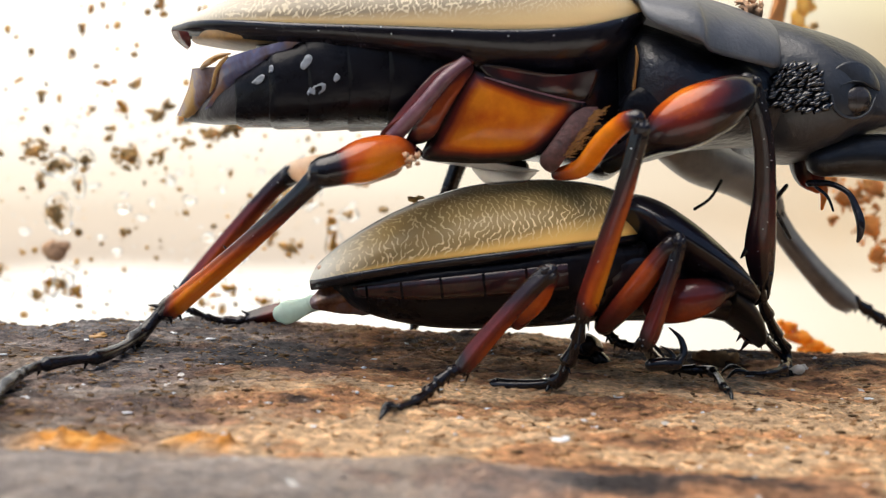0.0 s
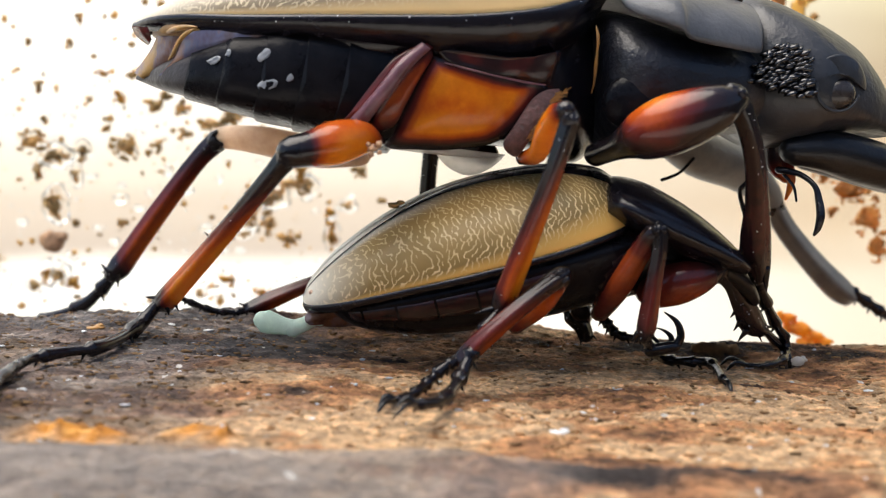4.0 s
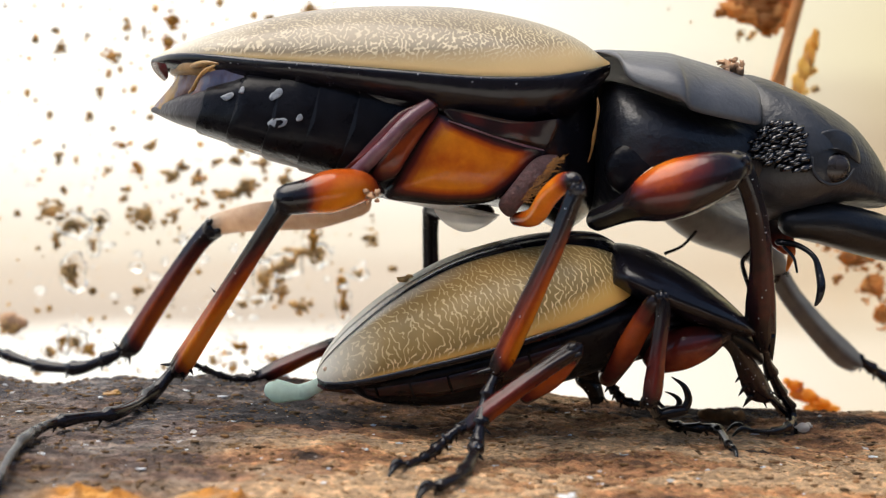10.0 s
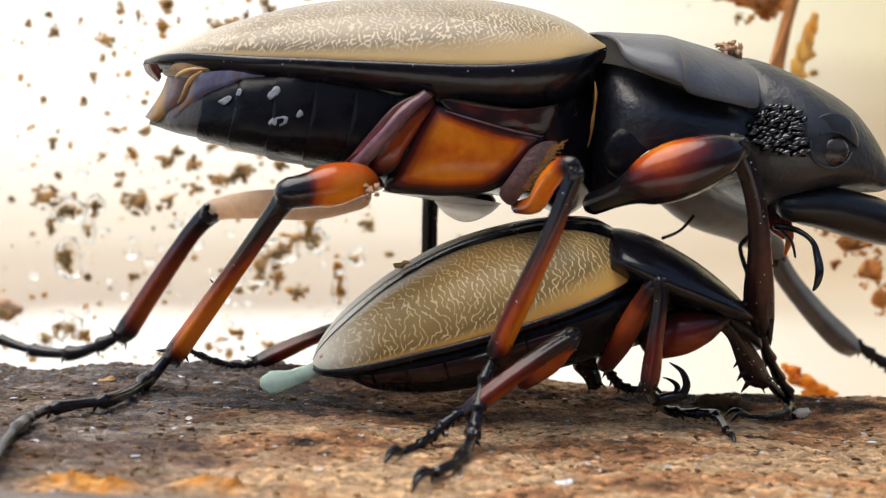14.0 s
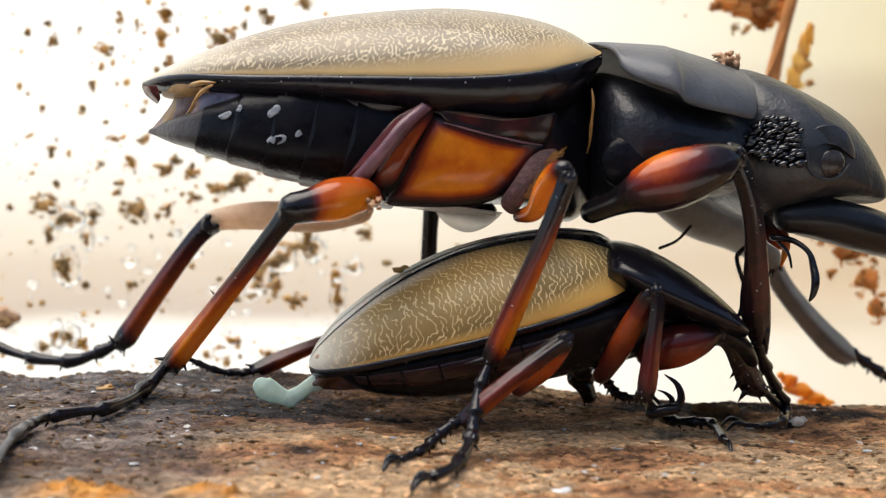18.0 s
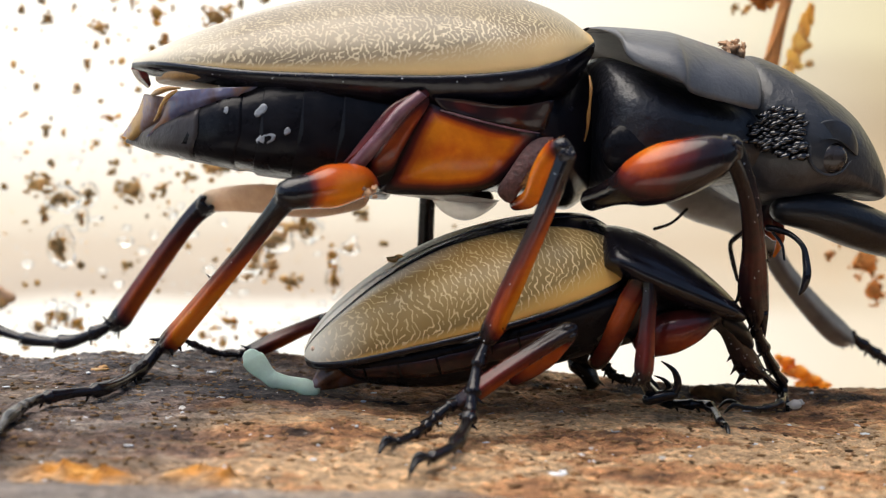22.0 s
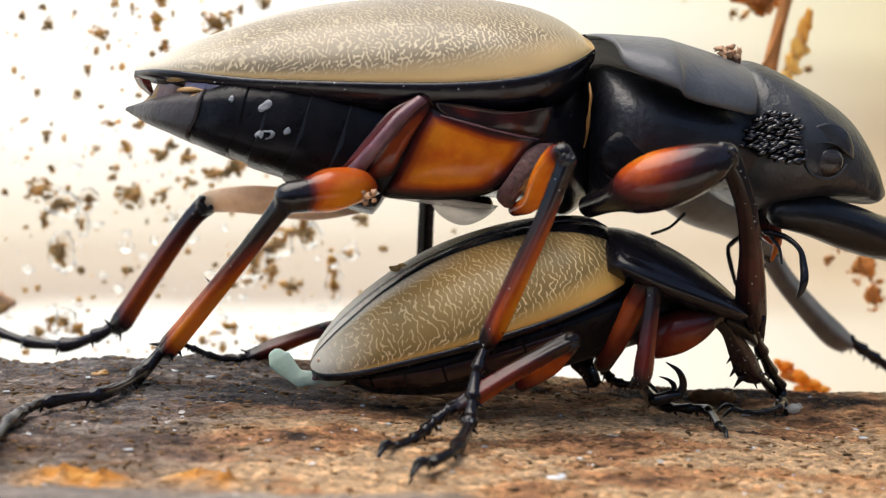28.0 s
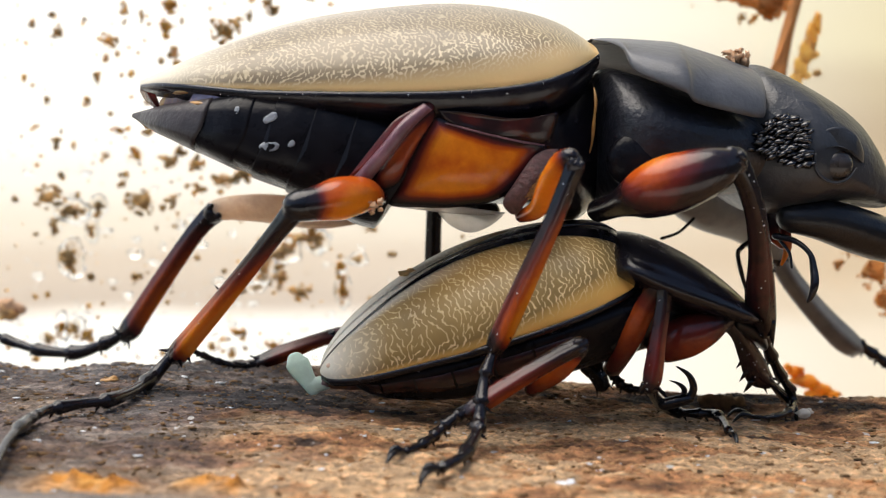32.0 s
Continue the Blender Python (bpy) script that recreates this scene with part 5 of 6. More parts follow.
    loft("neck", [(15.08, -5.5, 8.16, 4.4, 3.0, 3.0), (18.32, -5.5, 7.93, 4.0, 2.8, 2.2), (21.56, -5.6, 7.69, 3.6, 2.0, 1.2), (23.89, -5.7, 7.23, 3.2, 1.6, 0.8)], root, B, BLACK)
    loft("head", [(22.6, -6.2, 7.9, 4.0, 1.2, 1.2), (24.0, -6.0, 7.2, 3.6, 1.1, 1.2), (25.2, -5.8, 6.3, 2.8, 0.9, 1.0), (25.9, -5.6, 5.5, 1.8, 0.6, 0.7)], root, B, ROUGH_BLACK, "small black head")
    belly = [(1.6, 1.4, -1.0, 0.7), (4, 4.2, -1.0, 2.6), (9, 6.3, -0.8, 4.5), (15, 7.0, -0.8, 5.3), (21, 7.0, -0.8, 5.6)]
    for x0, x1 in ((2.2, 4.3), (4.5, 7.0), (7.2, 10.0), (10.2, 13.2), (13.4, 16.4), (16.6, 19.6)):
        lines = []
        for turn in (1, 7, 14, 20):
            line = []
            for k in range(5):
                x = x0 + (x1 - x0) * k / 4
                w, zc, hd = [float(np.interp(x, [b[0] for b in belly], [b[i] for b in belly])) for i in (1, 2, 3)]
                line.append((x, -w * math.cos(radians(turn)) ** 0.91 - 0.22, zc - hd * math.sin(radians(turn)) ** 0.91))
            lines.append(line)
        strip("abdominal_plate", lines, root, B, LEG, "red brown plate along the belly's edge", n=2, place=F, thick=0.12, pigment=0.22)
    pivot = F @ Vector((6.5, 0, -1.6))
    parts["tail_pivot"] = pivot
    tt = [(0.4, 0, 0.1, 0.9, 0), (-1.4, 0, 0.1, 1.75, 0), (-3.2, 0, -0.1, 1.85, 0), (-4.4, 0, -0.45, 1.4, 0), (-5.5, 0, -0.7, 0.95, 0), (-6.5, 0, -0.95, 0.5, 0)]
    parts["tail_tip"] = link_mesh("tail_tip", *tube_data(tt, 16, 4, 0.8, True, 0.22)[:2], TAUPE, root, (0, 0, 0), (0, 0, 0), "translucent brown tail tip", {"pigment": tube_data(tt, 16, 4, 0.8, True, 0.22)[2]})
    pa = [(0.9, 0, 0, 0.55, 0), (0, 0, 0, 0.66, 0), (-0.7, 0, 0.06, 0.54, 0), (-1.5, 0, -0.02, 0.56, 0), (-2.6, 0, 0, 0.66, 0)]
    pb = [(0.25, 0, 0, 0.62, 0), (-0.6, 0, -0.03, 0.66, 0), (-1.5, 0, 0.0, 0.84, 0), (-2.2, 0, 0.06, 0.9, 0), (-2.5, 0, 0.12, 0.72, 0)]
    d = tube_data(pa, 16, 5, 0.34, True, 0.07)
    parts["membrane"] = link_mesh("membrane", d[0], d[1], PALE, root, label="pale mint soft membrane")
    d = tube_data(pb, 16, 5, 0.3, True, 0.07)
    parts["membrane_end"] = link_mesh("membrane_end", d[0], d[1], PALE, root, label="pale mint tip of the membrane")

    def leg(name, thigh, shin, foot, spikes=(), flat=(1, 1), label="", ridge=0.14, tint=(0.0, -0.12)):
        a = limb("femur", thigh, root, B, None, label, flat=flat[0], tint=tint[0], segs=20)
        b = limb("tibia", shin, root, B, None, "", flat=flat[1], extra=[spike(p, q, r) for p, q, r in spikes] + bristles(shin) + spurs(shin), ridge=ridge, tint=tint[1], segs=20)
        knee(shin, b)
        glints_on_shin(shin, b, 16, int(abs(shin[0][0]) * 10) + 1)
        c = tarsus(foot, root, B)
        parts[name] = (a, b, c, Vector(thigh[0][:3]), Vector(shin[0][:3]), Vector(foot[0][:3]))
    leg("hind_near",
        [(6.49, -10.00, 2.91, 0.6, 0.35), (8.17, -13.00, 5.07, 0.85, 0.66), (9.16, -15.50, 6.94, 0.75, 0.6), (9.58, -16.40, 7.68, 0.62, 0.05)],
        [(9.47, -16.60, 7.80, 0.62, 0.03), (7.99, -16.80, 6.92, 0.62, 0.2), (5.54, -17.00, 5.23, 0.62, 0.42), (3.10, -17.00, 3.37, 0.68, 0.45), (1.88, -17.00, 2.33, 0.6, 0.15)],
        [(1.80, -17.00, 2.42, 0.5, 0.2), (0.65, -17.40, 1.93, 0.55, 0), (-0.36, -18.00, 1.13, 0.5, 0), (-1.34, -19.66, 0.76, 0.45, 0), (-2.67, -21.33, 0.61, 0.3, 0)],
        [((2.08, -17.00, 2.54), (0.98, -17.00, 2.25), 0.3)], (1, 1), "red brown thigh")
    leg("mid_near",
        [(13.21, -8.00, 4.10, 0.8, 0.3), (14.04, -11.00, 6.68, 0.95, 0.5), (15.14, -12.00, 9.24, 0.85, 0.52), (15.99, -13.00, 11.10, 0.8, 0.1)],
        [(16.25, -13.40, 11.45, 0.58, 0.0), (16.36, -13.60, 10.11, 0.52, 0.08), (15.99, -13.80, 7.15, 0.56, 0.38), (15.65, -14.00, 4.41, 0.66, 0.38), (15.50, -14.00, 3.34, 0.5, 0.02)],
        [(15.58, -13.60, 3.25, 0.6, 0), (18.48, -5.87, -0.09, 0.55, 0), (20.35, -6.92, -0.17, 0.5, 0), (22.05, -8.02, -0.05, 0.5, 0), (22.06, -11.86, -0.45, 0.35, 0)],
        [((15.07, -14.00, 3.76), (14.57, -14.00, 2.99), 0.3)], (1, 1), "orange middle thigh")
    leg("front_near",
        [(16.97, -9.50, 6.19, 1.5, 0.36), (18.52, -10.50, 6.95, 1.7, 0.46), (20.24, -10.60, 7.58, 1.4, 0.38), (21.70, -10.20, 8.14, 0.8, 0.05)],
        [(21.70, -10.20, 8.14, 0.75, 0.0), (23.16, -8.80, 6.75, 0.55, 0.04), (24.7, -7.00, 4.60, 0.8, 0.2), (25.9, -5.60, 2.83, 0.95, 0.2), (27.0, -5.00, 1.95, 0.55, 0.05)],
        [(27.09, -5.00, 2.09, 0.45, 0), (29.74, -1.52, -0.38, 0.45, 0), (29.14, -4.36, -0.45, 0.42, 0), (27.18, -6.46, -0.57, 0.35, 0), (25.48, -5.94, -0.70, 0.2, 0)],
        [((24.3, -6.80, 4.2), (23.75, -6.80, 3.5), 0.22), ((24.8, -6.30, 3.2), (24.2, -6.30, 2.3), 0.26), ((25.4, -5.90, 2.3), (24.7, -5.90, 1.3), 0.3)], (1, 0.6), "dark red front thigh", tint=(0.12, 0.0))
    leg("hind_far",
        [(-4.25, 2.00, 2.93, 0.12, 0.3), (-5.4, 3.1, 3.5, 0.4, 0.3), (-7.50, 5.00, 4.47, 0.9, 0.4), (-10.14, 6.50, 4.55, 0.6, 0.3)],
        [(-10.25, 6.50, 4.39, 0.6, 0.3), (-12.37, 6.50, 3.58, 0.62, 0.45), (-15.03, 6.50, 2.41, 0.72, 0.48), (-17.16, 6.50, 1.44, 0.62, 0.12)],
        [(-17.16, 6.50, 1.44, 0.42, 0), (-18.66, 6.00, 1.27, 0.4, 0), (-20.40, 5.50, 1.58, 0.4, 0), (-22.11, 5.00, 2.37, 0.38, 0), (-23.13, 4.50, 2.98, 0.28, 0)],
        [((-17.02, 6.30, 1.59), (-18.17, 6.30, 2.12), 0.25), ((-17.02, 6.30, 1.05), (-16.61, 6.30, 0.41), 0.22)], (1, 1), "dark red thigh")
    leg("mid_far",
        [(12.68, 0.00, 3.30, 1.0, 0.1), (13.32, 1.00, 2.60, 0.9, 0.1), (13.50, 1.50, 2.00, 0.8, 0.0)],
        [(12.32, 1.00, 2.35, 0.7, 0), (13.23, 1.00, 1.49, 0.7, 0), (13.65, 1.00, 0.47, 0.6, 0)],
        [(13.88, -2.00, 3.08, 0.55, 0), (14.54, -2.50, 2.05, 0.55, 0), (15.44, -3.00, 1.18, 0.5, 0), (17.03, -3.50, 0.95, 0.4, 0)], (), (1, 1))
    claws = join(tube_data([(16.95, -10.00, 1.47, 0.5, 0), (18.05, -10.00, 1.74, 0.5, 0), (18.94, -10.00, 1.92, 0.42, 0)], 10, 3),
                 tube_data([(18.77, -10.00, 1.74, 0.36, 0), (19.28, -10.00, 2.69, 0.32, 0), (18.91, -10.00, 3.81, 0.22, 0), (17.92, -10.00, 4.53, 0.05, 0)], 8, 4),
                 tube_data([(18.54, -9.00, 1.51, 0.3, 0), (18.79, -9.00, 2.34, 0.24, 0), (18.33, -9.00, 2.88, 0.14, 0), (17.61, -9.00, 3.16, 0.04, 0)], 8, 4))
    link_mesh("claw", claws[0], claws[1], LEG, root, (16.95, -10.00, 1.47), B, "raised pair of curved black claws", {"pigment": claws[2]})
    return root, parts


female, female_parts = build_female()


# ---- crumbs stuck to the beetles' backs and to the tub wall ----
def clump(spots, mat, label, category, group="", name="soil_clump", grain="grain", rough=0.75):
    """A clump: the first lump is the thing, the others sit on it as its grains. spots: (x, y, z, rx, ry, rz, seed)."""
    root = None
    for s in spots:
        d = lump(s[:3], s[3:6], s[6], rough, 2)
        if root is None:
            root = tagged(link_mesh(name, d[0], d[1], mat, None, s[:3]), label, category, group)
        else:
            link_mesh(grain, d[0], d[1], mat, root, s[:3], spots[0][:3])
    return root


def wall_clump(rnd, x, y, z, rx, rz, i, mat, label, group, name="soil_clump", core=0.48):
    sp = [(x, y, z, rx * core, 0.45, rz * core, i)]
    for j in range(min(42, max(6, int(rx * rz * 17)))):
        a, q = rnd.uniform(0, 6.28), 0.1 + 0.9 * rnd.random() ** 0.9
        s = 0.07 + 0.26 * rnd.random() ** 1.6
        k = rnd.uniform(0.6, 2.0)
        sp.append((x + rx * q * math.cos(a), y - rnd.uniform(0, 0.3), z + rz * q * math.sin(a), s * k, 0.22, s * rnd.uniform(0.9, 1.5) / k ** 0.5, i * 7 + j))
    return clump(sp, mat, label, "soil clump", group, name)


def build_wall_dirt():
    rnd = random.Random(5)
    big = [(-49.17, 41.50, 15.49, 2.3, 1.5), (-46.40, 41.50, 13.73, 1.8, 1.2), (-48.57, 41.50, 11.83, 0.6, 1.7), (-43.08, 41.50, 14.44, 0.8, 1.1), (-37.57, 41.50, 14.93, 2.1, 1.8), (-46.78, 41.50, 7.72, 1.3, 2.0),
           (-47.25, 41.50, 35.78, 1.0, 0.9), (-41.30, 41.50, 34.68, 1.2, 1.0), (-33.96, 41.50, 19.84, 1.3, 0.9), (-32.67, 41.50, 21.10, 0.6, 1.4), (-26.98, 41.50, 17.60, 1.8, 0.9), (-24.72, 41.50, 18.44, 1.6, 1.3), (-19.79, 41.50, 19.70, 1.1, 1.1), (-30.37, 41.50, 16.48, 0.8, 0.8), (-30.80, 41.50, 19.70, 1.0, 1.0),
           (-28.45, 41.50, 21.66, 0.7, 0.7), (-25.85, 41.50, 21.94, 0.8, 0.8), (-22.57, 41.50, 21.45, 1.1, 1.0), (-9.09, 41.50, 12.11, 1.2, 1.0), (-22.55, 41.50, 7.01, 1.2, 2.0), (-20.45, 41.50, 5.59, 0.9, 1.8), (-20.06, 41.50, 8.79, 1.8, 1.2), (-17.92, 41.50, 10.56, 1.9, 0.8), (-15.67, 41.50, 9.85, 1.0, 1.2), (-25.43, 41.50, 3.81, 0.9, 0.5), (-23.65, 41.50, 4.16, 0.9, 0.4), (-17.99, 41.50, 3.59, 1.4, 1.0),
           (-49.69, 41.50, -2.13, 0.9, 0.9), (-54.49, 41.50, 1.16, 1.6, 1.0), (-46.46, 41.50, -0.98, 1.0, 1.2), (-38.49, 41.50, 5.59, 0.7, 0.8), (-29.09, 41.50, -3.00, 0.5, 0.8), (-27.80, 41.50, -2.42, 0.8, 0.6), (36.37, 41.50, 37.56, 0.7, 0.7), (37.77, 41.50, 37.15, 0.8, 0.5), (-21.77, 41.50, 39.21, 0.8, 0.6), (-38.99, 41.50, 38.39, 0.5, 1.1), (-37.06, 41.50, 37.56, 0.4, 0.8), (-50.41, 41.50, 37.02, 0.7, 0.7), (-36.33, 41.50, 23.54, 1.0, 0.7), (-42.67, 41.50, 30.14, 0.5, 0.9), (-44.13, 41.50, 27.50, 0.5, 0.8), (-41.49, 41.50, 32.55, 0.5, 0.6), (-48.06, 41.50, 22.15, 0.5, 0.9), (-41.86, 41.50, 20.68, 0.5, 0.6),
           (-16.56, 41.50, 40.30, 1.4, 1.0), (-27.03, 41.50, 35.99, 2.0, 1.6), (-23.87, 41.50, 37.70, 0.9, 0.8), (-20.95, 41.50, 38.52, 1.2, 0.7), (-33.13, 41.50, 33.03, 0.8, 1.0), (-6.64, 41.50, 8.29, 0.5, 0.4), (-10.74, 41.50, 7.72, 0.9, 0.5), (-33.71, 41.50, 14.79, 0.7, 1.0), (-39.98, 41.50, 17.25, 0.9, 0.5), (-47.47, 41.50, 18.30, 0.6, 0.5), (-44.00, 41.50, 11.26, 0.5, 1.2), (45.86, 41.50, 30.83, 0.5, 0.5)]
    for i, row in enumerate(big):
        wall_clump(rnd, *row, i, SOIL, "clump of damp brown soil stuck to the tub wall", "soil clumps on the wall")
    warm = [(-38.17, 41.60, 20.82, 0.8, 1.0), (-40.07, 41.60, 23.69, 1.2, 0.6), (-48.05, 41.60, -0.86, 0.6, 1.4), (-44.74, 41.60, -1.86, 1.1, 0.8), (-12.69, 41.60, 4.15, 0.7, 2.0), (-13.02, 41.60, 7.00, 0.5, 1.0), (-16.50, 41.60, 12.32, 0.9, 2.0), (-25.53, 41.60, -1.58, 1.5, 0.7), (-21.64, 41.60, -3.16, 1.6, 0.5), (-33.59, 41.60, 39.08, 0.8, 1.6), (-34.20, 41.60, 36.21, 0.7, 1.6)]
    for i, row in enumerate(warm):
        wall_clump(rnd, *row, i + 90, OCHRE, "yellow ochre crumb of wood fibre stuck to the tub wall", "ochre crumbs on the wall", "wood_crumb")
    for i, row in enumerate([(48.84, 36.00, 10.30, 2.8, 1.8), (46.40, 36.00, 12.47, 1.8, 1.4), (51.66, 36.00, 6.89, 2.4, 2.6), (51.84, 36.00, 11.66, 2.2, 1.6), (52.79, 36.00, 3.47, 1.6, 2.0), (47.94, 38.00, 7.51, 1.0, 0.7), (46.44, 38.00, -0.28, 0.5, 0.4)]):
        wall_clump(rnd, *row, i + 120, ORANGE, "orange brown mass of wood fibre stuck to the tub wall", "orange fibre lumps", "wood_crumb", 0.58)
    clump([(43.39, 38.00, 32.99, 1.0, 0.25, 1.5, 71), (44.52, 38.00, 36.34, 0.6, 0.2, 1.2, 72), (43.89, 38.00, 34.87, 0.75, 0.2, 1.5, 73), (42.63, 38.00, 31.11, 0.8, 0.2, 1.6, 74), (42.14, 38.00, 29.23, 0.85, 0.2, 1.7, 75), (44.35, 38.00, 32.72, 0.6, 0.2, 0.5, 76), (43.47, 38.00, 30.17, 0.5, 0.2, 0.5, 77), (41.77, 38.00, 27.47, 0.6, 0.2, 1.1, 78), (44.77, 38.00, 37.27, 0.3, 0.2, 0.3, 79)], RESIN, "yellow ochre resin smear on the tub wall", "resin", "", "resin_smear", "resin_drop", 0.7)
    clump([(40.04, 24.00, -4.07, 1.3, 0.6, 0.7, 61), (38.52, 24.00, -2.93, 0.9, 0.5, 0.6, 62), (41.31, 24.00, -4.83, 1.1, 0.6, 0.7, 63), (42.57, 24.00, -5.46, 1.1, 0.5, 0.5, 64), (37.76, 24.00, -2.37, 0.5, 0.4, 0.35, 65), (39.04, 24.00, -3.94, 0.8, 0.5, 0.6, 66), (40.58, 24.00, -5.46, 0.9, 0.5, 0.6, 67), (39.14, 24.00, -2.68, 0.4, 0.3, 0.3, 68)], GLOW, "bright orange splinter of wood behind the log", "splinter", "", "wood_splinter")
    stem = [(42.84, 37.00, 43.75, 0.7, 0), (41.81, 37.00, 39.80, 0.75, 0), (40.84, 37.00, 35.83, 0.75, 0), (40.00, 37.00, 31.84, 0.9, 0), (39.53, 37.00, 28.83, 1.0, 0)]
    leaf = tagged(limb("dry_leaf", stem, None, (0, 0, 0), STEM, "", flat=0.6), "dried orange brown leaf with its stem stuck to the tub wall", "leaf")
    crumple = [(34.84, 38.00, 39.94, 1.6, 0.4, 1.0), (37.02, 38.00, 39.01, 1.5, 0.5, 1.1), (38.92, 38.00, 38.61, 1.3, 0.4, 1.2), (40.52, 38.00, 39.54, 1.2, 0.5, 1.4), (38.05, 38.00, 40.87, 1.9, 0.5, 1.4), (36.01, 38.00, 41.53, 1.8, 0.4, 1.2), (40.20, 38.00, 41.53, 1.8, 0.5, 1.3), (37.46, 38.00, 43.12, 2.2, 0.4, 1.4), (33.22, 38.00, 39.54, 0.7, 0.3, 0.5), (39.75, 38.00, 37.67, 0.5, 0.3, 0.6)]
    d = join(*[lump(c[:3], c[3:], 200 + k, 0.9, 3) for k, c in enumerate(crumple)])
    link_mesh("blade", d[0], d[1], ORANGE, leaf, crumple[0][:3], stem[0][:3], "crumpled orange brown blade")
    limb("side_stem", [(40.97, 36.60, 36.44, 0.25, 0), (39.66, 36.60, 32.47, 0.22, 0), (38.57, 36.60, 30.47, 0.15, 0)], leaf, stem[0][:3], STEM)
    specks = []
    for i in range(700):
        u = rnd.uniform(-0.02, 0.42) if rnd.random() < 0.95 else rnd.uniform(0.42, 0.8)
        v = rnd.uniform(-0.15, 0.75)
        x, z = (u - 0.5) * 110.5, 41 - v * 62
        r = 0.1 + 0.36 * rnd.random() ** 4
        specks.append(lump((x, 41.8, z), (r * rnd.uniform(0.7, 1.5), 0.2, r * rnd.uniform(0.7, 1.5)), i, 0.6, 1))
    d = join(*specks)
    tagged(link_mesh("soil_specks", d[0], d[1], SOIL), "fine specks of soil spattered on the clear wall", "soil", "", "stuff")
    drops = []
    for i in range(305):
        x, z = rnd.uniform(-56, -6), rnd.uniform(-14, 8) if rnd.random() < 0.75 else rnd.uniform(8, 22)
        r = 0.1 + 0.5 * rnd.random() ** 4
        drops.append(lump((x, 41.96, z), (r * rnd.uniform(0.8, 2.0), 0.1 * r + 0.02, r * rnd.uniform(0.7, 1.2)), i, 0.3, 2))
    for i, (x, y, z, rx, rz) in enumerate(big + warm):
        if z < 16 and x < 0 and i % 2:
            drops.append(lump((x, 41.97, z), (rx * 1.15 + 0.25, 0.05, rz * 1.1 + 0.25), 300 + i, 0.3, 3))
    d = join(*drops)
    ob = tagged(link_mesh("water_droplets", d[0], d[1], WATER), "clear water droplets and smears on the tub wall", "droplets", "", "stuff")


build_wall_dirt()
neck_crumb = clump([(23.47, -4.00, 29.39, 0.55, 0.4, 0.4, 1), (24.22, -4.00, 29.02, 0.36, 0.3, 0.42, 2), (22.81, -4.00, 29.76, 0.4, 0.2, 0.16, 3), (23.83, -4.00, 29.94, 0.3, 0.2, 0.22, 4), (24.49, -4.00, 29.57, 0.22, 0.2, 0.26, 5), (23.22, -4.30, 28.90, 0.2, 0.2, 0.3, 6)], WOODY, "pinkish brown wood crumb on the male's neck shield", "crumb", "", "wood_crumb", "grain", 1.3)
joint_crumb = clump([(-5.26, -14.60, 18.34, 0.36, 0.3, 0.32, 21), (-5.63, -14.60, 18.67, 0.2, 0.2, 0.2, 22), (-4.84, -14.60, 18.59, 0.22, 0.2, 0.26, 23), (-5.43, -14.60, 17.88, 0.2, 0.2, 0.2, 24), (-4.80, -14.60, 18.05, 0.16, 0.15, 0.16, 25)], WOODY, "pinkish brown wood crumb stuck at the male's hind hip", "crumb", "", "wood_crumb", "grain", 1.0)
wall_chip = clump([(-47.27, 41.50, 3.07, 1.5, 0.3, 1.3, 81), (-46.17, 41.40, 3.77, 1.0, 0.25, 0.7, 82)], WOODY, "reddish brown wood chip stuck to the tub wall", "wood chip", "", "wood_chip", "splinter", 0.45)
back_crumb = clump([(-3.39, -6.60, 11.85, 0.5, 0.3, 0.22, 11), (-2.84, -6.60, 12.12, 0.3, 0.2, 0.15, 12)], SOIL, "dark soil crumb on the female's wing case", "crumb")

clump([(-28.79, -1.43, 1.39, 0.7, 0.4, 0.2, 31), (-28.63, -1.16, 1.53, 0.4, 0.25, 0.15, 32)], AMBER, "golden wood flake lying on the charred log", "wood flake", "", "wood_flake")
clump([(30.60, -3.00, -1.12, 0.55, 0.4, 0.35, 33), (31.45, -2.03, -1.15, 0.35, 0.3, 0.25, 34)], WET, "whitish crystal grain lying on the log", "grain", "", "pale_grain")
clump([(7.79, -26.18, -0.19, 0.55, 0.35, 0.2, 35), (8.25, -25.63, -0.20, 0.3, 0.3, 0.2, 36)], GRAIN_GLINT, "pale grey chip lying on the log", "chip", "", "pale_chip")
clump([(24.40, 0.53, -0.95, 1.7, 1.0, 0.7, 37), (26.08, 0.85, -1.02, 1.0, 0.8, 0.6, 38)], DUFF, "low brown lump of wood on the log", "wood lump", "", "wood_lump")

# ---- what moves ----
HIND_PIVOT, FORE_PIVOT, FEMALE_PIVOT = Vector((12, 0, 24)), Vector((26, 0, 24)), Vector((4, -6.5, 7))
FEMALE_AXIS = Vector((0.9578, 0, 0.2874))


def turned(pivot, dx, dz, pitch, roll=0.0, axis=None):
    """A shift in mm and a turn about pivot, as a matrix of the whole world in mm."""
    m = Matrix.Translation(pivot + Vector((dx, 0, dz))) @ Matrix.Rotation(radians(pitch), 4, "Y")
    if axis:
        m = m @ Matrix.Rotation(radians(roll), 4, axis)
    return m @ Matrix.Translation(-pivot)


def scaled(m):
    """The same pose with its place in metres."""
    out = m.copy()
    out.translation = m.translation * MM
    return out


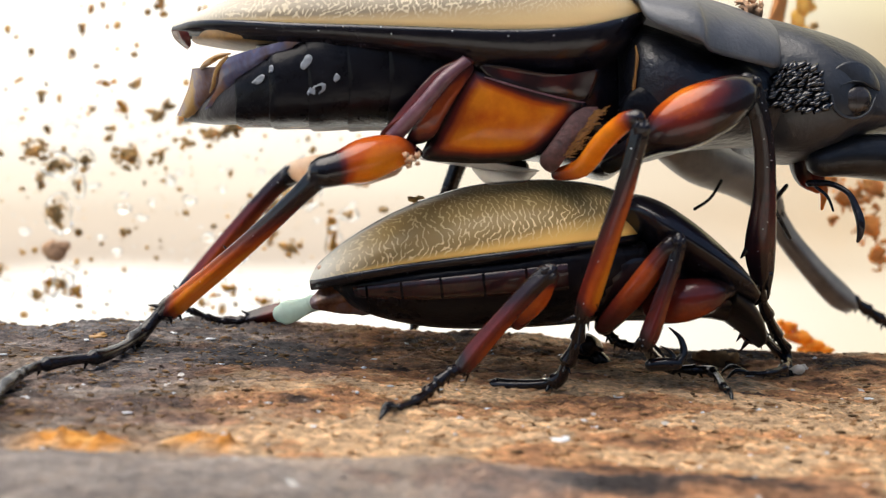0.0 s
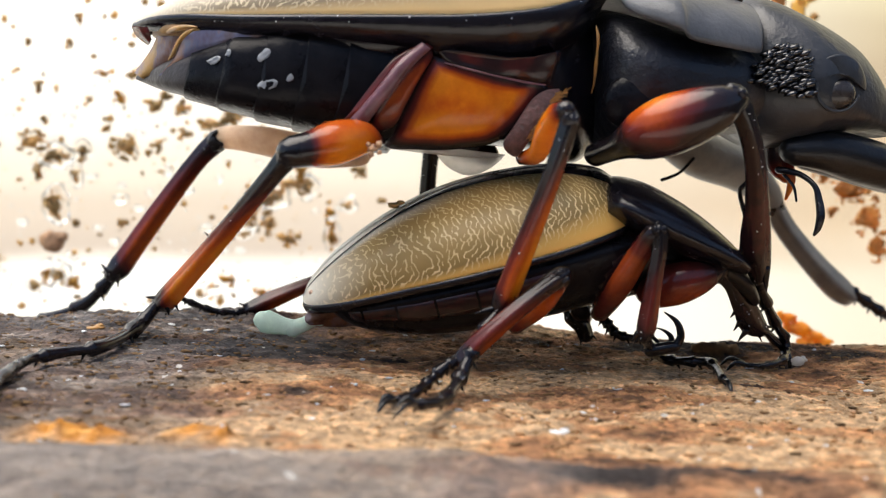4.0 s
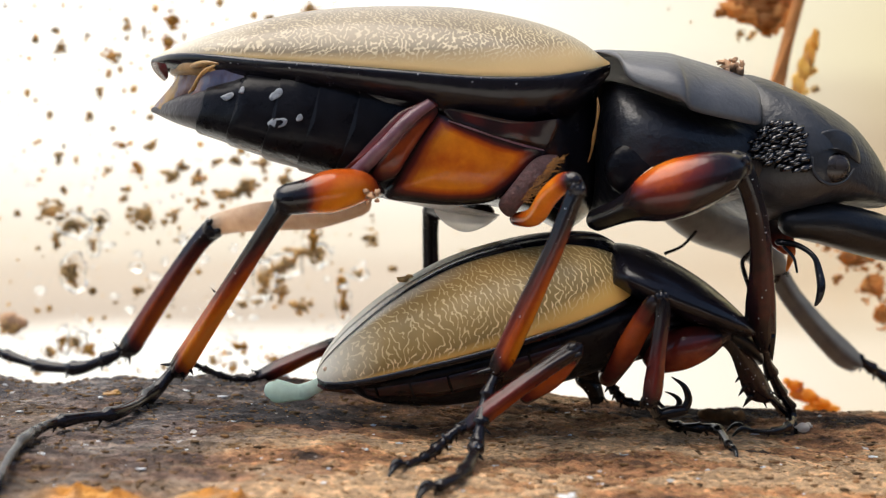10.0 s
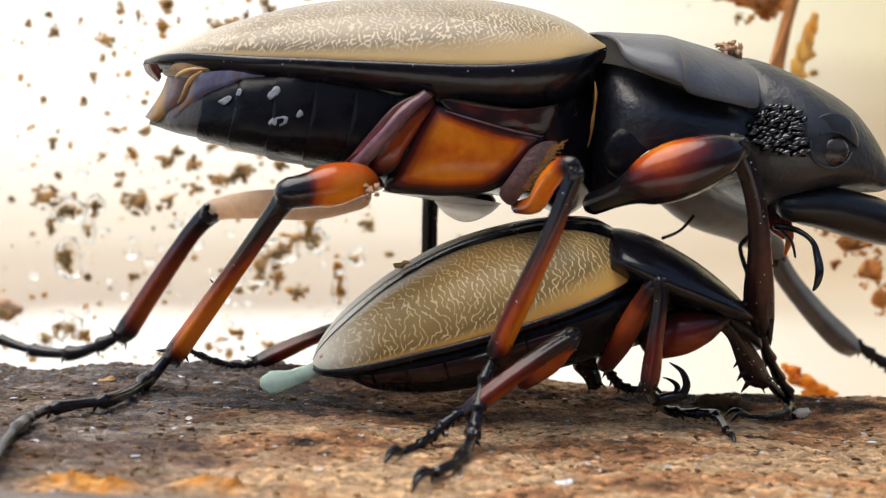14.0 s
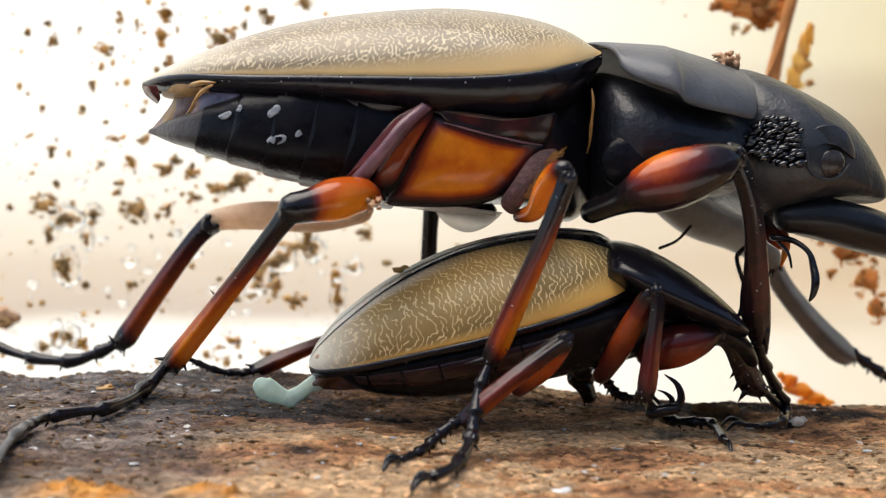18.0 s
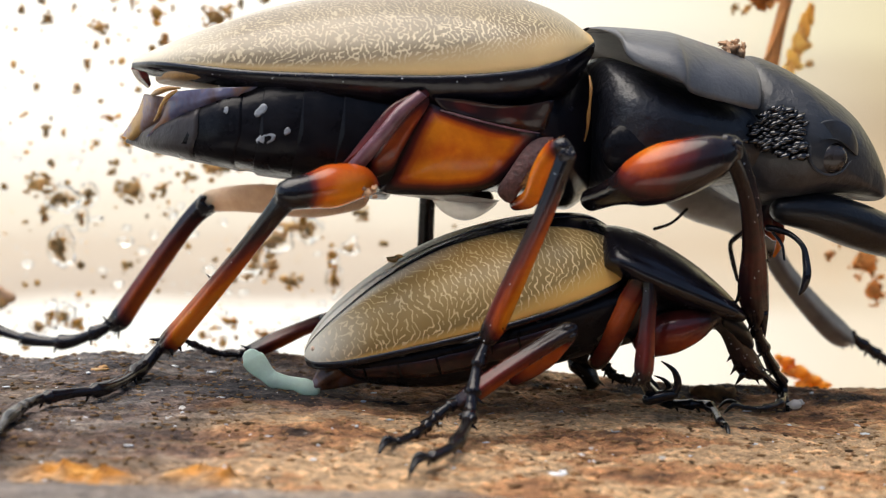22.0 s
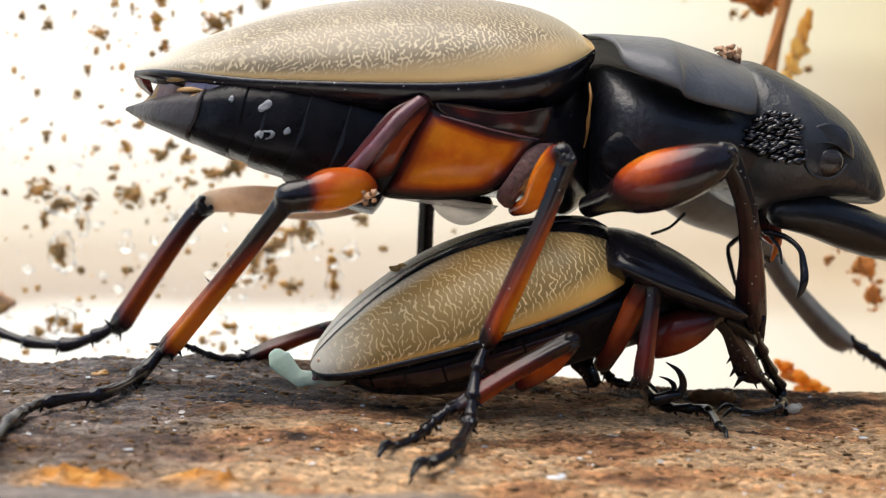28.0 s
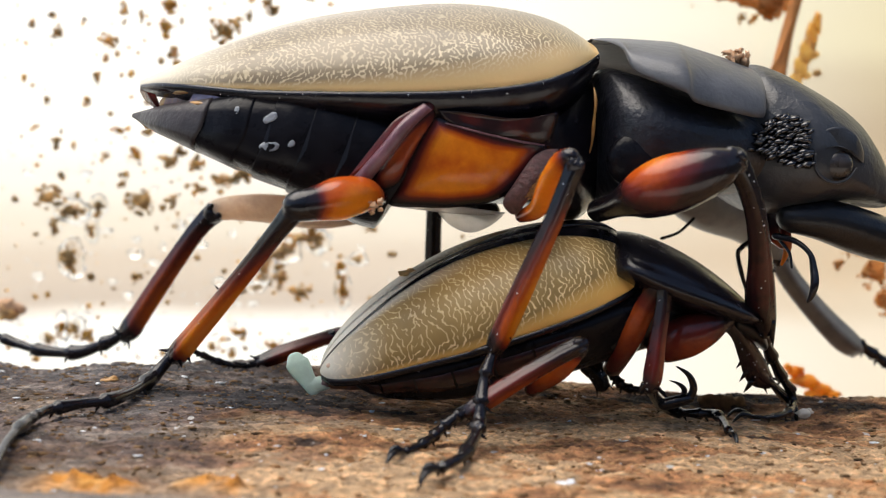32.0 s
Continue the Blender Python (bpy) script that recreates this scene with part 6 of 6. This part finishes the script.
def between(rows, t):
    """Linear between rows of (t, vector)."""
    ts = [r[0] for r in rows]
    return Vector([float(np.interp(t, ts, [r[1][i] for r in rows])) for i in range(len(rows[0][1]))])


def bend(hip, ankle, l1, l2, hint):
    """The knee of a two-boned leg, on the side of hint."""
    d = ankle - hip
    dist = min(max(d.length, abs(l1 - l2) + 0.05), (l1 + l2) * 0.9995)
    u = d.normalized()
    a = (l1 * l1 - l2 * l2 + dist * dist) / (2 * dist)
    h = math.sqrt(max(l1 * l1 - a * a, 0))
    side = (hint - hip) - u * (hint - hip).dot(u)
    return hip + u * a + side.normalized() * h


def swing(bone_from, bone_to, start, end):
    """Pose in mm that carries the bone's rest line onto start-end."""
    q = (bone_to - bone_from).rotation_difference(end - start)
    return Matrix.Translation(start) @ q.to_matrix().to_4x4()


def step(leg, root_rows, base, times, hip_pose, ankles=None, hints=None, feet=None, loose=False):
    """Key thigh, shin and foot: feet stay where they stand unless ankles says otherwise."""
    thigh, shin, foot, H, K, A = leg
    keys = ([], [], [])
    for t in times:
        B = root_rows(t)
        hp = hip_pose(t)
        hip = hp @ H
        ankle = between(ankles, t) if ankles else A
        hint = between(hints, t) if hints else hp @ K
        if loose:
            mid = hip + (hint - hip).normalized() * (K - H).length
        else:
            mid = bend(hip, ankle, (K - H).length, (A - K).length, hint)
        end = mid + (ankle - mid).normalized() * (A - K).length
        inv = (B @ Matrix.Translation(base)).inverted()
        f = between(feet, t) if feet else Vector((0, 0, 0))
        turn = Euler([radians(v) for v in f]).to_matrix().to_4x4()
        for out, m in zip(keys, (swing(H, K, hip, mid), swing(K, A, mid, end), Matrix.Translation(end) @ turn)):
            out.append((t, scaled(inv @ m)))
    for ob, rows in zip((thigh, shin, foot), keys):
        walk(ob, rows)


def motions():
    hind = [
        (0, 3.34, -0.87, -1.10),
        (1.5, 3.32, -1.11, -0.18),
        (2, 3.32, -0.72, -0.66),
        (2.5, 1.64, -0.54, -2.31),
        (3, 0.45, 0.09, -5.20),
        (3.5, 0.50, -0.16, -4.20),
        (5.5, 0.00, 0.75, -0.30),
        (6, 0.06, 0.41, 1.11),
        (6.5, 0.06, -0.02, 2.37),
        (7, 0.09, -0.03, 2.86),
        (8, 0.07, 0.03, 2.59),
        (9, 0.02, 0.07, 2.18),
        (10, -0.00, 0.06, 1.80),
        (11, -0.03, -0.02, 1.19),
        (12, -0.02, -0.03, 0.56),
        (13, -0.00, 0.00, -0.00),
        (14, 0.07, 0.05, -0.47),
        (14.5, 0.08, 0.03, -0.70),
        (16.5, 0.08, 0.14, -1.64),
        (17.5, 0.12, 0.20, -2.02),
        (18.5, 0.15, 0.34, -3.02),
        (19.5, 0.21, 0.20, -3.47),
        (20.5, 0.23, 0.29, -3.77),
        (21, 0.36, 0.25, -3.61),
        (21.5, 0.20, 0.14, -3.43),
        (22, 0.06, -0.25, -2.55),
        (23, -0.13, -0.10, -2.43),
        (24.5, -0.07, -0.21, -2.22),
        (25.5, 0.00, -0.26, -2.04),
        (27.5, 0.19, -0.38, -1.83),
        (29.5, 0.01, -0.36, -2.06),
        (32, -0.06, -0.41, -2.66),
    ]
    fore = [
        (0, 1.15, -0.54, -9.88, 0.0),
        (1.5, 1.18, -0.49, -9.79, 0.0),
        (2, 0.99, -0.45, -7.80, 0.0),
        (2.5, 0.77, -0.27, -3.50, 0.0),
        (3, 0.26, 0.24, -0.50, 0.0),
        (3.5, 0.36, 0.59, 0.60, 0.0),
        (5.5, -0.06, -0.07, 0.85, 0.0),
        (6, -0.04, -0.04, 0.85, 0.0),
        (6.5, 0.01, -0.10, 0.85, 0.0),
        (7, 0.08, -0.10, 0.48, 0.0),
        (8, 0.13, -0.04, 0.56, 0.0),
        (9, 0.11, -0.00, 0.74, 0.0),
        (10, 0.06, -0.01, 0.23, 0.0),
        (11, 0.07, -0.01, 0.38, 0.0),
        (12, -0.01, 0.01, 0.35, 0.0),
        (13, -0.00, 0.00, 0.00, 0.0),
        (14, 0.01, -0.00, 0.18, 0.0),
        (14.5, -0.00, -0.06, 0.23, 0.0),
        (16.5, -0.02, -0.04, 0.40, 0.0),
        (17.5, 0.04, -0.07, 0.19, 0.0),
        (18.5, 0.09, -0.07, 0.63, 0.0),
        (19.5, 0.09, -0.12, 0.37, 0.0),
        (20.5, 0.13, -0.16, 0.55, 0.0),
        (21, 0.28, -0.24, 2.30, 1.5),
        (21.5, 0.53, -0.70, 5.21, 1.5),
        (22, 0.54, -0.61, 4.55, 1.5),
        (23, 0.41, -0.48, 4.38, 1.5),
        (24.5, 0.31, -0.52, 4.15, 1.5),
        (25.5, 0.37, -0.57, 3.92, 1.5),
        (27.5, 0.40, -0.57, 4.14, 1.5),
        (29.5, 0.39, -0.55, 4.05, 1.5),
        (32, 0.42, -0.57, 4.02, 1.5),
    ]
    collar = [
        (0, 1.50, -0.57, 0.72, 0.0),
        (1.5, 1.50, -0.60, 0.90, 0.0),
        (2, 1.50, -0.80, 1.70, 0.0),
        (2.5, 0.81, -0.21, -0.24, 0.0),
        (3, 0.13, -0.04, -2.21, 0.0),
        (3.5, 0.15, 0.10, -2.0, 0.0),
        (5.5, 0.00, -0.03, -0.95, 0.0),
        (6, 0.00, -0.01, -0.88, 0.0),
        (8, 0.10, -0.03, -0.40, 0.0),
        (13, 0.00, 0.00, 0.00, 0.0),
        (16.5, 0.00, -0.03, 0.20, 0.0),
        (20.5, 0.18, -0.08, 0.53, 0.0),
        (21, 0.25, -0.25, 0.70, 1.0),
        (21.5, 0.42, -0.68, 1.60, 1.0),
        (23, 0.35, -0.60, 1.20, 1.0),
        (25.5, 0.30, -0.68, 1.02, 1.0),
        (32, 0.29, -0.61, 0.81, 1.0),
    ]
    sag = [
        (0, -0.30, 1.42, -13.5),
        (2, -0.13, 0.66, -5.4),
        (3, -0.40, 0.32, -3.5),
        (5.5, -0.36, -1.48, 9.2),
        (6, -0.31, 1.03, -9.1),
        (7, -0.37, -0.05, 1.6),
        (8, -0.34, 0.81, -7.9),
        (10, -0.30, -0.07, 1.3),
        (11, -0.18, 0.73, -6.8),
        (12, -0.10, -0.10, 1.0),
        (13, -0.00, -0.00, 0.0),
        (14, -0.02, 0.25, -2.4),
        (16.5, -0.05, -0.44, 4.5),
        (18, -0.03, -0.40, 2.8),
        (19, -0.01, 0.27, -3.2),
        (21, -0.05, -0.05, -1.2),
        (22, -0.62, -0.79, -1.6),
        (23, -0.26, -0.5, 2.0),
        (24, -0.30, -0.15, -0.8),
        (25.5, -0.36, -0.5, 3.0),
        (27.5, -0.50, -1.25, 7.6),
        (32, -0.63, -1.75, 11.1),
    ]
    lower = [
        (0, 0.58, 0.69, 9.79, -18.0),
        (1.5, 0.63, 0.66, 9.25, -18.0),
        (2, 0.70, 0.44, 8.64, -18.0),
        (2.5, 0.51, 0.44, 3.21, -9.0),
        (3, -0.10, 0.23, 2.44, -5.0),
        (3.5, -0.08, 0.34, 2.65, -5.0),
        (5.5, -0.06, -0.01, -0.34, 0.0),
        (6, -0.07, -0.02, -0.09, 0.0),
        (6.5, -0.06, -0.01, -0.04, 0.0),
        (7, -0.05, 0.04, 0.03, 0.0),
        (8, -0.05, 0.02, 0.04, 0.0),
        (9, -0.01, 0.07, 0.19, 0.0),
        (10, -0.01, 0.10, 0.17, 0.0),
        (11, 0.01, 0.08, -0.02, 0.0),
        (12, 0.02, 0.00, 0.00, 0.0),
        (13, -0.00, 0.00, 0.00, 0.0),
        (14, 0.00, 0.06, 0.03, 0.0),
        (14.5, 0.01, 0.06, 0.03, 0.0),
        (16.5, 0.02, 0.05, -0.26, 0.0),
        (17.5, -0.02, 0.11, 1.35, -2.0),
        (18.5, -0.09, 0.11, 2.27, -4.0),
        (19.5, -0.10, 0.08, 3.07, -5.0),
        (20.5, -0.08, 0.06, 2.82, -5.0),
        (21, -0.07, 0.09, 2.64, -4.0),
        (21.5, -0.10, -0.17, 1.78, -2.0),
        (22, -0.16, -0.35, 0.77, 0.0),
        (23, 0.32, -0.29, -0.87, 2.0),
        (24.5, 0.37, -0.50, -1.53, 2.0),
        (25.5, 0.40, -0.33, -0.87, 2.0),
        (27.5, 0.28, -0.46, -0.78, 2.0),
        (29.5, 0.31, -0.42, -1.34, 2.0),
        (32, 0.33, -0.40, -1.01, 2.0),
    ]
    times = [r[0] for r in hind]
    extra_times = sorted(set(times + [2.3, 2.6, 2.7, 2.8, 2.9, 3.1, 3.2, 5.7, 5.9]))

    def pose_of(rows, pivot, axis=None):
        table = [(r[0], r[1:]) for r in rows]
        return lambda t: turned(pivot, *between(table, t), axis=axis)

    body, front, neck, girl = pose_of(hind, HIND_PIVOT), pose_of(fore, FORE_PIVOT, Vector((1, 0, 0))), pose_of(collar, FORE_PIVOT, Vector((1, 0, 0))), pose_of(lower, FEMALE_PIVOT, FEMALE_AXIS)
    walk(male, [(t, scaled(body(t) @ Matrix.Translation(BASE_MALE))) for t in times])
    walk(female, [(t, scaled(girl(t) @ Matrix.Translation(BASE_FEMALE))) for t in times])
    # neck and head turn on the body; the abdomen sags and rises
    for ob, turn in ((male_parts["prothorax"], neck), (male_parts["head"], front)):
        o = Matrix.Translation(Vector(ob.location) / MM + BASE_MALE)
        walk(ob, [(t, scaled((body(t) @ Matrix.Translation(BASE_MALE)).inverted() @ turn(t) @ o)) for t in times])
    ab = male_parts["abdomen"]
    o = Vector(ab.location) / MM
    walk(ab, [(t, scaled(Matrix.Translation(o + Vector((dx, 0, dz))) @ Matrix.Rotation(radians(a), 4, "Y"))) for t, dx, dz, a in sag])
    gape = [(0, 1), (2, 0.8), (3, 1), (5.5, 0.6), (6, 1.2), (7, 0.6), (8, 1.1), (10, 0.7), (11, 1), (12, 0.7), (13, 0.9), (14, 0.95), (16.5, 0.5), (18, 0.65), (19, 1.1), (21, 1), (22, 0.9), (23, 0.85), (25.5, 0.8), (27.5, 0.8), (32, 0.8)]
    tuck = [(0, (0, 0, 0)), (22, (0, 0, 0)), (23, (0.2, 0.1, -0.4)), (25.5, (0.3, 0.2, -0.6)), (27.5, (0.5, 0.2, -0.7)), (32, (0.6, 0.2, -0.9))]
    stretch = [(0, 0.0), (21, 0.0), (22, 1.0), (23, 1.3), (25.5, 1.3), (27.5, 1.1), (32, 1.1)]
    for name, far_in in (("tail_flap", (2.6, 0, -0.3)), ("inner_flap", (1.2, 0.8, -0.5)), ("wing_fold", (2.2, 0.6, 0.2))):
        ob = male_parts[name]
        o = Vector(ob.location) / MM
        walk(ob, [(t, scaled(Matrix.Translation(o + Vector(far_in) * (0.9 - g) - between([(q, (e, 0, 0)) for q, e in stretch], t) + between(tuck, t) * (2.2 if name == "wing_fold" else 1.0)))) for t, g in gape])
    for name, share in (("ring0", 1.0), ("ring1", 0.5)):
        ob = male_parts[name]
        o = Vector(ob.location) / MM
        walk(ob, [(t, scaled(Matrix.Translation(o - Vector((e * share, 0, 0.1 * e * share))))) for t, e in stretch])
    # the wing cases settle on the back after the jerk
    settle = [(0, 0.0, 0.0, 0.0), (21, 0.0, 0.0, 0.0), (21.5, 4.5, -0.2, 0.5), (22, 7.0, -0.3, 0.75), (25.5, 7.0, -0.5, 0.75), (27.5, 7.2, -1.1, 0.8), (32, 7.2, -1.2, 0.8)]
    hinge = Vector((13, 0, 31))
    for side in (-1, 1):
        ob = male_parts["wing_case%d" % side]
        o = Matrix.Translation(Vector(ob.location) / MM + BASE_MALE - hinge)
        walk(ob, [(t, scaled(Matrix.Translation(hinge - BASE_MALE + Vector((-0.3 * roll / 5, 0, up))) @ Matrix.Rotation(radians(tip), 4, "Y") @ Matrix.Rotation(radians(-side * roll), 4, "X") @ o)) for t, roll, tip, up in settle])
    crumb_o = Vector(neck_crumb.location) / MM
    walk(neck_crumb, [(t, scaled(neck(t) @ Matrix.Translation(crumb_o))) for t in times])
    crumb_h = Vector(joint_crumb.location) / MM
    walk(joint_crumb, [(t, scaled(body(t) @ Matrix.Translation(crumb_h))) for t in times])
    crumb_o = Vector(back_crumb.location) / MM
    walk(back_crumb, [(t, scaled(girl(t) @ Matrix.Translation(crumb_o))) for t in times])
    # the far hind foot brushes a chip down the tub wall
    chip = Vector(wall_chip.location) / MM
    slid = Vector((-7.35, 0, -1.76))
    walk(wall_chip, [(0, scaled(Matrix.Translation(chip))), (4.0, scaled(Matrix.Translation(chip))), (4.8, scaled(Matrix.Translation(chip + slid) @ Matrix.Rotation(radians(25), 4, "Y"))), (32, scaled(Matrix.Translation(chip + slid) @ Matrix.Rotation(radians(25), 4, "Y")))])
    # the male's legs
    step(male_parts["front_near"], body, BASE_MALE, times, neck, None,
         [(0, (22.80, -11.50, 22.30)), (2, (22.80, -11.50, 22.40)), (2.5, (21.16, -15.70, 21.36)), (3, (20.82, -15.50, 21.13)), (6, (21.49, -13.80, 21.19)), (13, (21.74, -13.40, 21.48)),
          (20.5, (21.80, -13.20, 21.57)), (22, (21.20, -15.00, 20.80)), (25, (21.06, -15.30, 20.64)), (32, (21.02, -15.40, 20.61))], loose=True)
    step(male_parts["front_far"], body, BASE_MALE, times, lambda t: Matrix.Identity(4))
    step(male_parts["hind_near"], body, BASE_MALE, times, body)
    step(male_parts["mid_far"], body, BASE_MALE, times, body)
    stand = (male_parts["mid_near"][5], male_parts["mid_near"][4])
    step(male_parts["mid_near"], body, BASE_MALE, extra_times, body,
         [(0, (11.09, -15.00, 7.21)), (2, (11.16, -15.00, 7.47)), (2.5, (11.34, -15.00, 7.57)), (2.6, (11.30, -15.00, 9.74)), (2.7, (9.71, -17.00, 11.60)), (2.8, (10.63, -18.00, 13.74)),
          (2.9, (9.57, -18.00, 14.30)), (3.0, (6.58, -18.00, 10.54)), (3.1, (5.41, -17.00, 8.80)), (3.2, (5.39, -16.00, 5.52)), (3.5, (5.05, -16.00, 5.84)), (5.5, (4.00, -16.00, 6.67)), (6.5, stand[0]), (16.5, stand[0]),
          (19, (3.73, -16.00, 6.74)), (21.5, (3.77, -16.00, 6.78)), (24.5, (3.85, -16.00, 6.70)), (32, (3.78, -16.00, 6.85))],
         [(0, (14.66, -19.00, 20.03)), (2, (14.68, -19.00, 20.04)), (2.5, (14.17, -19.00, 20.38)), (2.6, (12.61, -18.00, 24.18)), (2.7, (12.90, -17.00, 25.30)), (2.8, (12.72, -17.00, 26.19)),
          (2.9, (12.70, -17.00, 26.92)), (3.0, (11.35, -18.00, 23.48)), (3.1, (9.26, -19.00, 21.46)), (3.2, (9.30, -19.00, 19.20)), (3.5, (9.13, -19.00, 19.43)), (5.5, (9.02, -19.00, 20.04)), (6.5, stand[1]), (16.5, stand[1]),
          (19, (8.73, -19.00, 20.13)), (21.5, (9.05, -19.00, 20.35)), (24.5, (9.25, -19.00, 20.29)), (32, (9.31, -19.00, 20.39))],
         [(0, (6, 0, -105)), (2.5, (6, 0, -105)), (2.6, (3, 0, -70)), (2.7, (0, 0, -35)), (2.8, (0, 0, 0)), (3.0, (0, 28, 0)), (3.2, (0, 14, 0)), (3.5, (0, 18, 0)), (5.5, (0, 2, 0)), (6.5, (0, 0, 0)), (16.5, (0, 0, 0)), (19, (0, -2, 0)), (32, (0, -4, 0))], loose=True)
    stand = (male_parts["hind_far"][5], male_parts["hind_far"][4])
    step(male_parts["hind_far"], body, BASE_MALE, extra_times, body,
         [(0, (-25.22, 16.00, 2.61)), (2, (-25.28, 16.00, 2.84)), (2.5, (-26.42, 14.00, 3.49)), (3.0, (-27.97, 13.00, 3.71)), (3.5, (-28.15, 11.00, 4.34)), (5.5, (-38.35, 14.00, 9.90)), (5.7, (-37.52, 14.00, 8.63)), (5.9, (-34.59, 14.00, 7.14)), (6, (-32.67, 13.00, 6.74)),
          (6.5, (-32.21, 13.00, 5.27)), (7, (-32.28, 13.00, 3.96)), (8, stand[0]), (16.5, stand[0]), (32, stand[0])],
         [(0, (-14.51, 15.00, 14.33)), (2, (-14.62, 15.00, 14.30)), (2.5, (-16.83, 13.00, 14.98)), (3.0, (-17.88, 11.00, 15.57)), (3.5, (-18.23, 10.00, 16.19)), (5.5, (-21.36, 8.00, 19.48)), (6, (-21.53, 8.00, 17.64)), (6.5, (-21.45, 8.00, 17.01)), (7, (-21.41, 8.00, 16.94)), (8, stand[1]), (16.5, stand[1]),
          (21, (-21.17, 8.00, 15.01)), (24.5, (-21.59, 8.00, 15.82)), (32, (-21.43, 8.00, 15.52))],
         [(0, (0, -20, 20)), (2.5, (0, -20, 10)), (3.5, (0, -20, 0)), (5.5, (0, -22, 0)), (6, (0, -14, 0)), (7, (0, 0, 0)), (32, (0, 0, 0))], loose=True)
    # the female's legs
    for name in ("hind_near", "mid_near", "front_near", "hind_far", "mid_far"):
        step(female_parts[name], girl, BASE_FEMALE, times, girl)
    # the pale membrane under the female's tail, in two rigid pieces, and the tail tip that carries it
    soft = [(0, (-8.13, -7.00, 5.65), (-10.44, -7.00, 5.09), (-12.49, -7.00, 4.27)), (0.5, (-9.22, -7.00, 3.37), (-11.09, -7.00, 2.53), (-13.00, -7.00, 2.16)),
            (1, (-8.83, -7.00, 3.48), (-11.25, -7.00, 2.56), (-13.38, -7.00, 2.28)), (2, (-8.96, -7.00, 1.85), (-11.47, -7.00, 1.02), (-13.91, -7.00, 1.34)),
            (2.5, (-9.31, -7.00, 1.48), (-12.08, -7.00, 0.69), (-14.42, -7.00, 1.75)), (3, (-9.19, -7.00, 2.82), (-11.70, -7.00, 1.62), (-14.14, -7.00, 1.71)),
            (3.5, (-9.41, -7.00, 3.40), (-11.73, -7.00, 2.38), (-14.04, -7.00, 2.61)), (5.5, (-9.80, -7.00, 2.94), (-12.01, -7.00, 3.21), (-14.12, -7.00, 4.04)),
            (6, (-9.47, -7.00, 3.47), (-11.96, -7.00, 3.37), (-14.39, -7.00, 3.92)), (7, (-9.49, -7.00, 3.35), (-11.89, -7.00, 3.35), (-14.23, -7.00, 4.06)),
            (8, (-9.67, -7.00, 3.35), (-12.11, -7.00, 3.21), (-14.41, -7.00, 3.96)), (9, (-9.57, -7.00, 3.52), (-12.02, -7.00, 3.00), (-14.46, -7.00, 3.00)),
            (10, (-10.03, -7.00, 3.45), (-12.07, -7.00, 2.74), (-14.19, -7.00, 2.79)), (11, (-9.86, -7.00, 3.46), (-12.08, -7.00, 2.76), (-14.31, -7.00, 2.48)),
            (12, (-9.75, -7.00, 3.57), (-12.05, -7.00, 2.96), (-14.36, -7.00, 3.01)), (13, (-10.15, -7.00, 3.53), (-11.91, -7.00, 2.28), (-14.13, -7.00, 1.72)),
            (14, (-9.88, -7.00, 3.65), (-11.96, -7.00, 2.82), (-14.17, -7.00, 2.21)), (16.5, (-9.18, -7.00, 2.71), (-11.91, -7.00, 1.63), (-14.25, -7.00, 2.00)),
            (17, (-9.55, -7.00, 2.86), (-12.09, -7.00, 1.79), (-14.39, -7.00, 2.35)), (18, (-9.81, -7.00, 3.12), (-12.35, -7.00, 1.72), (-14.59, -7.00, 2.70)),
            (19, (-9.64, -7.00, 2.11), (-12.64, -7.00, 1.36), (-14.92, -7.00, 3.41)), (20, (-9.74, -7.00, 1.78), (-12.77, -7.00, 1.31), (-15.00, -7.00, 3.31)),
            (21, (-10.37, -7.00, 0.89), (-13.40, -7.00, 1.63), (-15.16, -7.00, 3.82)), (22, (-9.78, -7.00, 1.00), (-13.07, -7.00, 1.68), (-15.06, -7.00, 3.63)),
            (23, (-9.95, -7.00, 0.60), (-12.32, -7.00, 2.03), (-13.16, -7.00, 4.72)), (24, (-9.16, -7.00, 2.48), (-10.76, -7.00, 2.79), (-12.62, -7.00, 3.67)),
            (28, (-9.49, -7.00, 2.29), (-11.50, -7.00, 2.71), (-12.91, -7.00, 4.01)), (32, (-9.34, -7.00, 2.49), (-11.13, -7.00, 2.81), (-12.12, -7.00, 4.25))]
    tip, near, far = female_parts["tail_tip"], female_parts["membrane"], female_parts["membrane_end"]
    pivot = female_parts["tail_pivot"]
    keys = ([], [], [])
    for t, a, b, c in soft:
        a, b, c = Vector(a), Vector(b), Vector(c)
        inv = (girl(t) @ Matrix.Translation(BASE_FEMALE)).inverted()
        u = (c - b).normalized()
        joint = c - u * MEMBRANE_LENGTH
        v = (joint - a).normalized()
        left = Vector((-1, 0, 0))
        start = girl(t) @ pivot
        keys[0].append((t, scaled(inv @ swing(Vector(), TAIL_REST, start, a + v * 0.3))))
        keys[1].append((t, scaled(inv @ swing(Vector(), left, joint - v * MEMBRANE_LENGTH, joint))))
        keys[2].append((t, scaled(inv @ swing(Vector(), left, joint, c))))
    for ob, rows in zip((tip, near, far), keys):
        walk(ob, rows)


motions()
